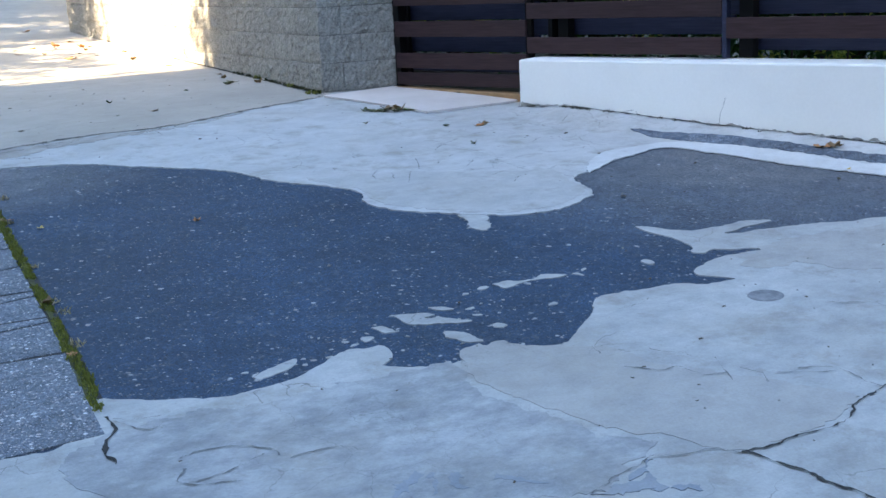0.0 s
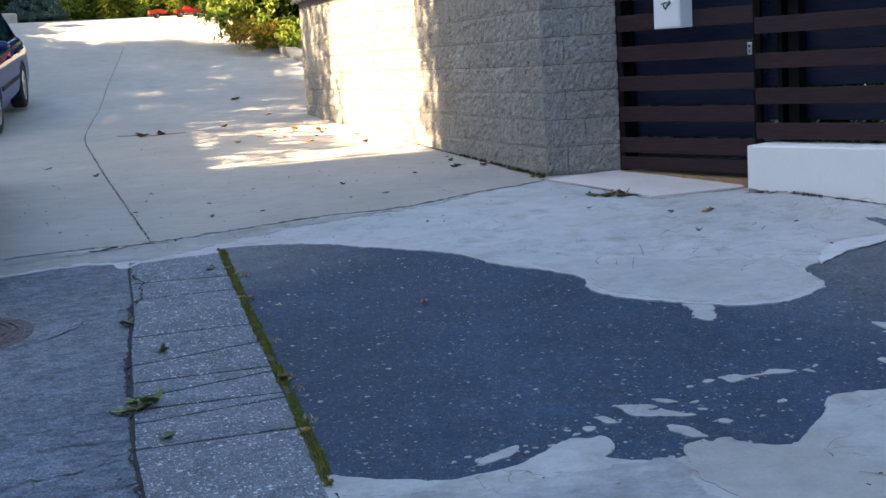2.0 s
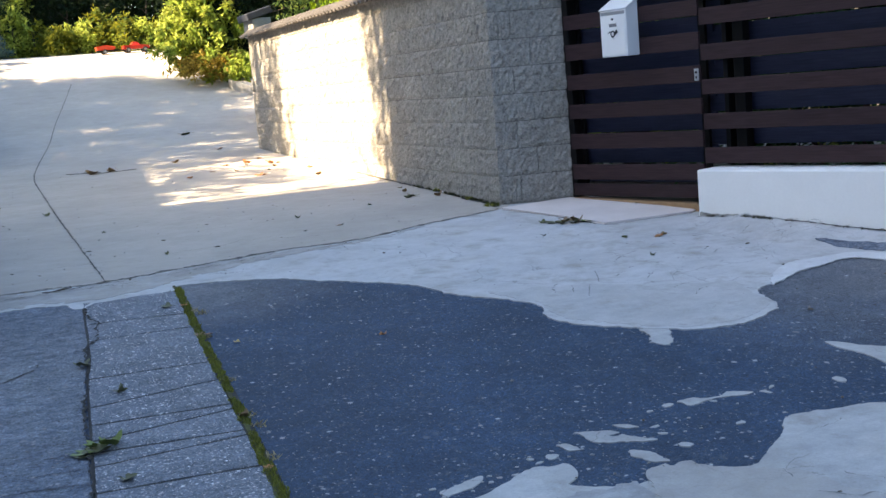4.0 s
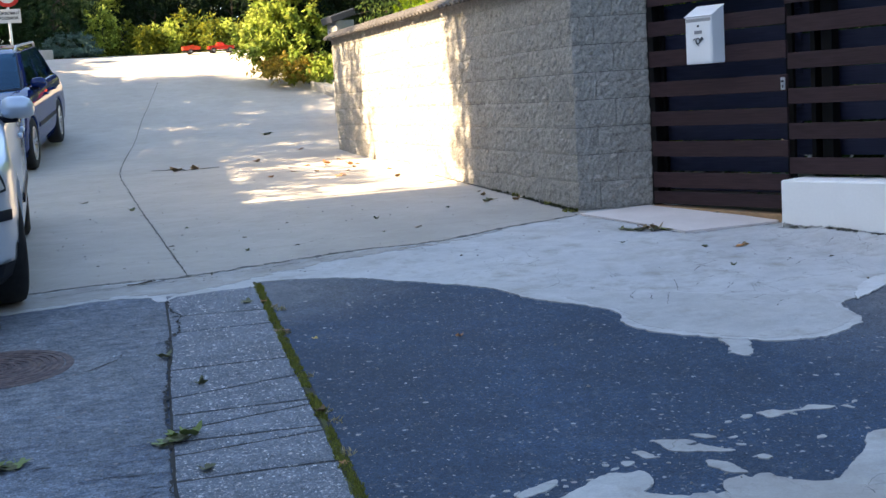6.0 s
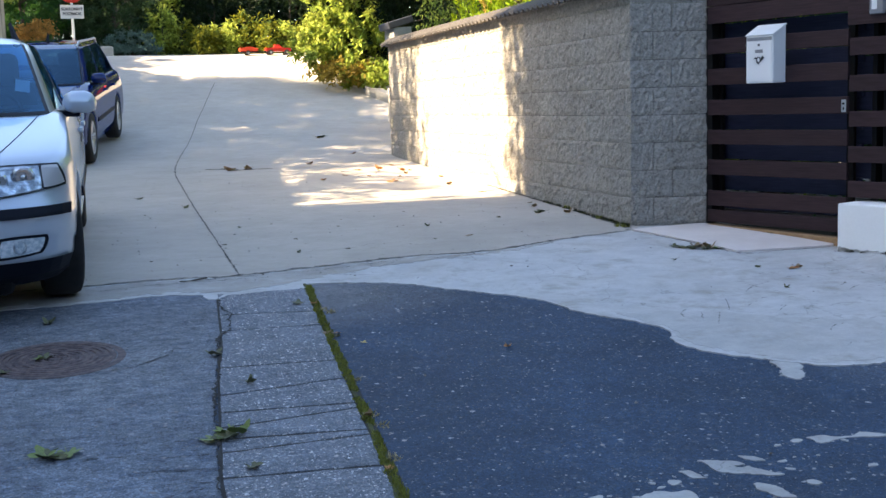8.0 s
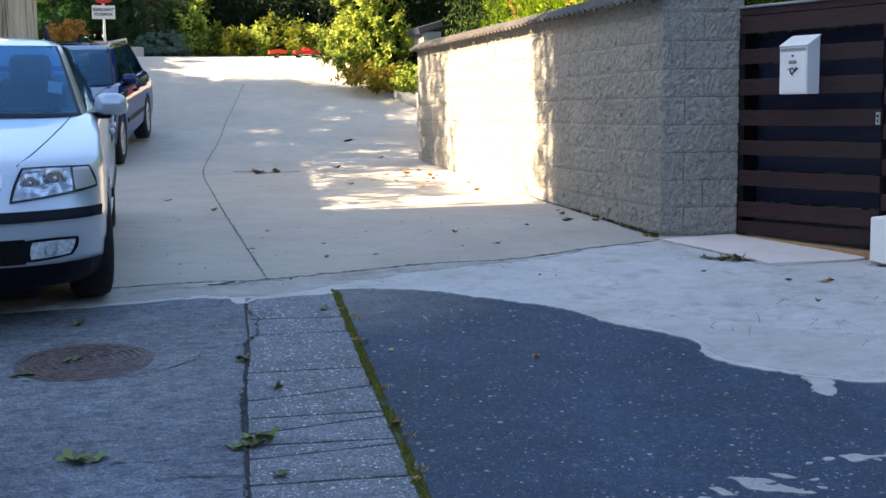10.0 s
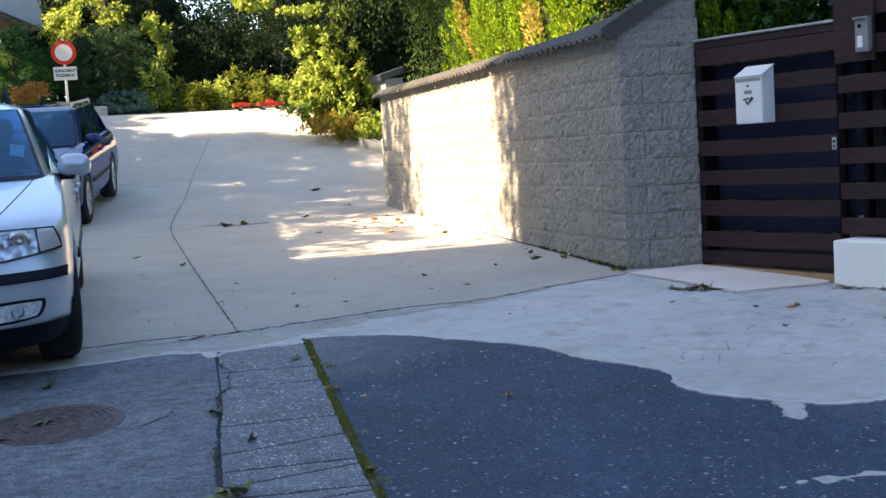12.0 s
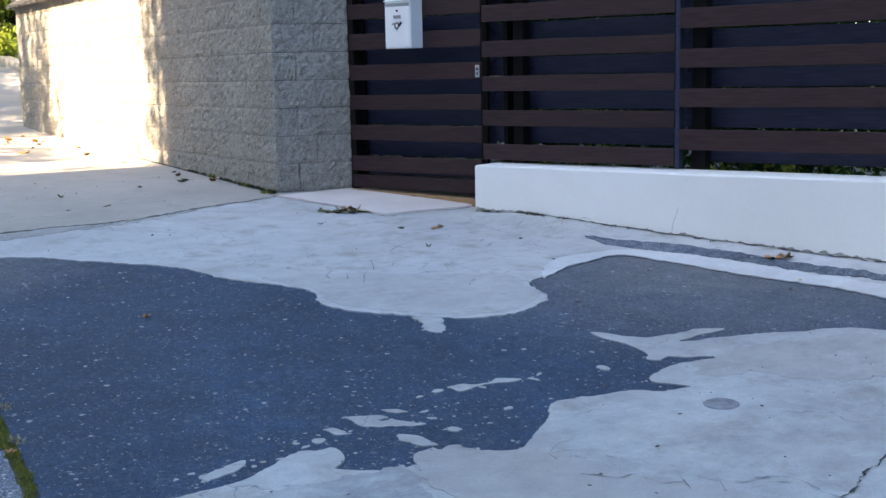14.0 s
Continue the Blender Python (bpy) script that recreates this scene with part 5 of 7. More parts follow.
me = bpy.data.meshes.new("crumbs")
me.from_pydata(vs, [], fs)
me.materials.append(grained("dark_crumb", (0.05, 0.04, 0.028), (0.14, 0.11, 0.075), 40, 200))
tagged(new("crumbs", me), "dark crumbs of earth scattered over the cement", "crumbs", kind="stuff")

# ---- cars ----
def car_paint(name, colour, metal, rough=0.28, tint=(1, 1, 1, 1), shine=0.5, coat=1.0):
    m, tree, bsdf = material(name)
    flake = noise_of(tree, coords(tree), 900, 1)
    haze = noise_of(tree, coords(tree), 3, 5)
    tone = mixed(tree, 0.25, colour, ramp(tree, haze, (0.3, tuple(c * 0.8 for c in colour)), (0.7, colour)))
    tree.links.new(mixed(tree, 0.15, tone, ramp(tree, flake, (0.4, (0.6,) * 3), (0.6, (1.0,) * 3)), "MULTIPLY"), bsdf.inputs["Base Color"])
    bsdf.inputs["Metallic"].default_value, bsdf.inputs["Roughness"].default_value = metal, rough
    bsdf.inputs["Coat Weight"].default_value, bsdf.inputs["Coat Roughness"].default_value = coat, 0.03
    bsdf.inputs["Coat Tint"].default_value = tint
    bsdf.inputs["Specular IOR Level"].default_value = shine
    return m


M_SILVER = car_paint("silver_paint", (0.46, 0.525, 0.61), 0.42, 0.30, coat=0.8)
M_BLUE = car_paint("dark_blue_paint", (0.002, 0.016, 0.095), 0.0, 0.5, (0.75, 0.87, 1.0, 1), 0.0, 0.75)
M_TYRE = grained("tyre_rubber", (0.006, 0.006, 0.006), (0.014, 0.0135, 0.013), 20, 150, 0.95, 0.4, 0.002, space="object")
M_ALLOY = plain("alloy", (0.55, 0.55, 0.56), 0.3, 0.9)
M_CHROME = plain("chrome", (0.52, 0.55, 0.58), 0.10, 1.0)
M_TRIM = plain("dark_trim", (0.006, 0.008, 0.014), 0.5, shine=0.10)
M_CABIN = grained("cabin_cloth", (0.03, 0.03, 0.034), (0.05, 0.05, 0.055), 10, 200, 0.9, space="object")
M_AMBER = plain("pale_amber_lens", (0.50, 0.47, 0.46), 0.15)
M_BOWL = grained("lamp_reflector", (0.16, 0.19, 0.22), (0.62, 0.68, 0.73), 26, 60, 0.14, 0.5, 0.005, 0.92, space="object", spread=(0.42, 0.60), grain=0.2)
M_FOG = grained("fog_reflector", (0.50, 0.60, 0.66), (0.80, 0.86, 0.90), 40, 90, 0.25, 0.5, 0.004, 0.35, space="object", spread=(0.42, 0.60), grain=0.2)
M_PLATE = plain("plate_white", (0.75, 0.75, 0.74), 0.4)


def lens_cover():
    m, tree, bsdf = material("clear_lens")
    clear = tree.nodes.new("ShaderNodeBsdfTransparent")
    clear.inputs[0].default_value = (0.93, 0.95, 0.97, 1)
    gloss = tree.nodes.new("ShaderNodeBsdfGlossy")
    gloss.inputs["Roughness"].default_value = 0.03
    edge = tree.nodes.new("ShaderNodeFresnel")
    edge.inputs[0].default_value = 1.5
    mix = tree.nodes.new("ShaderNodeMixShader")
    tree.links.new(edge.outputs[0], mix.inputs[0])
    tree.links.new(clear.outputs[0], mix.inputs[1])
    tree.links.new(gloss.outputs[0], mix.inputs[2])
    tree.links.new(mix.outputs[0], tree.nodes["Material Output"].inputs[0])
    return m


M_LENS = lens_cover()
POWER = 2.7


class Shell:
    """The lower body as level outlines: for each height, where the nose, the tail and the flank lie."""

    def __init__(self, z, nose, tail, half, corner):
        self.z, self.nose, self.tail, self.half, self.corner = z, nose, tail, half, corner

    def level(self, z):
        return [float(np.interp(z, self.z, row)) for row in (self.nose, self.tail, self.half, self.corner)]

    def front(self, x, z, out=0.0):
        """A point of the nose at sideways x and height z, out metres proud of it."""
        nose, tail, half, corner = self.level(z)
        s = min(abs(x) / half, 0.9995)
        y = nose + corner * (1 - (1 - s ** POWER) ** (1 / POWER))
        e = 1e-3
        s2 = min((abs(x) + e) / half, 0.9999)
        slope = (nose + corner * (1 - (1 - s2 ** POWER) ** (1 / POWER)) - y) / max(1e-6, (s2 - s) * half)
        n = Vector((slope, -1)).normalized() * out
        return Vector((x + math.copysign(n.x, x), y + n.y, z))

    def ring(self, z, n=26):
        nose, tail, half, corner = self.level(z)
        pts = []
        for k in range(n):
            t = math.pi / 2 * k / n
            pts.append((half * math.sin(t) ** (2 / POWER), nose + corner * (1 - math.cos(t) ** (2 / POWER))))
        y0, y1 = nose + corner, tail - 0.45
        for k in range(60):
            y = y0 + (y1 - y0) * k / 60
            pts.append((half, y))
        for k in range(n + 1):
            t = math.pi / 2 * k / n
            pts.append((half * max(0, math.cos(t)) ** (2 / 4.0), y1 + 0.45 * math.sin(t) ** (2 / 4.0)))
        mid = (nose + tail) / 2
        out = []
        for x, y in pts:
            out.append((x * (1 - 0.02 * ((y - mid) / (0.5 * (tail - nose))) ** 2), y))
        return out


def shell_mesh(shell, levels, axles, arch, wheel_z):
    bm = bmesh.new()
    rows = []
    for z in levels:
        half = shell.ring(z)
        loop = half + [(-x, y) for x, y in half[-2:0:-1]]
        rows.append([bm.verts.new((x, y, z)) for x, y in loop])
    n = len(rows[0])
    for a, b in zip(rows, rows[1:]):
        for k in range(n):
            bm.faces.new((a[k], a[(k + 1) % n], b[(k + 1) % n], b[k]))
    bm.faces.new(rows[-1])
    gone = []
    for f in bm.faces:
        c = f.calc_center_median()
        if abs(c.x) > 0.45 and any(math.hypot(c.y - ay, c.z - wheel_z) < arch for ay in axles) and len(f.verts) == 4:
            gone.append(f)
    bmesh.ops.delete(bm, geom=gone, context="FACES")
    for v in bm.verts:
        if v.is_boundary and abs(v.co.x) > 0.45 and v.co.z > levels[0] + 1e-4:
            ay = min(axles, key=lambda a: abs(a - v.co.y))
            d = Vector((v.co.y - ay, v.co.z - wheel_z))
            if d.length > 1e-3 and abs(d.length - arch) < 0.09:
                d = d.normalized() * arch
                v.co.y, v.co.z = ay + d.x, wheel_z + d.y
    # A rolled lip round each arch.
    rim = [e for e in bm.edges if e.is_boundary]
    made = bmesh.ops.extrude_edge_only(bm, edges=rim)["geom"]
    for v in made:
        if isinstance(v, bmesh.types.BMVert):
            v.co.x *= 0.94
    bmesh.ops.recalc_face_normals(bm, faces=bm.faces[:])
    return bm


def nose_patch(shell, corners, out=0.004, nu=12, nv=5, thick=0.0, curve=0.0):
    """A sheet that follows the nose between four corners (x, z): low inner, low outer, high outer, high inner."""
    bm = bmesh.new()
    layers = []
    for lift in ((out, out - thick) if thick else (out,)):
        grid = []
        for j in range(nv + 1):
            row = []
            for i in range(nu + 1):
                a, b = 2 * i / nu - 1, 2 * j / nv - 1
                u = 0.5 + 0.5 * a * math.sqrt(1 - curve * b * b / 2)
                v = 0.5 + 0.5 * b * math.sqrt(1 - curve * a * a / 2)
                x = (1 - v) * ((1 - u) * corners[0][0] + u * corners[1][0]) + v * ((1 - u) * corners[3][0] + u * corners[2][0])
                z = (1 - v) * ((1 - u) * corners[0][1] + u * corners[1][1]) + v * ((1 - u) * corners[3][1] + u * corners[2][1])
                row.append(bm.verts.new(shell.front(x, z, lift)))
            grid.append(row)
        layers.append(grid)
        for a, b in zip(grid, grid[1:]):
            for i in range(nu):
                bm.faces.new((a[i], a[i + 1], b[i + 1], b[i]))
    if thick:
        rims = [g[0] + [r[-1] for r in g[1:-1]] + g[-1][::-1] + [r[0] for r in g[-2:0:-1]] for g in layers]
        for k in range(len(rims[0])):
            m = (k + 1) % len(rims[0])
            bm.faces.new((rims[0][k], rims[0][m], rims[1][m], rims[1][k]))
    bmesh.ops.recalc_face_normals(bm, faces=bm.faces[:])
    return bm


def lathe(bm, profile, m, sides=40):
    """Turns a profile of (radius, along) about the x axis, placed by m."""
    rings = [[bm.verts.new(m @ Vector((a, r * math.cos(2 * math.pi * k / sides), r * math.sin(2 * math.pi * k / sides)))) for k in range(sides)] for r, a in profile]
    for a, b in zip(rings, rings[1:]):
        for k in range(sides):
            bm.faces.new((a[k], a[(k + 1) % sides], b[(k + 1) % sides], b[k]))
    return rings


def car_wheel(car, x, y, radius, width, side, rim_r, steer=0.0):
    """One wheel: tyre, rim with spokes; x is its outer face."""
    m = Matrix.Translation((x - side * width / 2, y, radius)) @ Matrix.Rotation(radians(steer), 4, "Z") @ Matrix.Diagonal((side, 1, 1, 1))
    wheel = new("wheel")
    wheel.empty_display_size = 0.1
    wheel.parent = car
    w = width / 2
    bm = bmesh.new()
    lathe(bm, [(rim_r, -w * 0.9), (rim_r + 0.02, -w), (radius - 0.045, -w * 1.02), (radius - 0.012, -w * 0.88), (radius, -w * 0.6), (radius - 0.001, 0), (radius, w * 0.6), (radius - 0.012, w * 0.88), (radius - 0.045, w * 1.02), (rim_r + 0.02, w), (rim_r, w * 0.9)], m)
    bmesh.ops.recalc_face_normals(bm, faces=bm.faces[:])
    part("tyre", bm, M_TYRE, wheel, smooth=True)
    bm = bmesh.new()
    lathe(bm, [(rim_r + 0.004, -w * 0.85), (rim_r - 0.01, -w * 0.5), (rim_r - 0.015, w * 0.6), (rim_r + 0.006, w * 0.93), (rim_r - 0.018, w * 0.90)], m)
    for k in range(5):
        a = 2 * math.pi * k / 5
        for da in (-0.10, 0.10):
            p = m @ Vector((w * 0.62, 0.05 * math.cos(a + da), 0.05 * math.sin(a + da)))
            q = m @ Vector((w * 0.80, (rim_r - 0.008) * math.cos(a + da * 1.7), (rim_r - 0.008) * math.sin(a + da * 1.7)))
            rod(bm, p, q, 0.020, 0.014, 6)
    rod(bm, m @ Vector((w * 0.45, 0, 0)), m @ Vector((w * 0.72, 0, 0)), 0.062, 0.05, 16)
    part("rim", bm, M_ALLOY, wheel, "five-spoke alloy rim")
    bm = bmesh.new()
    rod(bm, m @ Vector((-w * 0.3, 0, 0)), m @ Vector((w * 0.1, 0, 0)), rim_r - 0.02, sides=20)
    part("brake_drum", bm, M_DARK, wheel)


def greenhouse(car, rows, paint, glass_rows, side_panes, glass):
    """Roof, pillars and glass. rows: (z, front, back, half width, corner); the panes are cells between given rows."""
    n_front, n_side, n_back = 12, 40, 10

    def outline(front, back, half, corner):
        pts = []
        for k in range(n_front):
            t = math.pi / 2 * k / n_front
            pts.append((half * math.sin(t) ** 0.55, front + corner * (1 - math.cos(t) ** 0.55)))
        for k in range(n_side):
            pts.append((half, front + corner + (back - corner * 0.6 - front - corner) * k / n_side))
        for k in range(n_back + 1):
            t = math.pi / 2 * k / n_back
            pts.append((half * max(0, math.cos(t)) ** 0.5, back - corner * 0.6 * (1 - math.sin(t) ** 0.5)))
        return pts

    fine = []
    for a, b in zip(rows, rows[1:]):
        for k in range(3):
            fine.append(tuple(p + (q - p) * k / 3 for p, q in zip(a, b)))
    fine.append(rows[-1])
    bodies, screens, panes, rears, seals = (bmesh.new() for _ in range(5))
    grids = {}
    for bm in (bodies, screens, panes, rears, seals):
        grids[bm] = []
        for z, front, back, half, corner in fine:
            pts = outline(front, back, half, corner)
            loop = pts + [(-x, y) for x, y in pts[-2:0:-1]]
            mid = 0.5 * (front + back)
            grids[bm].append([bm.verts.new((x * (1 - 0.035 * ((y - mid) / (back - mid)) ** 2), y, z)) for x, y in loop])
    n = len(grids[bodies][0])
    for j in range(len(fine) - 1):
        for k in range(n):
            quad = lambda bm: (grids[bm][j][k], grids[bm][j][(k + 1) % n], grids[bm][j + 1][(k + 1) % n], grids[bm][j + 1][k])
            c = sum((v.co for v in quad(bodies)), Vector()) / 4
            kk = k if k < n / 2 else n - 1 - k
            goal = bodies
            if glass_rows[0] <= c.z <= glass_rows[1]:
                if kk < n_front - 2:
                    goal = seals if kk == n_front - 3 or c.z < glass_rows[0] + 0.016 else screens
                elif n_front + 1 <= kk < n_front + n_side + 2 and any(p <= (kk - n_front) / n_side < q for p, q in side_panes):
                    goal = panes
                elif kk >= n_front + n_side + 4:
                    goal = rears
            goal.faces.new(quad(goal))
    bodies.faces.new(grids[bodies][-1])
    for bm in (bodies, screens, panes, rears, seals):
        bmesh.ops.delete(bm, geom=[v for v in bm.verts if not v.link_faces], context="VERTS")
        bmesh.ops.recalc_face_normals(bm, faces=bm.faces[:])
    part("cabin_shell", bodies, paint, car, smooth=True)
    part("screen_seal", seals, M_TRIM, car, "black seal round the windscreen", True)
    for nm, bm in (("windscreen", screens), ("rear_window", rears)):
        ob = part(nm, bm, glass, car, smooth=True)
        ob.visible_shadow = False
    while panes.faces:
        todo, seen = [panes.faces[:][0]], set()
        while todo:
            f = todo.pop()
            if f not in seen:
                seen.add(f)
                todo += [g for e in f.edges for g in e.link_faces]
        one = bmesh.new()
        for f in seen:
            one.faces.new([one.verts.new(v.co) for v in f.verts])
        bmesh.ops.remove_doubles(one, verts=one.verts[:], dist=1e-5)
        bmesh.ops.delete(panes, geom=list(seen), context="FACES")
        ob = part("side_window", one, glass, car, smooth=True)
        ob.visible_shadow = False
    panes.free()


def seat(car, x, y):
    bm = bmesh.new()
    box(bm, (x - 0.25, y - 0.5, 0.35), (x + 0.25, y, 0.55), 0.06)
    box(bm, (x - 0.24, y - 0.10, 0.5), (x + 0.24, y + 0.06, 1.12), 0.06, Matrix.Translation((0, 0, 0)))
    box(bm, (x - 0.135, y - 0.05, 1.10), (x + 0.135, y + 0.06, 1.33), 0.05)
    part("seat", bm, M_CABIN, car, "dark cloth seat with head restraint", True)


def build_car(name, label, m, paint, wagon):
    car = new(name)
    car.empty_display_size = 0.2
    tagged(car, label, "car", "parked cars")
    L = 4.57
    shell = Shell((0.16, 0.22, 0.30, 0.42, 0.52, 0.58, 0.66, 0.74, 0.79, 0.83, 0.88, 0.93, 0.965, 0.985),
                  (0.13, 0.05, 0.005, 0.0, 0.0, 0.035, 0.075, 0.115, 0.19, 0.36, 0.66, 1.00, 1.22, 1.36),
                  (4.40, 4.50, 4.55, 4.57, 4.57, 4.56, 4.55, 4.54, 4.52, 4.50, 4.48, 4.45, 4.40, 4.30),
                  (0.79, 0.83, 0.865, 0.88, 0.885, 0.885, 0.885, 0.88, 0.872, 0.862, 0.85, 0.83, 0.80, 0.74),
                  (0.62, 0.60, 0.58, 0.56, 0.55, 0.56, 0.56, 0.55, 0.52, 0.48, 0.40, 0.32, 0.28, 0.26))
    levels = [0.17 + (0.985 - 0.17) * k / 44 for k in range(45)]
    axles, wr = (0.90 if wagon else 0.78, 3.48), 0.325
    bm = shell_mesh(shell, levels, axles, 0.355, wr)
    body = part("body", bm, paint, car, smooth=True)
    bm = bmesh.new()
    box(bm, (-0.56, 0.16, 0.115), (0.56, 4.3, 0.52), 0.05)
    box(bm, (-0.80, 1.35, 0.17), (0.80, 3.05, 0.6), 0.04)
    part("underbody", bm, M_DARK, car)
    roof_back = 4.15 if wagon else 3.72
    deck = 4.42 if wagon else 4.30
    greenhouse(car, [(0.965, 1.20, deck, 0.77, 0.34), (1.02, 1.32, deck - 0.03, 0.745, 0.34), (1.17, 1.66, deck - 0.10, 0.685, 0.32), (1.32, 2.02, roof_back + 0.08, 0.62, 0.30),
                     (1.385, 2.20, roof_back, 0.585, 0.28), (1.425, 2.42, roof_back - 0.25, 0.50, 0.22), (1.445, 2.7, roof_back - 0.6, 0.32, 0.15)], paint,
               (0.972, 1.375), ((0.05, 0.44), (0.50, 0.88)) if not wagon else ((0.05, 0.36), (0.41, 0.68), (0.73, 0.95)), M_DEEP_GLASS if wagon else M_GLASS)
    seat(car, 0.37, 2.55), seat(car, -0.37, 2.55)
    bm = bmesh.new()
    box(bm, (-0.66, 1.45, 0.72), (0.66, 1.80, 0.99), 0.08)
    part("dashboard", bm, M_CABIN, car, smooth=True)
    bm = bmesh.new()
    box(bm, (-0.62, 3.1, 0.4), (0.62, 3.4, 1.12), 0.06)
    part("rear_seat", bm, M_CABIN, car, smooth=True)
    bm = bmesh.new()
    for k in range(20):
        a, b = 2 * math.pi * k / 20, 2 * math.pi * (k + 1) / 20
        wm = Matrix.Translation((0.37, 1.98, 0.93)) @ Matrix.Rotation(radians(65), 4, "X")
        rod(bm, wm @ Vector((0.18 * math.cos(a), 0.18 * math.sin(a), 0)), wm @ Vector((0.18 * math.cos(b), 0.18 * math.sin(b), 0)), 0.014, sides=6)
    part("steering_wheel", bm, M_CABIN, car)

    # Windscreen surround, wipers, bonnet joints.
    bm = bmesh.new()
    rod(bm, (-0.60, 1.33, 0.990), (0.05, 1.225, 0.986), 0.007, sides=6)
    rod(bm, (0.0, 1.23, 0.984), (0.62, 1.36, 0.992), 0.007, sides=6)
    part("wiper", bm, M_TRIM, car)
    for s in (1, -1):
        pts = [shell.front(s * 0.46, 0.772, 0.002)]
        for q in range(9):
            u = (q + 1) / 9
            z = 0.785 + 0.185 * u
            x = 0.47 + 0.21 * u ** 0.8
            pts.append(shell.front(s * x, z, 0.001))
        bm = bmesh.new()
        for a, b in zip(pts, pts[1:]):
            rod(bm, a, b, 0.003, sides=5)
        part("bonnet_joint", bm, M_TRIM, car)

    # Headlights: chrome bowl, inner lamps, clear cover.
    for s in (1, -1):
        lamp = part("headlight", nose_patch(shell, [(s * 0.415, 0.596), (s * 0.838, 0.648), (s * 0.800, 0.762), (s * 0.475, 0.768)], 0.003, 16, 8, curve=0.20), M_TRIM, car, "clear headlight with dark surround")
        part("reflector", nose_patch(shell, [(s * 0.436, 0.610), (s * 0.716, 0.644), (s * 0.704, 0.756), (s * 0.488, 0.758)], 0.006, 14, 8, curve=0.12), M_BOWL, lamp)
        part("indicator", nose_patch(shell, [(s * 0.724, 0.646), (s * 0.822, 0.660), (s * 0.788, 0.752), (s * 0.712, 0.755)], 0.006, 8, 8, curve=0.2), M_AMBER, lamp, "pale amber indicator")
        for x, z, r in ((0.520, 0.688, 0.048), (0.632, 0.702, 0.060)):
            p = shell.front(s * x, z, 0.010)
            q = shell.front(s * x, z, 0.022)
            bm = bmesh.new()
            d = (q - p).normalized().to_track_quat("Z", "Y").to_matrix().to_4x4()
            for rr, h in ((r, 0.006), (r * 0.8, 0.009)):
                bmesh.ops.create_cone(bm, cap_ends=False, segments=28, radius1=rr, radius2=rr * 0.86, depth=h * 1.6, matrix=Matrix.Translation(p) @ d)
            bmesh.ops.create_uvsphere(bm, u_segments=14, v_segments=8, radius=r * 0.30, matrix=Matrix.Translation(p) @ d @ Matrix.Diagonal((1, 1, 0.35, 1)))
            part("lamp", bm, M_CHROME, lamp, smooth=True)
            bm = bmesh.new()
            bmesh.ops.create_cone(bm, cap_ends=True, segments=28, radius1=r * 0.78, radius2=r * 0.78, depth=0.003, matrix=Matrix.Translation(p) @ d)
            part("lamp_bowl", bm, M_CHROME, lamp)
        cover = part("lens", nose_patch(shell, [(s * 0.417, 0.598), (s * 0.836, 0.650), (s * 0.799, 0.761), (s * 0.476, 0.767)], 0.026, 16, 8, curve=0.2), M_LENS, lamp, "clear lens", True)
        cover.visible_shadow = False
        # Fog lamp in the lower grille.
        fog = part("fog_lamp", nose_patch(shell, [(s * 0.46, 0.310), (s * 0.71, 0.328), (s * 0.745, 0.428), (s * 0.47, 0.428)], 0.0045, 10, 8, curve=0.4), M_TRIM, car, "clear fog lamp in a dark surround")
        part("reflector", nose_patch(shell, [(s * 0.505, 0.326), (s * 0.692, 0.340), (s * 0.722, 0.414), (s * 0.515, 0.414)], 0.008, 10, 8, curve=0.3), M_FOG, fog)
        p, q = shell.front(s * 0.60, 0.372, 0.012), shell.front(s * 0.60, 0.372, 0.02)
        bm = bmesh.new()
        bmesh.ops.create_uvsphere(bm, u_segments=16, v_segments=8, radius=0.034, matrix=Matrix.Translation(p) @ (q - p).normalized().to_track_quat("Z", "Y").to_matrix().to_4x4() @ Matrix.Diagonal((1, 1, 0.4, 1)))
        part("lamp", bm, M_LENS, fog, smooth=True)
        # Mirror.
        mirror = new("door_mirror")
        mirror.empty_display_size = 0.1
        mirror.parent = car
        bm = bmesh.new()
        box(bm, (0.80, 1.53, 0.955), (1.010, 1.68, 1.090), 0.060)
        for v in bm.verts:
            v.co.x = 0.80 + (v.co.x - 0.80) * (1.0 - 0.10 * (v.co.z - 0.955) / 0.13)
            v.co.y += 0.25 * (v.co.x - 0.80)
            v.co.x *= s
        bmesh.ops.recalc_face_normals(bm, faces=bm.faces[:])
        part("cap", bm, paint, mirror, "body-coloured mirror cap", True)
        bm = bmesh.new()
        box(bm, (0.70, 1.60, 0.935), (0.90, 1.66, 0.975), 0.012)
        for v in bm.verts:
            v.co.x *= s
        bmesh.ops.recalc_face_normals(bm, faces=bm.faces[:])
        part("foot", bm, M_TRIM, mirror)
        # Flank: rubbing strip, handles, sill.
        bm = bmesh.new()
        box(bm, (s * 0.874, 1.42, 0.47), (s * 0.892, 3.05, 0.53), 0.005)
        part("rubbing_strip", bm, M_TRIM, car)
        for y in (2.35, 3.20):
            bm = bmesh.new()
            box(bm, (s * 0.868, y, 0.80), (s * 0.900, y + 0.20, 0.835), 0.010)
            part("door_handle", bm, paint, car)
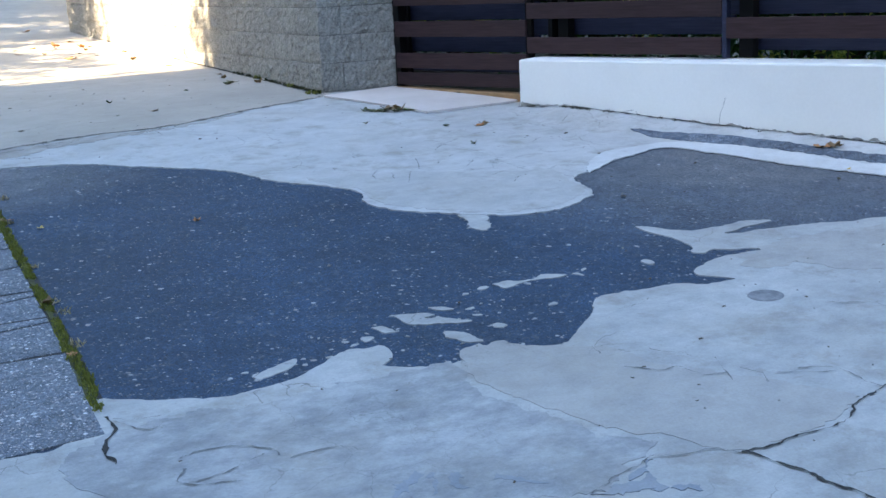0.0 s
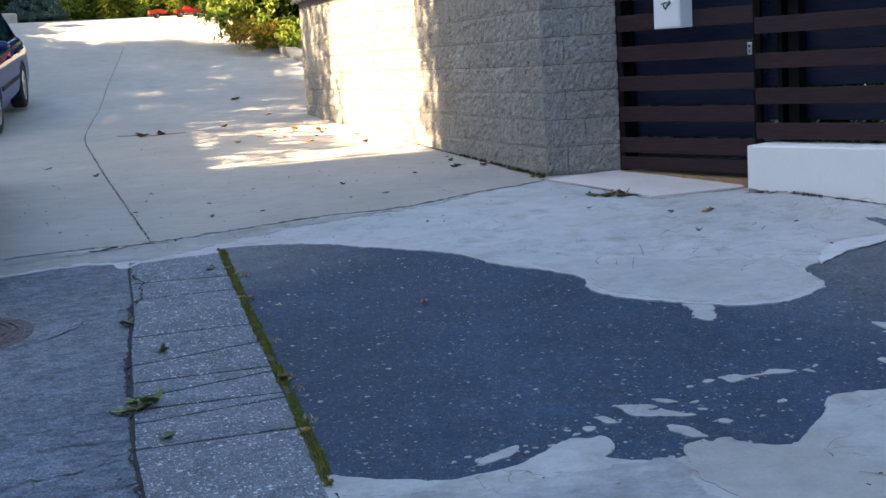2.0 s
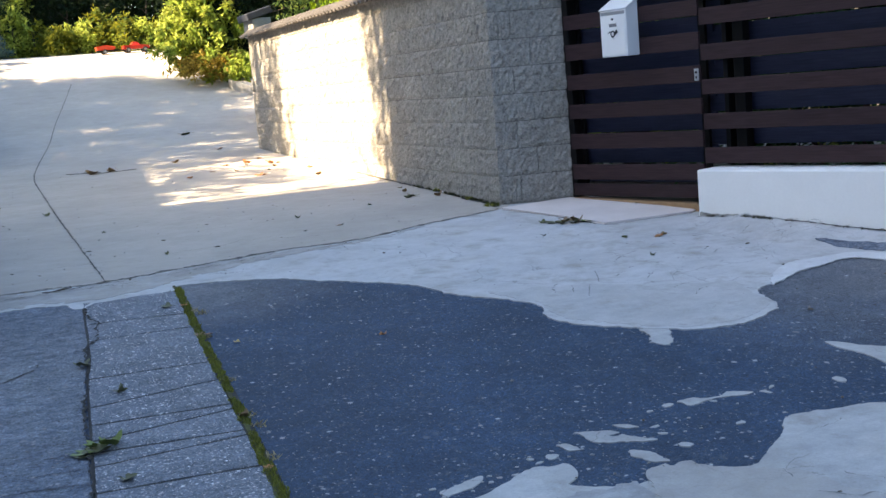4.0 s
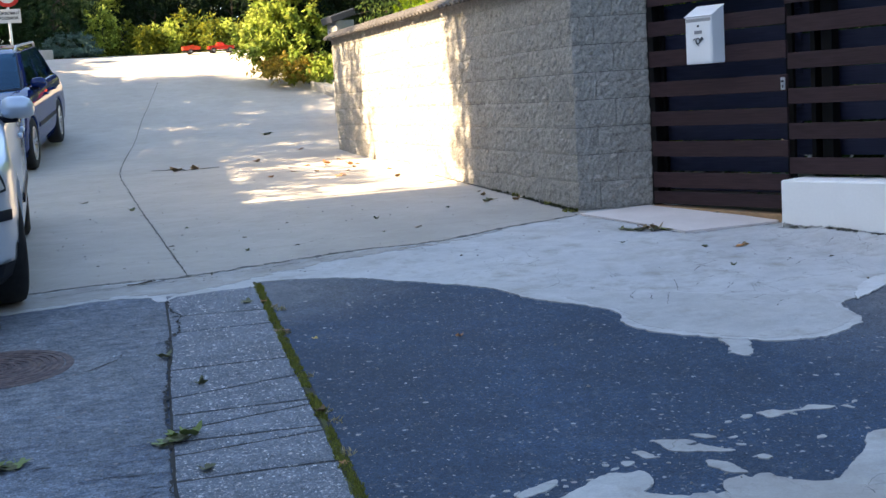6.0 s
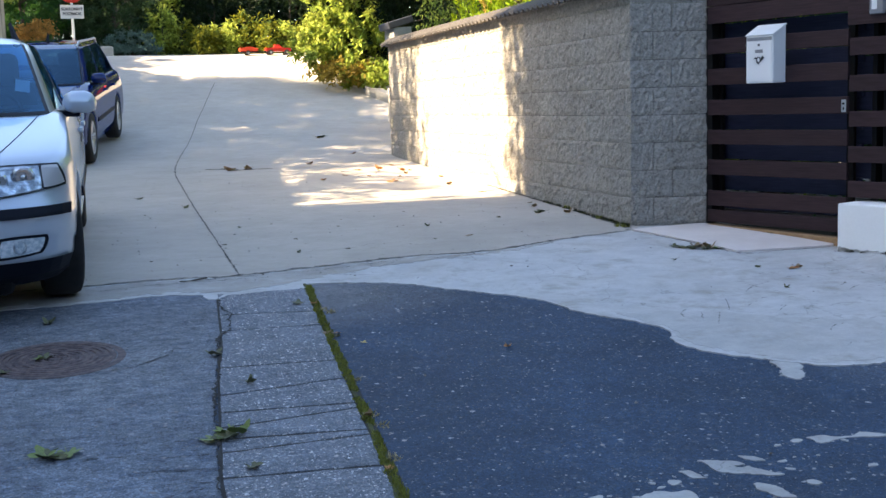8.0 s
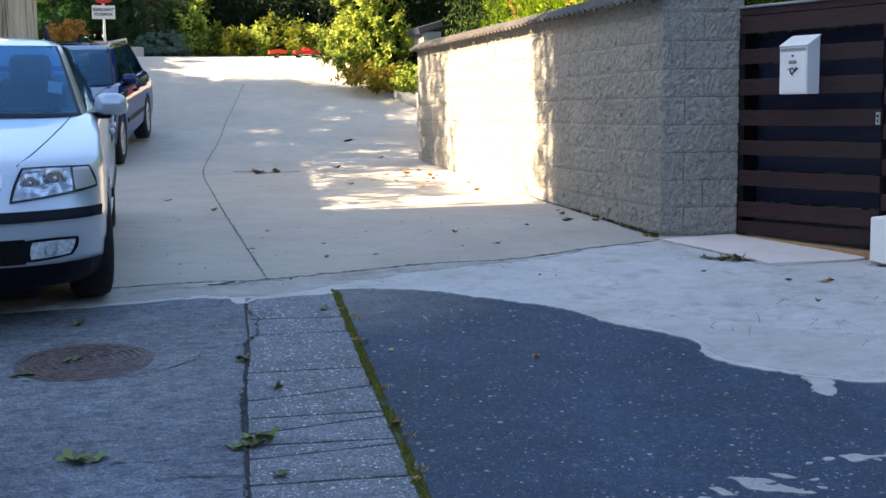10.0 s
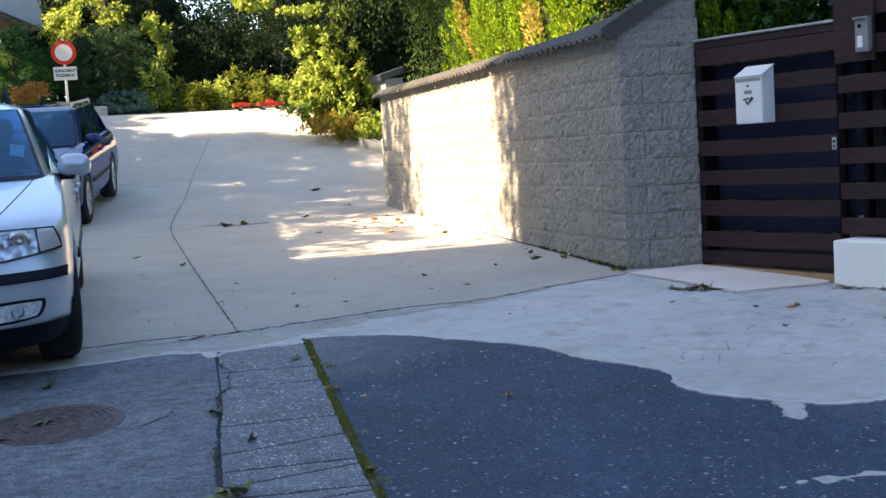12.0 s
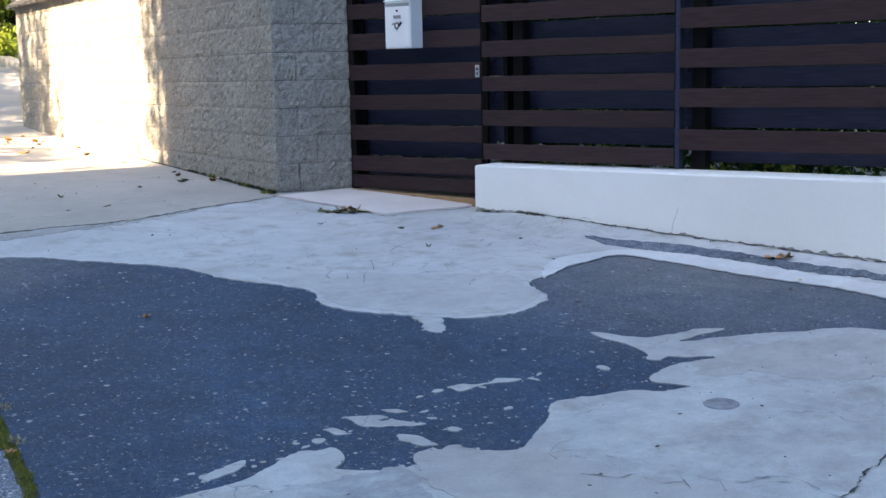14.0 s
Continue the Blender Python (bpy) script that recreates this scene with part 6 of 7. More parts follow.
        if wagon:
            bm = bmesh.new()
            for a, b in zip([(s * 0.545, 2.25, 1.405), (s * 0.56, 2.40, 1.47), (s * 0.56, 3.9, 1.455)], [(s * 0.56, 2.40, 1.47), (s * 0.56, 3.9, 1.455), (s * 0.55, 4.02, 1.38)]):
                rod(bm, a, b, 0.016, sides=8)
            part("roof_rail", bm, M_STEEL if s > 0 else M_STEEL, car, "bright roof rail")
        for y in axles:
            car_wheel(car, s * (0.885 if wagon else 0.858), y, wr, 0.205, s, 0.205, steer=7 if y < 2 and not wagon else 0)

    # Grille, bumper, plate.
    grille = part("grille", nose_patch(shell, [(-0.375, 0.597), (0.375, 0.597), (0.415, 0.770), (-0.415, 0.770)], 0.006, 24, 10, curve=0.22), M_CHROME, car, "chrome-framed radiator grille")
    part("mesh", nose_patch(shell, [(-0.350, 0.612), (0.350, 0.612), (0.388, 0.754), (-0.388, 0.754)], 0.009, 24, 10, curve=0.22), M_DARK, grille)
    for k in range(17):
        x = -0.34 + 0.68 * k / 16
        bm = bmesh.new()
        rod(bm, shell.front(x * 0.97, 0.618, 0.012), shell.front(x * 1.08, 0.750, 0.012), 0.004, sides=5)
        part("bar", bm, M_TRIM, grille)
    part("bumper_strip", nose_patch(shell, [(-0.835, 0.512), (0.835, 0.512), (0.838, 0.562), (-0.838, 0.562)], 0.014, 40, 3, 0.02), M_TRIM, car, "dark bumper strip")
    part("lower_grille", nose_patch(shell, [(-0.49, 0.308), (0.49, 0.308), (0.49, 0.430), (-0.49, 0.430)], 0.0038, 24, 4), M_DARK, car, "black lower grille")
    part("valance", nose_patch(shell, [(-0.79, 0.165), (0.79, 0.165), (0.835, 0.298), (-0.835, 0.298)], 0.006, 36, 5), M_TRIM, car, "dark plastic valance")
    plate = part("number_plate", nose_patch(shell, [(-0.26, 0.475), (0.26, 0.475), (0.26, 0.585), (-0.26, 0.585)], 0.030, 4, 2, 0.012), M_PLATE, car, "white number plate")
    part("bar", nose_patch(shell, [(-0.20, 0.505), (0.22, 0.505), (0.22, 0.555), (-0.20, 0.555)], 0.033, 4, 2), M_INK, plate)
    bm = bmesh.new()
    rod(bm, (0.47 if not wagon else 0, 3.15, 1.40), (0.42 if not wagon else 0, 3.30, 1.55), 0.030, 0.012, 8)
    part("aerial", bm, M_TRIM, car)
    if not wagon:
        bm = bmesh.new()
        box(bm, (-0.042, -0.08, 0), (0.042, 0.08, 0.003), 0.001, Matrix.Translation((0.575, 1.66, 1.125)) @ Matrix.Rotation(radians(24), 4, "X") @ Matrix.Rotation(radians(12), 4, "Y"))
        part("windscreen_sticker", bm, M_PLATE, car, "white paper sticker behind the windscreen")
    car.matrix_basis = m
    return car


SILVER_AT = Matrix.Translation((-1.045, 5.87, ground_z(0, 6.77) + 0.009 - 0.90 * 0.040)) @ Matrix.Rotation(math.atan(0.040), 4, "X")
build_car("car", "silver hatchback parked at the foot of the driveway", SILVER_AT, M_SILVER, False)
BLUE_SLOPE = math.atan((ground_z(0, 18.4) - ground_z(0, 15.8)) / 2.58)
BLUE_AT = Matrix.Translation((-1.13, 14.72, ground_z(0, 15.62) + 0.009 - 0.90 * math.tan(BLUE_SLOPE))) @ Matrix.Rotation(radians(-8), 4, "Z") @ Matrix.Rotation(BLUE_SLOPE, 4, "X")
build_car("car", "dark blue estate car parked on the driveway", BLUE_AT, M_BLUE, True)

# ---- plants ----
def leaf_mesh(name, at, size, seed, mat, droop=0.25, spread=1.0, width=0.42, aim=None):
    """Many folded leaves, one at each place, each an island of its own."""
    r = np.random.RandomState(seed)
    at = np.asarray(at, float)
    n = len(at)
    d = r.normal(size=(n, 3)) * spread
    if aim is not None:
        d = d + aim
    d[:, 2] -= droop
    d /= np.linalg.norm(d, axis=1)[:, None] + 1e-9
    q = np.cross(d, r.normal(size=(n, 3)))
    q /= np.linalg.norm(q, axis=1)[:, None] + 1e-9
    up = np.cross(q, d)
    length = size * r.uniform(0.6, 1.3, n)[:, None]
    w = length * width
    mid = at + 0.45 * length * d
    verts = np.stack([at, mid + q * w * 0.5 + up * w * 0.2, at + d * length - up * w * 0.12, mid - q * w * 0.5 + up * w * 0.2], 1).reshape(-1, 3)
    k = np.arange(n)[:, None] * 4
    tris = np.concatenate([k + np.array([[0, 1, 2]]), k + np.array([[0, 2, 3]])]).astype(int)
    me = bpy.data.meshes.new(name)
    me.from_pydata(verts.tolist(), [], tris.tolist())
    me.materials.append(mat)
    return me


def clumped(centre, radii, clumps, leaves, seed, clump=0.22, shell=0.55, flat=0.0):
    """Places gathered in clumps through an ellipsoid, thicker towards its outside, with gaps between them."""
    r = np.random.RandomState(seed)
    d = r.normal(size=(clumps, 3))
    d /= np.linalg.norm(d, axis=1)[:, None]
    if flat:
        d[:, 2] = np.where(d[:, 2] < -flat, -flat * r.random(clumps), d[:, 2])
    rad = (shell + (1 - shell) * r.random(clumps) ** 0.6) * (0.82 + 0.36 * r.random(clumps))
    c = d * rad[:, None]
    pick = r.randint(0, clumps, leaves)
    scale = clump * r.uniform(0.5, 1.2, clumps)
    p = c[pick] + r.normal(size=(leaves, 3)) * scale[pick][:, None] * 0.5
    return p * np.asarray(radii) + np.asarray(centre)


def limbs(bm, base, top, spread, count, r0, seed):
    """A tapered trunk with bent limbs that reach into the crown."""
    rnd = random.Random(seed)
    p, q = Vector(base), Vector(top)
    steps = 5
    pts = [p.lerp(q, k / steps) + Vector((rnd.uniform(-1, 1), rnd.uniform(-1, 1), 0)) * 0.04 * (q - p).length * (k > 0) for k in range(steps + 1)]
    for k in range(steps):
        rod(bm, pts[k], pts[k + 1], r0 * (1 - 0.75 * k / steps), r0 * (1 - 0.75 * (k + 1) / steps), 8)
    for k in range(count):
        a = 2 * math.pi * k / count + rnd.uniform(-0.4, 0.4)
        s = pts[rnd.randint(1, steps)]
        out = Vector((math.cos(a), math.sin(a), rnd.uniform(0.2, 0.9))) * spread * rnd.uniform(0.5, 1.0)
        m = s + out * 0.5 + Vector((0, 0, 0.1 * spread))
        rod(bm, s, m, r0 * 0.35, r0 * 0.2, 6)
        rod(bm, m, s + out, r0 * 0.2, r0 * 0.06, 5)


M_BARK = grained("bark", (0.035, 0.027, 0.02), (0.085, 0.068, 0.05), 12, 90, 0.95, 0.8, 0.01)
M_THUJA = leafy("thuja_green", (0.010, 0.045, 0.004), (0.20, 0.32, 0.014), (0.45, 0.55, 0.02), 0.22)
M_DRY = leafy("dry_thuja", (0.20, 0.15, 0.03), (0.50, 0.36, 0.10), (0.65, 0.45, 0.12), 0.25)
M_LAUREL = leafy("laurel_green", (0.010, 0.040, 0.011), (0.027, 0.082, 0.020), (0.05, 0.13, 0.02))
M_LIME = leafy("lime_green", (0.012, 0.050, 0.006), (0.245, 0.33, 0.045), (0.72, 0.74, 0.16), 0.32)
M_MIXED = leafy("hedge_mixed", (0.016, 0.045, 0.008), (0.10, 0.13, 0.013), (0.40, 0.38, 0.04))
# Near-black leaf green: the shade of woods and crown insides is in it.
M_SHADE_GREEN = leafy("shade_green", (0.004, 0.012, 0.007), (0.010, 0.023, 0.010), (0.03, 0.058, 0.014))
M_BLUISH = leafy("juniper_blue", (0.045, 0.095, 0.085), (0.10, 0.165, 0.145), (0.14, 0.22, 0.19))
M_RUSSET = leafy("russet", (0.16, 0.09, 0.025), (0.36, 0.19, 0.05), (0.5, 0.28, 0.06))
M_DOME = leafy("evergreen", (0.008, 0.024, 0.012), (0.022, 0.048, 0.022), (0.05, 0.10, 0.03))
M_BRONZE = leafy("bronze_green", (0.05, 0.045, 0.012), (0.15, 0.12, 0.03), (0.36, 0.26, 0.05))
M_BIRCH = leafy("birch_green", (0.014, 0.045, 0.010), (0.085, 0.145, 0.028), (0.30, 0.36, 0.07))


def plant(name, label, category, place, crown, mat, size, seed, trunk=None, group="", core=None, **leaf):
    """A plant whose parts are a trunk with limbs and a crown of leaves. Crown places are given from its foot. core:
    near-black leaves that paint the crown's inner shade.
    """
    ob = thing(name, place, label, category, group)
    if trunk:
        bm = bmesh.new()
        limbs(bm, (0, 0, -0.15), (trunk[0], trunk[1], trunk[2]), trunk[3], trunk[4], trunk[5], seed)
        part("trunk", bm, M_BARK, ob)
    c = new("crown", leaf_mesh("crown", crown, size, seed, mat, **leaf))
    c.parent = ob
    # Near-black leaves inside the crown put its inner shade into colour.
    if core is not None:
        c = new("inner_leaves", leaf_mesh("inner_leaves", core, size * 1.3, seed + 1, M_SHADE_GREEN, droop=leaf.get("droop", 0.25)))
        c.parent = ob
    return ob


# Thuja row behind the block wall: three grown forms, copied.
def thuja_form(seed, height):
    """A column of upright plumes, each a spindle of small scaly sprays; a few plumes are dry."""
    r = np.random.RandomState(seed)
    at, aim, dry_at, dry_aim, core = [], [], [], [], []
    count = 95
    for k in range(count):
        z = height * (0.02 + 0.90 * (k / count) ** 0.9)
        a = 2.4 * k + r.uniform(-0.4, 0.4)
        rad = 0.39 * (1 - (z / height) ** 2.4) ** 0.7 * r.uniform(0.72, 1.12)
        out = np.array((math.cos(a), math.sin(a), 0.0))
        axis = out * 0.28 + np.array((0, 0, 1.0)) + 0.10 * r.normal(size=3)
        axis /= np.linalg.norm(axis)
        long, fat = r.uniform(0.40, 0.80), r.uniform(0.055, 0.095)
        n = int(440 * long)
        t = r.random(n)
        d = r.normal(size=(n, 3))
        d /= np.linalg.norm(d, axis=1)[:, None]
        wide = fat * np.sin(np.pi * np.clip(0.12 + 0.88 * t, 0, 1)) ** 0.7 * (0.55 + 0.45 * r.random(n) ** 0.5)
        p = out * rad + np.array((0, 0, z)) + axis * (long * t)[:, None] + d * wide[:, None]
        q = d * 0.7 + axis * 1.1
        if r.random() < 0.05:
            dry_at.append(p), dry_aim.append(q)
        else:
            at.append(p), aim.append(q)
        core.append(out * rad * 0.55 + np.array((0, 0, z)) + r.normal(size=(26, 3)) * np.array((0.07, 0.07, 0.16)))
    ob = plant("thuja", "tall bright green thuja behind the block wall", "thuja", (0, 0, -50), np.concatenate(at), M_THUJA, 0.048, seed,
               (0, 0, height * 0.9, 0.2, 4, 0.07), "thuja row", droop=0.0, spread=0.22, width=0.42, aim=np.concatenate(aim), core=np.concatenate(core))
    if dry_at:
        dry = new("dry_sprays", leaf_mesh("dry_sprays", np.concatenate(dry_at), 0.055, seed + 7, M_DRY, droop=0.0, spread=0.22, width=0.42, aim=np.concatenate(dry_aim)))
        dry.parent = ob
        tagged(dry, "dry orange-brown sprays")
    return ob


forms = [thuja_form(1, 4.9), thuja_form(2, 5.3), thuja_form(3, 4.6)]
spots = [(5.05 + 0.06 * math.sin(3 * k) + 0.012 * k * k * 0.3, 9.0 + 0.78 * k) for k in range(-1, 9)]
for k, (x, y) in enumerate(spots):
    m = pose(x, y, ground_z(x, y) - 0.02, 0, 0, 77 * k)
    if k < 3:
        forms[k].matrix_basis = m
    else:
        copy_thing(forms[k % 3], m)

# Evergreen hedge behind the gate and the fence.
for k in range(13):
    p = FENCE @ Vector((-1.2 + 0.95 * (k % 7), 1.35 + 1.1 * (k // 7), 0))
    plant("laurel", "dark green laurel behind the fence", "hedge", (p.x, p.y, ground_z(p.x, p.y)),
          clumped((0, 0, 2.3), (0.85, 0.85, 2.5), 150, 11000, 30 + k, 0.24, 0.4), M_LAUREL, 0.085, 40 + k, (0, 0, 2.4, 0.6, 7, 0.06), "laurel hedge")
for k, s in enumerate((1.55, 2.78, 3.15, 3.75)):
    p = FENCE @ Vector((s, 0.55, 0))
    plant("shrub", "low yellowing shrub behind the fence", "shrub", (p.x, p.y, ground_z(p.x, p.y)),
          clumped((0, 0, 0.5), (0.35, 0.3, 0.42), 12, 190, 90 + k, 0.35), M_LIME, 0.06, 90 + k, (0, 0, 0.6, 0.2, 4, 0.015))

# Large-leaved bush at the edge of the driveway, past the wall.
BUSH = (4.95, 22.7, ground_z(4.9, 22.7))
crown = np.concatenate([clumped((-0.35, 0, 1.30), (0.74, 1.1, 1.05), 76, 5200, 7, 0.12, 0.6), clumped((-0.42, -0.5, 0.75), (0.86, 0.75, 0.70), 44, 3400, 9, 0.13, 0.6), clumped((0.15, 0.1, 0.60), (0.62, 0.6, 0.6), 26, 800, 12, 0.2, 0.4)]
                       + [clumped((-0.62 - 0.10 * k + 0.20 * (k % 2), -0.25 * (k % 3), 0.70 + 0.34 * k), (0.52, 0.34, 0.12), 9, 400, 610 + k, 0.34, 0.3) for k in range(6)]
                       + [clumped((-1.75 + 0.42 * k, 0.1 * (k % 2), 2.72 + 0.16 * k + 0.22 * (k % 2)), (0.40, 0.35, 0.22), 10, 420, 640 + k, 0.30, 0.3) for k in range(5)])
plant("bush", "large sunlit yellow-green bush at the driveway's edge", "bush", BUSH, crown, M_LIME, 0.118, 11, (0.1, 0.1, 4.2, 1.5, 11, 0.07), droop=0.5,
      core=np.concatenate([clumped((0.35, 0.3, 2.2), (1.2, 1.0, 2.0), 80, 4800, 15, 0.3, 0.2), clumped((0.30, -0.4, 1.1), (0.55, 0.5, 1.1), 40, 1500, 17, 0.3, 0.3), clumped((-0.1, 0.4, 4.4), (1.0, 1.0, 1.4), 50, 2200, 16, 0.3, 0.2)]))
dry = leaf_mesh("dry_leaves", clumped((-0.45, -0.80, 0.22), (0.85, 0.5, 0.28), 40, 1100, 19, 0.2, 0.3), 0.10, 20, leafy("golden_leaves", (0.10, 0.08, 0.015), (0.40, 0.29, 0.05), (0.6, 0.42, 0.08)))
ob = new("dry_leaves", dry)
ob.matrix_basis = Matrix.Translation(BUSH)
tagged(ob, "dry orange-brown leaves under the bush", "leaves", kind="stuff")
plant("shrub", "small bright green shrub beside the garden wall", "shrub", (5.10, 21.45, ground_z(5.1, 21.45)),
      clumped((0, 0, 0.35), (0.30, 0.32, 0.33), 24, 700, 14, 0.3), M_LIME, 0.13, 14, (0, 0, 0.6, 0.3, 5, 0.02))

# Weeping tree over the wall's far end: arching branches with strings of leaves.
r = np.random.RandomState(21)
WEEPING = np.array((7.1, 21.2, ground_z(6, 21.2)))


def hanging(top, drop, sway=0.05):
    m = max(4, int(drop * 30))
    s = np.linspace(0, 1, m)[:, None]
    lean = r.normal(size=2) * 0.12
    return np.asarray(top) + np.hstack([lean[0] * s, lean[1] * s, -drop * s]) + r.normal(size=(m, 3)) * sway


strings, boughs = [], bmesh.new()
for k in range(46):
    tip = np.array((r.uniform(-3.1, 0.0), r.uniform(-2.4, 0.9), r.uniform(2.95, 3.75)))
    root = np.array((-0.1, 0.0, r.uniform(2.6, 3.8)))
    path = [root * (1 - t) + tip * t + np.array((0, 0, 1.0)) * 1.1 * t * (1 - t) for t in np.linspace(0, 1, 9)]
    for p, q in zip(path, path[1:]):
        rod(boughs, Vector(p), Vector(q), 0.010, 0.008, 5)
    long = r.uniform(0.35, 0.95)
    for j in range(12):
        t = 0.35 + 0.65 * r.random()
        i = min(7, int(t * 8))
        p = path[i] + (path[i + 1] - path[i]) * (t * 8 - i) + np.array((r.normal() * 0.10, r.normal() * 0.10, 0.03))
        strings.append(hanging(p, long * r.uniform(0.4, 1.1)))
for k in range(64):
    strings.append(hanging((r.uniform(-1.25, -0.25), r.uniform(-1.6, 0.2), r.uniform(2.2, 3.4)), r.uniform(0.6, 1.6), 0.07))
for k in range(40):
    strings.append(hanging((r.uniform(-1.3, -0.3), r.uniform(-1.2, 0.0), r.uniform(1.2, 1.9)), r.uniform(0.4, 0.8), 0.10))
weeping = plant("weeping_tree", "weeping tree with drooping grey-green leaves behind the wall", "tree", WEEPING, np.concatenate(strings), M_BIRCH, 0.085, 22,
                (-0.1, 0, 4.6, 1.2, 8, 0.12), droop=1.4, spread=0.7, width=0.42, core=clumped((-0.2, 1.4, 2.6), (2.3, 0.9, 2.4), 90, 6000, 23, 0.25, 0.3))
part("boughs", boughs, M_BARK, weeping)
plant("tree", "leafy tree behind the weeping tree in shade", "tree", (8.0, 24.5, ground_z(8, 24.5)), clumped((0, 0, 4.6), (2.9, 2.6, 3.4), 140, 18000, 25, 0.2, 0.5), M_SHADE_GREEN, 0.14, 26, (0, 0, 5.4, 2.4, 12, 0.16))

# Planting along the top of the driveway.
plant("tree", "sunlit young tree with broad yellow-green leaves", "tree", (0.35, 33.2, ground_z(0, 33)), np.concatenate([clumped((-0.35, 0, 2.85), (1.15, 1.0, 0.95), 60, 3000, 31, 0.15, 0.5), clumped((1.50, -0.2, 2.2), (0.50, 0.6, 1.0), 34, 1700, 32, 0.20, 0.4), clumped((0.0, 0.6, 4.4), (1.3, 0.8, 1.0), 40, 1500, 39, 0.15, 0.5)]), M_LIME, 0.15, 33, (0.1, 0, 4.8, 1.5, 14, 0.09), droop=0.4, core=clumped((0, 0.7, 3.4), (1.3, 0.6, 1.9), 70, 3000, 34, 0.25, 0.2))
plant("tree", "autumn-tinged tree with bronze leaves behind the evergreen", "tree", (1.0, 37.0, ground_z(0, 37)), clumped((0, 0, 4.5), (1.5, 1.3, 1.5), 60, 3600, 45, 0.18, 0.45), M_BRONZE, 0.17, 46, (0, 0, 6.0, 1.7, 12, 0.12), droop=0.5)
plant("evergreen_dome", "dark green clipped evergreen dome behind the road sign", "bush", (0.45, 29.9, ground_z(0, 29.9)), clumped((0, 0, 1.1), (1.12, 1.0, 1.08), 420, 22000, 35, 0.10, 0.93), M_DOME, 0.075, 36, (0, 0, 1.4, 0.7, 8, 0.08))
plant("ivy_hedge", "dark ivy hedge beside the retaining wall", "hedge", (-1.75, 30.2, ground_z(0, 30)), clumped((0, 0, 1.0), (1.0, 1.0, 1.15), 80, 5200, 37, 0.22, 0.6), M_LAUREL, 0.13, 38, (0, 0, 1.8, 0.8, 7, 0.08))
plant("ivy_hedge", "dark ivy hedge beside the retaining wall", "hedge", (-1.95, 33.2, ground_z(0, 30)), clumped((0, 0, 1.2), (0.95, 1.0, 1.35), 80, 5200, 39, 0.22, 0.6), M_LAUREL, 0.14, 38, (0, 0, 2.4, 0.9, 7, 0.08))
for k, x in enumerate((-3.0, -4.4)):
    plant("ivy_hedge", "dark ivy hedge beside the retaining wall", "hedge", (x, 34.4, ground_z(0, 34)), clumped((0, 0, 1.0), (1.0, 0.9, 1.3), 80, 4500, 137 + k, 0.22, 0.5), M_LAUREL, 0.14, 138 + k, (0, 0, 2.0, 0.9, 7, 0.08))
plant("juniper", "low blue-grey juniper at the driveway's end", "shrub", (0.75, 28.75, ground_z(0, 28.7)), clumped((0, 0, 0.25), (0.68, 0.5, 0.36), 110, 6000, 41, 0.14, 0.8, 0.3), M_BLUISH, 0.06, 42, (0, 0, 0.3, 0.3, 5, 0.02))
plant("russet_shrub", "orange-brown autumn shrub behind the blue car", "shrub", (-1.35, 28.7, ground_z(0, 28.7)), clumped((0, 0, 0.62), (0.45, 0.35, 0.30), 34, 1100, 43, 0.25, 0.5), M_RUSSET, 0.10, 44, (0, 0, 0.6, 0.3, 6, 0.02))
for k in range(8):
    x = 1.5 + 0.50 * k
    h = (1.0, 0.75, 0.62, 0.7, 0.85, 0.72, 0.6, 0.8)[k]
    plant("shrub", "yellowing shrub along the driveway's upper edge", "shrub", (x, 29.3 + 0.25 * math.sin(2 * k), ground_z(x, 29)),
          clumped((0, 0, h * 0.55), (0.42, 0.4, h * 0.75), 30, 1300, 60 + k, 0.28, 0.4), M_MIXED if k % 3 else M_LIME, 0.13, 70 + k, (0, 0, h, 0.3, 6, 0.02), "upper shrubs")
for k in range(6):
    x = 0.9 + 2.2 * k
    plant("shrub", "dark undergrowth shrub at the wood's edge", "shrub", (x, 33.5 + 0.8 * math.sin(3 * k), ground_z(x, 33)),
          clumped((0, 0, 1.5), (1.5, 1.0, 1.7), 90, 6000, 160 + k, 0.22, 0.4), M_SHADE_GREEN, 0.13, 170 + k, (0, 0, 2.2, 0.9, 6, 0.05), "undergrowth")

# Woodland behind, its shade put into the near-black leaf colour.
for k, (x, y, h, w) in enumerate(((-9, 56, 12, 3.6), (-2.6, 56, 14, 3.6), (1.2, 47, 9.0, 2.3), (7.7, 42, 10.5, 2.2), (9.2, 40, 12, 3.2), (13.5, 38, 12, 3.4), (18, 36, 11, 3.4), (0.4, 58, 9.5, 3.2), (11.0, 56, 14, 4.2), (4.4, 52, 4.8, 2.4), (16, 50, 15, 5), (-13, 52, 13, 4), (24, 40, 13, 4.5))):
    plant("tree", "tall dark woodland tree in shade", "tree", (x, y, ground_z(x, y)), clumped((0, 0, h * 0.58), (w, w, h * 0.46), 260, 30000, 200 + k, 0.13, 0.5), M_SHADE_GREEN, 0.25, 220 + k, (0, 0, h * 0.75, w * 0.8, 12, 0.28), "woodland")
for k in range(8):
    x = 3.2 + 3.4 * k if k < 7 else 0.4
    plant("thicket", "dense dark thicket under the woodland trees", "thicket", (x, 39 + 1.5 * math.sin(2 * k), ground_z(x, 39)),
          clumped((0, 0, 2.2), (2.6, 1.4, 2.8), 180, 12000, 300 + k, 0.18, 0.3), M_SHADE_GREEN, 0.20, 320 + k, (0, 0, 2.5, 1.2, 6, 0.08), "thicket")

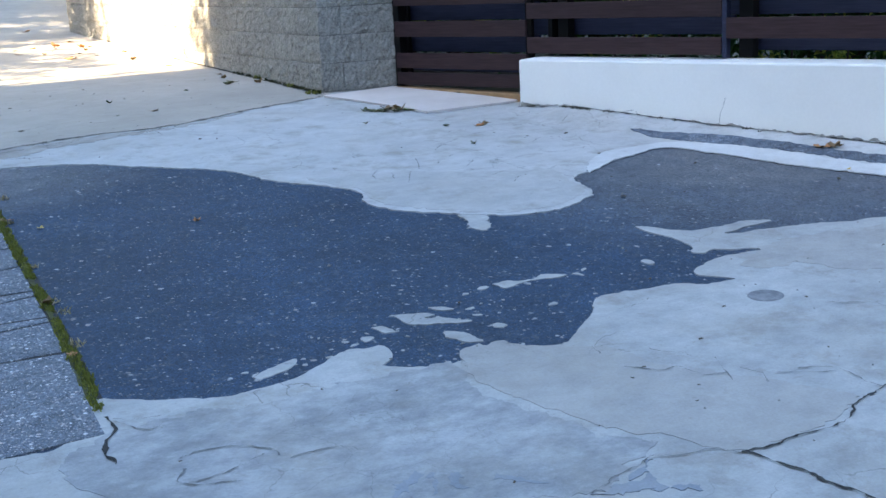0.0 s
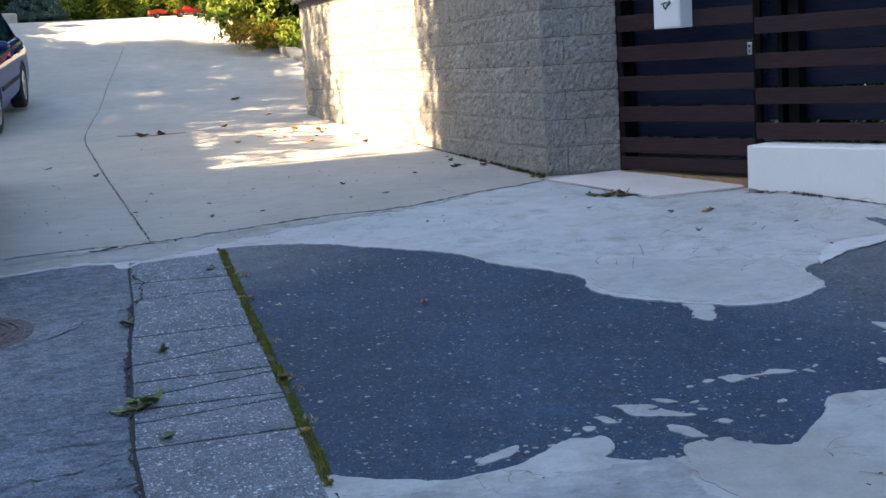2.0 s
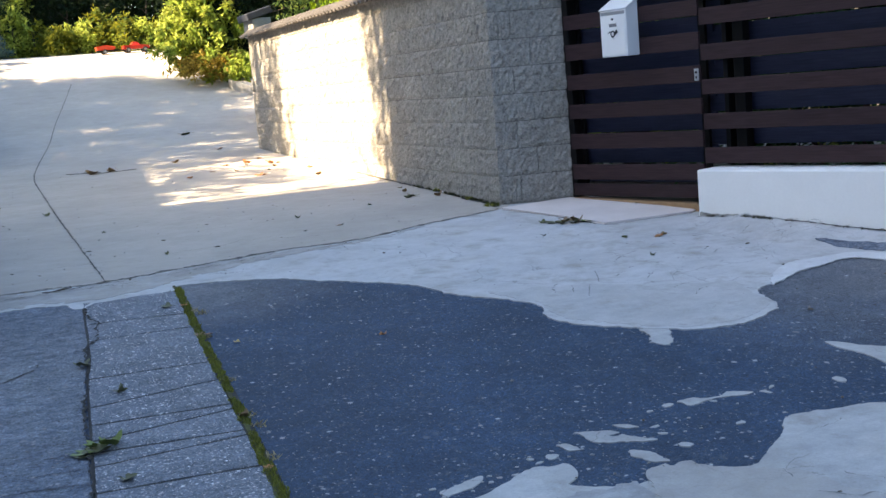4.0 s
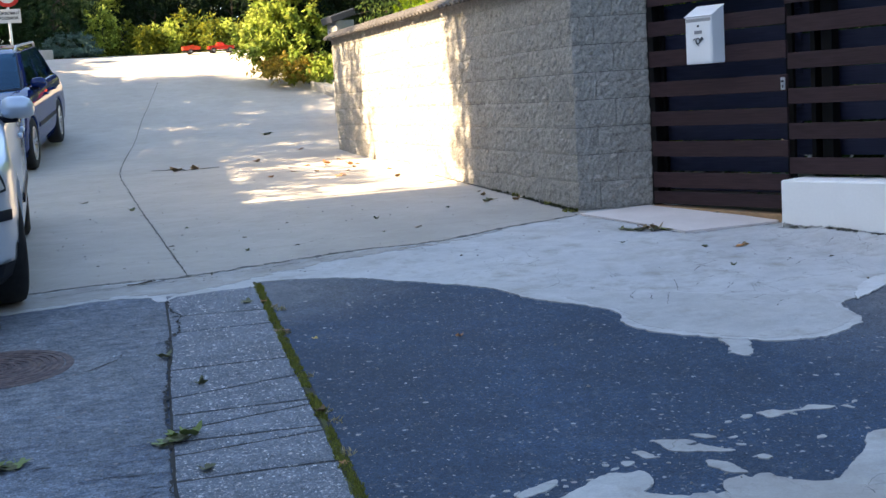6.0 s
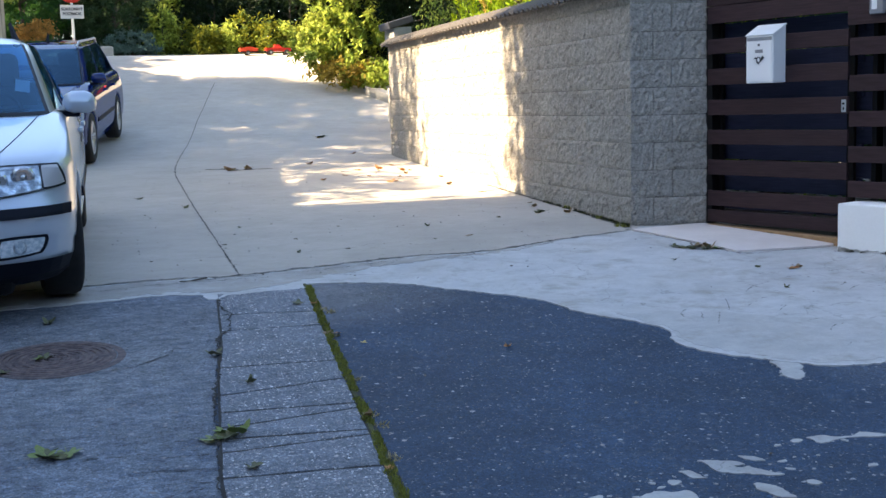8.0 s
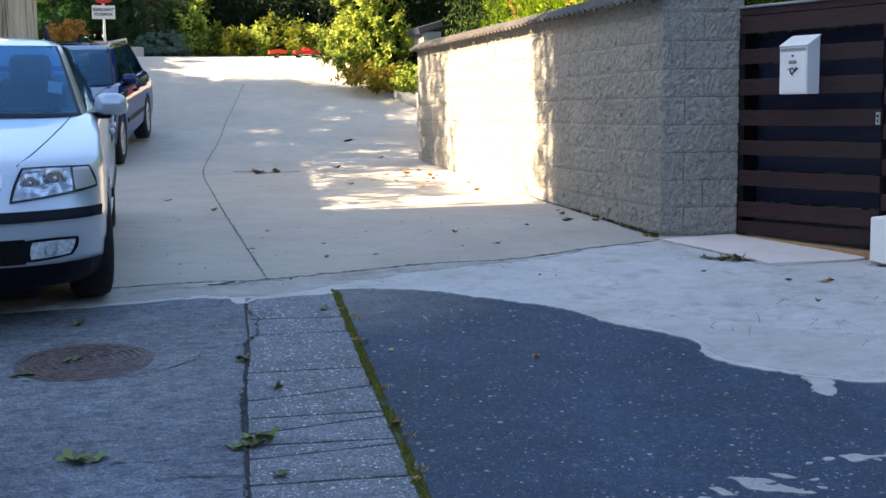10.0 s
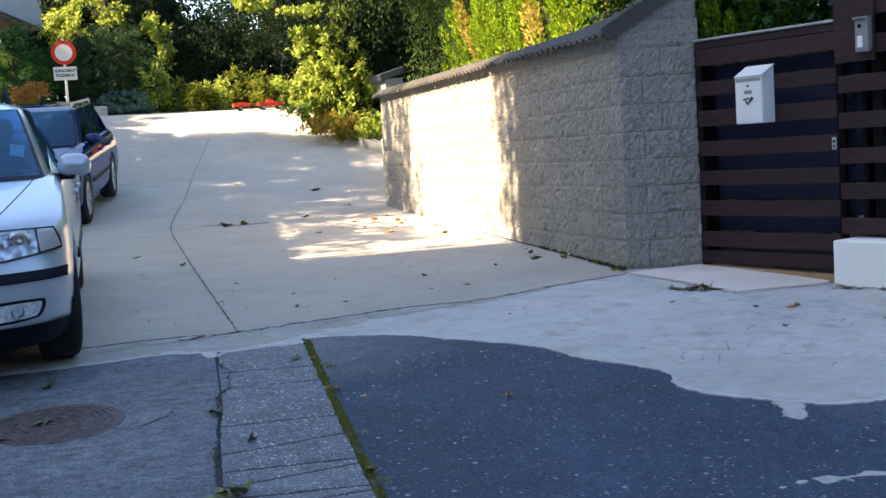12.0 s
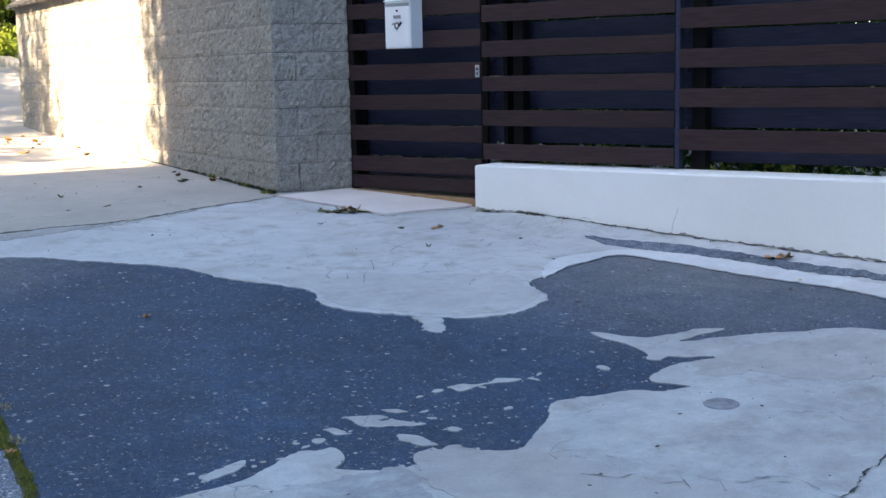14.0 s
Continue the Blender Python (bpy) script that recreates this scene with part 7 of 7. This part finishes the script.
# Unseen trees uphill, their crowns placed to dapple and shade driveway, wall and plants.
for k, (x, y, rx, ry, rz, z, n) in enumerate((
        (-5.4, 15.9, 1.7, 2.4, 3.1, 6.4, 13500), (-5.6, 20.5, 1.8, 2.6, 3.2, 6.8, 24000), (-6.6, 17.9, 1.6, 2.2, 3.4, 7.4, 15000), (-5.3, 13.75, 0.8, 0.85, 2.4, 7.6, 2800),
        (-5.35, 15.3, 0.7, 0.6, 0.9, 10.0, 2600), (-5.3, 9.50, 0.5, 0.50, 1.6, 8.9, 800), (-5.5, 11.4, 0.9, 2.0, 0.60, 6.70, 2300), (-5.2, 23.9, 0.9, 2.2, 1.2, 5.8, 14000),
        (-5.3, 28.9, 1.2, 1.6, 1.8, 7.2, 11000), (-5.4, 22.2, 1.0, 1.4, 2.6, 6.6, 15000), (-5.4, 26.2, 1.0, 1.7, 1.5, 6.1, 16000), (-5.4, 26.95, 0.5, 0.35, 1.8, 8.0, 3500), (-6.2, 19.7, 1.6, 2.3, 2.0, 14.2, 3400), (-5.5, 21.3, 0.8, 1.0, 0.9, 8.8, 5000))):
    plant("tree", "unseen leafy tree placed to dapple the driveway", "tree", (x, y, ground_z(x, y)), clumped((0, 0, z - ground_z(x, y)), (rx, ry, rz), 85, n, 400 + k, 0.26, 0.3), M_LIME, 0.17, 420 + k, (0, 0, z - ground_z(x, y), 1.3, 9, 0.10))

# ---- house, retaining wall, unseen walls added for shade ----
M_PLASTER = grained("pale_plaster", (0.55, 0.56, 0.57), (0.64, 0.64, 0.64), 1.2, 60, 0.9, 0.2, 0.003, grain=0.1)
M_SOFFIT = grained("grey_soffit", (0.44, 0.45, 0.46), (0.54, 0.54, 0.54), 1.2, 60, 0.9)
HOUSE = Matrix.Translation((-1.44, 44.0, 0)) @ Matrix.Rotation(math.atan2(35.8 - 44.0, -3.4 + 1.58), 4, "Z")
house = new("house")
tagged(house, "pale modern house with an overhanging upper storey", "house")
house.matrix_basis = HOUSE
bm = bmesh.new()
box(bm, (0, -7, 6.78), (12.0, 0, 7.75), 0.02)
part("fascia", bm, M_PLASTER, house, "pale plaster band")
bm = bmesh.new()
box(bm, (0.15, -6.9, 6.70), (11.9, -0.12, 6.776))
part("soffit", bm, M_SOFFIT, house, "grey soffit")
bm = bmesh.new()
box(bm, (0, -7, 7.752), (0.9, 0, 11.5), 0.02)
box(bm, (7, -7, 7.752), (8.6, 0, 11.5), 0.02)
box(bm, (0.9, -7, 10.4), (7, 0, 11.5), 0.02)
part("wall", bm, M_PLASTER, house)
for k in range(2):
    x = 0.95 + 3.0 * k
    bm = bmesh.new()
    box(bm, (x, -0.30, 7.76), (x + 2.95, -0.22, 7.86), 0.01)
    box(bm, (x, -0.30, 10.3), (x + 2.95, -0.22, 10.4), 0.01)
    box(bm, (x, -0.30, 7.861), (x + 0.08, -0.22, 10.299), 0.01)
    box(bm, (x + 2.87, -0.30, 7.861), (x + 2.95, -0.22, 10.299), 0.01)
    w = part("window", bm, M_TRIM, house, "tall dark-framed window")
    bm = bmesh.new()
    box(bm, (x + 0.08, -0.27, 7.86), (x + 2.87, -0.25, 10.3))
    part("pane", bm, M_GLASS, w)
bm = bmesh.new()
box(bm, (0.9, -6.9, 7.754), (7, -4.5, 10.39))
part("room_wall", bm, M_SOFFIT, house)
bm = bmesh.new()
box(bm, (2.5, -7, 2.5), (8.4, -2.2, 6.69), 0.02)
part("ground_floor", bm, M_SOFFIT, house)

RET = Matrix.Translation((-1.83, 26.0, 0)) @ Matrix.Rotation(math.atan2(23.5 - 26.0, -2.47 + 1.83), 4, "Z")
bm = bmesh.new()
for v in box(bm, (0, -0.3, 0.5), (9.5, 0, 4.12), 0.015):
    if v.co.z > 2:
        v.co.z += 0.075 * v.co.x
wall_ret = tagged(part("wall_retaining", bm, M_BOARDMARK), "board-marked concrete retaining wall streaked by rain", "wall", kind="structure")
wall_ret.matrix_basis = RET
bm = bmesh.new()
x = 0.22
seam = random.Random(4)
while x < 6:
    box(bm, (x, 0.0005, 0.6), (x + 0.008, 0.005, 4.1 + 0.075 * x))
    x += seam.uniform(0.3, 0.9)
part("board_fin", bm, M_BOARDMARK, wall_ret)
r = np.random.RandomState(77)
n = 800
s = r.uniform(-0.5, 4.5, n)
at = np.stack([s, r.normal(0.02, 0.10, n), 4.13 + 0.075 * s + np.abs(r.normal(0, 0.05, n)) - 0.12 * r.random(n)], 1)
grass = new("grass_fringe", leaf_mesh("grass_fringe", at, 0.20, 78, M_LIME, droop=0.9, width=0.14))
grass.matrix_basis = RET
tagged(grass, "dry yellow-green grass hanging over the retaining wall", "grass", kind="stuff")

# Kerb stone at the driveway's upper corner.
bm = bmesh.new()
box(bm, (-0.55, -0.2, -0.1), (0.55, 0.2, 0.22), 0.03)
kerb = tagged(part("kerb_stone", bm, M_DRIVE), "pale stone kerb at the top of the driveway", "kerb")
kerb.matrix_basis = pose(-0.25, 27.7, ground_z(0, 27.7), 0, 0, 8)

# Unseen wall downhill, added for the straight shadow edge over road and gate.
bm = bmesh.new()
box(bm, (-14, -14, -1.5), (-5.2, 9.20, 11.2), 0.03)
tagged(part("wall_neighbour", bm, M_PLASTER), "unseen plain wall added to shade the road and gate", "wall", kind="structure")
# Unseen block with a rising top, added to trim the driveway's sunlit patch.
bm = bmesh.new()
for v in box(bm, (-14, 9.21, 0), (-5.2, 15.3, 5.95), 0.03):
    if v.co.z > 3:
        v.co.z += 0.12 * (v.co.y - 9.21)
tagged(part("wall_garage", bm, M_PLASTER), "unseen plain block added to shade the driveway", "wall", kind="structure")
# Unseen dark wall added behind the viewer to dim the faces turned to it.
bm = bmesh.new()
box(bm, (-7, -12, -1.5), (24, -10.5, 7.8), 0.03)
tagged(part("wall_opposite", bm, grained("dark_blocker", (0.11, 0.095, 0.085), (0.18, 0.155, 0.14), 2, 60)), "unseen plain dark wall added behind the viewer", "wall", kind="structure")

# ---- road sign ----
sign = thing("road_sign", (-0.53, 28.0, ground_z(0, 28)), "round red-ringed no-entry sign with a white plate on a post", "road sign")
M_RED = plain("sign_red", (0.50, 0.035, 0.02), 0.6, shine=0.2)
M_SIGNWHITE = plain("sign_white", (0.60, 0.58, 0.54), 0.7, shine=0.2)
bm = bmesh.new()
rod(bm, (0, 0.03, -0.2), (0, 0.03, 1.80), 0.03, sides=12)
part("post", bm, M_STEEL, sign)
bm = bmesh.new()
rod(bm, (0, 0.0, 1.49), (0, -0.012, 1.49), 0.275, sides=40)
disc = part("disc", bm, M_RED, sign, "red ring with a white middle")
bm = bmesh.new()
rod(bm, (0, -0.0125, 1.49), (0, -0.016, 1.49), 0.190, sides=40)
part("middle", bm, M_SIGNWHITE, disc)
bm = bmesh.new()
box(bm, (-0.255, -0.012, 0.865), (0.255, 0.0, 1.170), 0.004)
plate = part("plate", bm, M_SIGNWHITE, sign, "white plate with two dark lines of capitals")
for text, z in (("SÚKROMNÝ", 1.05), ("POZEMOK", 0.945)):
    curve = bpy.data.curves.new("text", "FONT")
    curve.body, curve.size, curve.align_x, curve.extrude = text, 0.086, "CENTER", 0.001
    curve.offset = 0.0035
    tmp = new("text_curve", curve)
    me = bpy.data.meshes.new_from_object(tmp.evaluated_get(bpy.context.evaluated_depsgraph_get()))
    bpy.data.objects.remove(tmp)
    me.materials.clear()
    me.materials.append(M_INK)
    ob = new("lettering", me)
    ob.parent = plate
    ob.matrix_basis = Matrix.Translation((0.0, -0.0145, z)) @ Matrix.Rotation(radians(90), 4, "X")

# ---- toy truck and trailer at the top of the driveway ----
M_TOYRED = plain("toy_red", (0.40, 0.018, 0.010), 0.4, 0.0, 0.3)
M_TOYORANGE = plain("toy_orange", (0.50, 0.045, 0.012), 0.45)
M_TOYLAMP = plain("toy_lamp", (0.85, 0.85, 0.80), 0.2)


def toy_wheel(owner, x, y, r, w):
    bm = bmesh.new()
    lathe(bm, [(r * 0.55, -w / 2), (r * 0.92, -w / 2), (r, -w * 0.3), (r, w * 0.3), (r * 0.92, w / 2), (r * 0.55, w / 2)], Matrix.Translation((x, y, r)) @ Matrix.Rotation(radians(90), 4, "Z"), 20)
    bmesh.ops.recalc_face_normals(bm, faces=bm.faces[:])
    tyre = part("wheel", bm, M_TYRE, owner)
    bm = bmesh.new()
    rod(bm, (x, y - w * 0.42, r), (x, y + w * 0.42, r), r * 0.56, sides=14)
    part("hub", bm, M_GREY, tyre)


TRUCK_Y = 26.9
toy_truck = thing("toy_truck", (3.95, TRUCK_Y, ground_z(0, TRUCK_Y) + 0.009), "red radio-controlled toy pickup truck on the driveway", "toy truck", turn=4)
bm = bmesh.new()
side = [(-0.29, 0.075), (0.285, 0.075), (0.295, 0.10), (0.285, 0.150), (0.13, 0.163), (0.085, 0.165), (0.03, 0.232), (-0.075, 0.235), (-0.10, 0.165), (-0.29, 0.160)]
a, b = ([bm.verts.new((x, y, z)) for x, z in side] for y in (-0.105, 0.105))
for v in bm.verts:
    if v.co.z > 0.2:
        v.co.y *= 0.80
bm.faces.new(a), bm.faces.new(b[::-1])
for k in range(len(side)):
    bm.faces.new((a[k], b[k], b[(k + 1) % len(side)], a[(k + 1) % len(side)]))
bmesh.ops.recalc_face_normals(bm, faces=bm.faces[:])
bmesh.ops.bevel(bm, geom=bm.edges[:], offset=0.008, segments=2, affect="EDGES")
part("body", bm, M_TOYRED, toy_truck)
bm = bmesh.new()
for y in (-0.0985, 0.0985):
    vs = [bm.verts.new((x, y * (1 if z < 0.19 else 0.90), z)) for x, z in ((-0.085, 0.172), (0.07, 0.172), (0.03, 0.222), (-0.065, 0.224))]
    bm.faces.new(vs)
part("window", bm, M_DARK, toy_truck)
bm = bmesh.new()
vs = [bm.verts.new(c) for c in ((0.092, -0.085, 0.172), (0.092, 0.085, 0.172), (0.042, 0.075, 0.225), (0.042, -0.075, 0.225))]
bm.faces.new(vs)
part("windscreen", bm, M_DARK, toy_truck)
bm = bmesh.new()
box(bm, (-0.27, -0.085, 0.140), (-0.11, 0.085, 0.1655))
part("load_bed", bm, M_DARK, toy_truck)
bm = bmesh.new()
box(bm, (0.288, -0.10, 0.062), (0.318, 0.10, 0.095), 0.006)
part("bumper", bm, M_DARK, toy_truck)
bm = bmesh.new()
box(bm, (-0.318, -0.10, 0.062), (-0.292, 0.10, 0.09), 0.006)
part("bumper", bm, M_DARK, toy_truck)
for y in (-0.075, 0.075):
    bm = bmesh.new()
    box(bm, (0.285, y - 0.022, 0.115), (0.300, y + 0.022, 0.142), 0.004)
    part("headlamp", bm, M_TOYLAMP, toy_truck)
for x in (-0.185, 0.19):
    for y in (-0.112, 0.112):
        toy_wheel(toy_truck, x, y, 0.058, 0.05)
toy_trailer = thing("toy_trailer", (3.28, TRUCK_Y - 0.05, ground_z(0, TRUCK_Y) + 0.009), "orange toy trailer hitched behind the toy truck", "toy trailer", turn=4)
bm = bmesh.new()
side = [(-0.20, 0.085), (0.17, 0.085), (0.215, 0.15), (0.15, 0.165), (0.02, 0.195), (-0.21, 0.165)]
a, b = ([bm.verts.new((x, y, z)) for x, z in side] for y in (-0.10, 0.10))
bm.faces.new(a), bm.faces.new(b[::-1])
for k in range(len(side)):
    bm.faces.new((a[k], b[k], b[(k + 1) % len(side)], a[(k + 1) % len(side)]))
bmesh.ops.recalc_face_normals(bm, faces=bm.faces[:])
bmesh.ops.bevel(bm, geom=bm.edges[:], offset=0.008, segments=2, affect="EDGES")
part("bed", bm, M_TOYORANGE, toy_trailer)
bm = bmesh.new()
box(bm, (-0.20, -0.09, 0.06), (0.20, 0.09, 0.084), 0.004)
rod(bm, (0.19, 0, 0.072), (0.36, 0, 0.075), 0.008)
part("drawbar", bm, M_DARK, toy_trailer)
for y in (-0.112, 0.112):
    toy_wheel(toy_trailer, -0.03, y, 0.05, 0.04)
bm = bmesh.new()
rod(bm, (-0.19, 0.06, 0.16), (-0.19, 0.06, 0.24), 0.004, sides=6)
part("mast", bm, M_DARK, toy_trailer)

# ---- fallen leaves, twigs and crumbs ----
def leaf_material(name, a, b):
    m, tree, bsdf = material(name)
    spots_ = noise_of(tree, coords(tree), 30, 4)
    tree.links.new(ramp(tree, spots_, (0.35, a), (0.65, b)), bsdf.inputs["Base Color"])
    bsdf.inputs["Roughness"].default_value = 0.6
    return m


LEAF_TONES = {"green": leaf_material("leaf_green", (0.10, 0.14, 0.03), (0.20, 0.25, 0.07)), "yellow": leaf_material("leaf_yellow", (0.42, 0.28, 0.07), (0.60, 0.45, 0.14)),
              "brown": leaf_material("leaf_brown", (0.12, 0.075, 0.035), (0.28, 0.17, 0.07)), "orange": leaf_material("leaf_orange", (0.30, 0.12, 0.035), (0.45, 0.21, 0.07)),
              "dull": leaf_material("leaf_dull", (0.055, 0.06, 0.025), (0.13, 0.13, 0.055))}


def lobed_leaf(tone, seed, curl):
    """A five-lobed leaf with a stalk, dried and curled."""
    rnd = random.Random(seed)
    bm = bmesh.new()
    rim = []
    for k in range(22):
        a = -math.pi * 0.86 + 2 * math.pi * 0.86 * k / 21
        lobe = 0.55 + 0.45 * abs(math.cos(a * 2.5 / 1.02)) ** 1.3
        rr_ = 0.5 * lobe * (1 - 0.25 * abs(a) / math.pi) * rnd.uniform(0.92, 1.08)
        x, y = rr_ * math.sin(a), rr_ * math.cos(a)
        rim.append(bm.verts.new((x, y, curl * (0.5 * (x * x + y * y) + 0.25 * abs(x) + 0.08 * math.sin(3 * a + seed)))))
    mid = [bm.verts.new(v.co * 0.5 + Vector((0, 0, -0.06 * curl))) for v in rim]
    c = bm.verts.new((0, -0.05, 0))
    for k in range(21):
        bm.faces.new((rim[k], rim[k + 1], mid[k + 1], mid[k]))
        bm.faces.new((mid[k], mid[k + 1], c))
    rod(bm, (0, -0.06, 0.0), (0.05, -0.55, 0.10 * curl), 0.012, 0.008, 5)
    low = min(v.co.z for v in bm.verts)
    for v in bm.verts:
        v.co.z -= low
    return finish("fallen_leaf", bm, LEAF_TONES[tone], True)


LEAF_MESHES = {(tone, k): lobed_leaf(tone, 10 * k + len(tone), 0.5 + 0.6 * k) for tone in LEAF_TONES for k in range(3)}
WORDS = {"green": "wilted green fallen leaf lying on the pavement", "yellow": "small yellow fallen leaf lying on the asphalt", "brown": "curled brown dry leaf lying on the ground",
         "orange": "dry orange-brown leaf lying on the ground", "dull": "small shrivelled dark leaf lying on the concrete"}
rnd = random.Random(12)
FALLEN = [("green", 0.29, 4.165, 0.13), ("dull", 0.35, 4.14, 0.12), ("green", 0.39, 4.175, 0.13), ("dull", 0.29, 4.13, 0.10), ("green", 0.34, 4.19, 0.12), ("green", -0.29, 4.155, 0.15), ("green", -0.21, 4.17, 0.14), ("dull", -0.25, 4.13, 0.13), ("dull", 0.40, 5.22, 0.11), ("dull", 0.92, 6.05, 0.10), ("dull", 0.40, 3.84, 0.09),
          ("dull", 0.50, 4.76, 0.08), ("orange", 1.00, 5.41, 0.07), ("yellow", 1.09, 5.22, 0.05), ("orange", 1.71, 4.95, 0.055), ("dull", 0.27, 11.23, 0.13), ("brown", 1.40, 13.80, 0.24), ("brown", 1.62, 13.85, 0.16),
          ("orange", 2.86, 11.75, 0.22), ("dull", 3.17, 17.59, 0.26), ("dull", 2.28, 8.33, 0.07), ("brown", 2.42, 7.76, 0.10), ("dull", 0.93, 8.82, 0.06), ("dull", 2.93, 8.57, 0.06), ("orange", 2.79, 13.19, 0.16),
          ("orange", 3.07, 13.24, 0.17), ("orange", 3.25, 12.9, 0.13), ("dull", 3.37, 8.78, 0.14), ("dull", 3.30, 8.70, 0.10), ("brown", 3.53, 8.62, 0.10), ("green", 3.79, 6.68, 0.15), ("brown", 3.66, 6.74, 0.13), ("brown", 3.72, 6.69, 0.12), ("dull", 3.57, 6.76, 0.13), ("dull", 3.61, 6.71, 0.11), ("dull", 3.68, 6.67, 0.12), ("green", 3.84, 6.62, 0.11), ("dull", 3.53, 6.81, 0.09),
          ("dull", 3.34, 6.44, 0.05), ("orange", 3.90, 6.01, 0.10), ("brown", 3.95, 6.03, 0.09), ("dull", 4.37, 7.00, 0.07), ("orange", 4.52, 6.74, 0.12), ("dull", -0.46, 18.7, 0.2), ("dull", 0.63, 10.29, 0.09), ("dull", 2.15, 7.70, 0.05),
          ("orange", 5.03, 4.32, 0.15), ("brown", 5.07, 4.27, 0.12), ("yellow", 4.86, 4.02, 0.07), ("dull", 3.72, 6.10, 0.06), ("dull", 3.59, 5.59, 0.05), ("dull", 3.80, 6.79, 0.11), ("dull", -0.33, 5.40, 0.10), ("green", -0.36, 5.38, 0.07), ("dull", -0.50, 5.24, 0.11), ("dull", -0.56, 5.22, 0.09),
          ("dull", -0.337, 6.02, 0.10), ("brown", 2.53, 12.6, 0.12), ("orange", 2.2, 12.2, 0.10), ("brown", 3.3, 11.2, 0.12), ("orange", 3.4, 10.4, 0.11), ("brown", 3.45, 12.0, 0.12), ("dull", 1.16, 7.48, 0.05), ("brown", 3.5, 9.4, 0.07), ("brown", 2.4, 14.2, 0.15), ("brown", 2.75, 12.4, 0.08), ("dull", 2.9, 12.7, 0.07), ("brown", 3.05, 12.2, 0.09), ("brown", 3.2, 12.5, 0.08), ("dull", 3.15, 11.9, 0.07), ("brown", 3.35, 12.9, 0.10), ("brown", 3.0, 13.0, 0.08), ("dull", 2.6, 13.1, 0.08), ("brown", 3.3, 13.6, 0.10), ("brown", 3.42, 9.1, 0.08), ("brown", 0.96, 5.42, 0.07), ("orange", 1.0, 6.02, 0.06), ("brown", 0.88, 4.22, 0.06), ("orange", 0.84, 3.7, 0.05), ("orange", 3.2, 15.4, 0.16)]
for k, (tone, x, y, size) in enumerate(FALLEN):
    ob = new("fallen_leaf", LEAF_MESHES[tone, k % 3])
    lift = 0.0135 if 0.3 < x < 1.03 and 3.3 < y < 6.4 else 0.0095
    ob.matrix_basis = pose(x, y, ground_z(x, y) + lift, 2.5 + rnd.uniform(-6, 6), rnd.uniform(-6, 6), rnd.uniform(0, 360)) @ Matrix.Diagonal((size * 0.85, size * 0.85, size * rnd.uniform(0.4, 0.8), 1))
    tagged(ob, WORDS[tone], "leaf", "fallen leaves")

for k, (x, y, length, a) in enumerate(((1.35, 13.75, 0.55, 10), (1.5, 13.9, 0.4, 160), (0.35, 6.74, 0.16, 5), (3.1, 17.5, 0.3, 80))):
    bm = bmesh.new()
    d = Vector((math.cos(radians(a)), math.sin(radians(a)), 0))
    pts = [d * length * t + Vector((0, 0.02 * math.sin(5 * t + k), 0.006 + 0.008 * t)) for t in (0, 0.35, 0.7, 1.0)]
    for p, q in zip(pts, pts[1:]):
        rod(bm, p, q, 0.003, 0.0025, 6)
    rod(bm, pts[1], pts[1] + d * 0.08 + Vector((0.02, 0.03, 0.01)), 0.003, 0.002, 5)
    twig = tagged(part("twig", bm, M_BARK), "thin dry twig lying on the ground", "twig", "twigs")
    twig.location = (x, y, ground_z(x, y) + 0.009)

# Grit and crumbs on the asphalt and the driveway.
r = np.random.RandomState(9)
vs, fs = [], []
for _ in range(700):
    x, y = r.uniform(-0.8, 5.0), 2.2 + 12 * r.random() ** 1.6
    if x > 3.6 and y > 6.3:
        continue
    s = 0.0025 + 0.006 * r.random() ** 3
    z = ground_z(x, y) + (0.004 if y < 6.3 else 0.009)
    k = len(vs)
    for dx, dy, dz in ((-1, -0.6, 0), (1, -0.8, 0), (0.7, 0.9, 0), (-0.8, 0.8, 0), (0.1, 0, 1.1)):
        vs.append((x + s * dx * r.uniform(0.6, 1.2), y + s * dy * r.uniform(0.6, 1.2), z + s * dz))
    fs += [(k, k + 1, k + 4), (k + 1, k + 2, k + 4), (k + 2, k + 3, k + 4), (k + 3, k, k + 4)]
me = bpy.data.meshes.new("grit")
me.from_pydata(vs, [], fs)
me.materials.append(grained("grit_stone", (0.16, 0.15, 0.14), (0.38, 0.37, 0.35), 40, 200))
tagged(new("grit", me), "loose grit scattered over the pavement", "grit", kind="stuff")
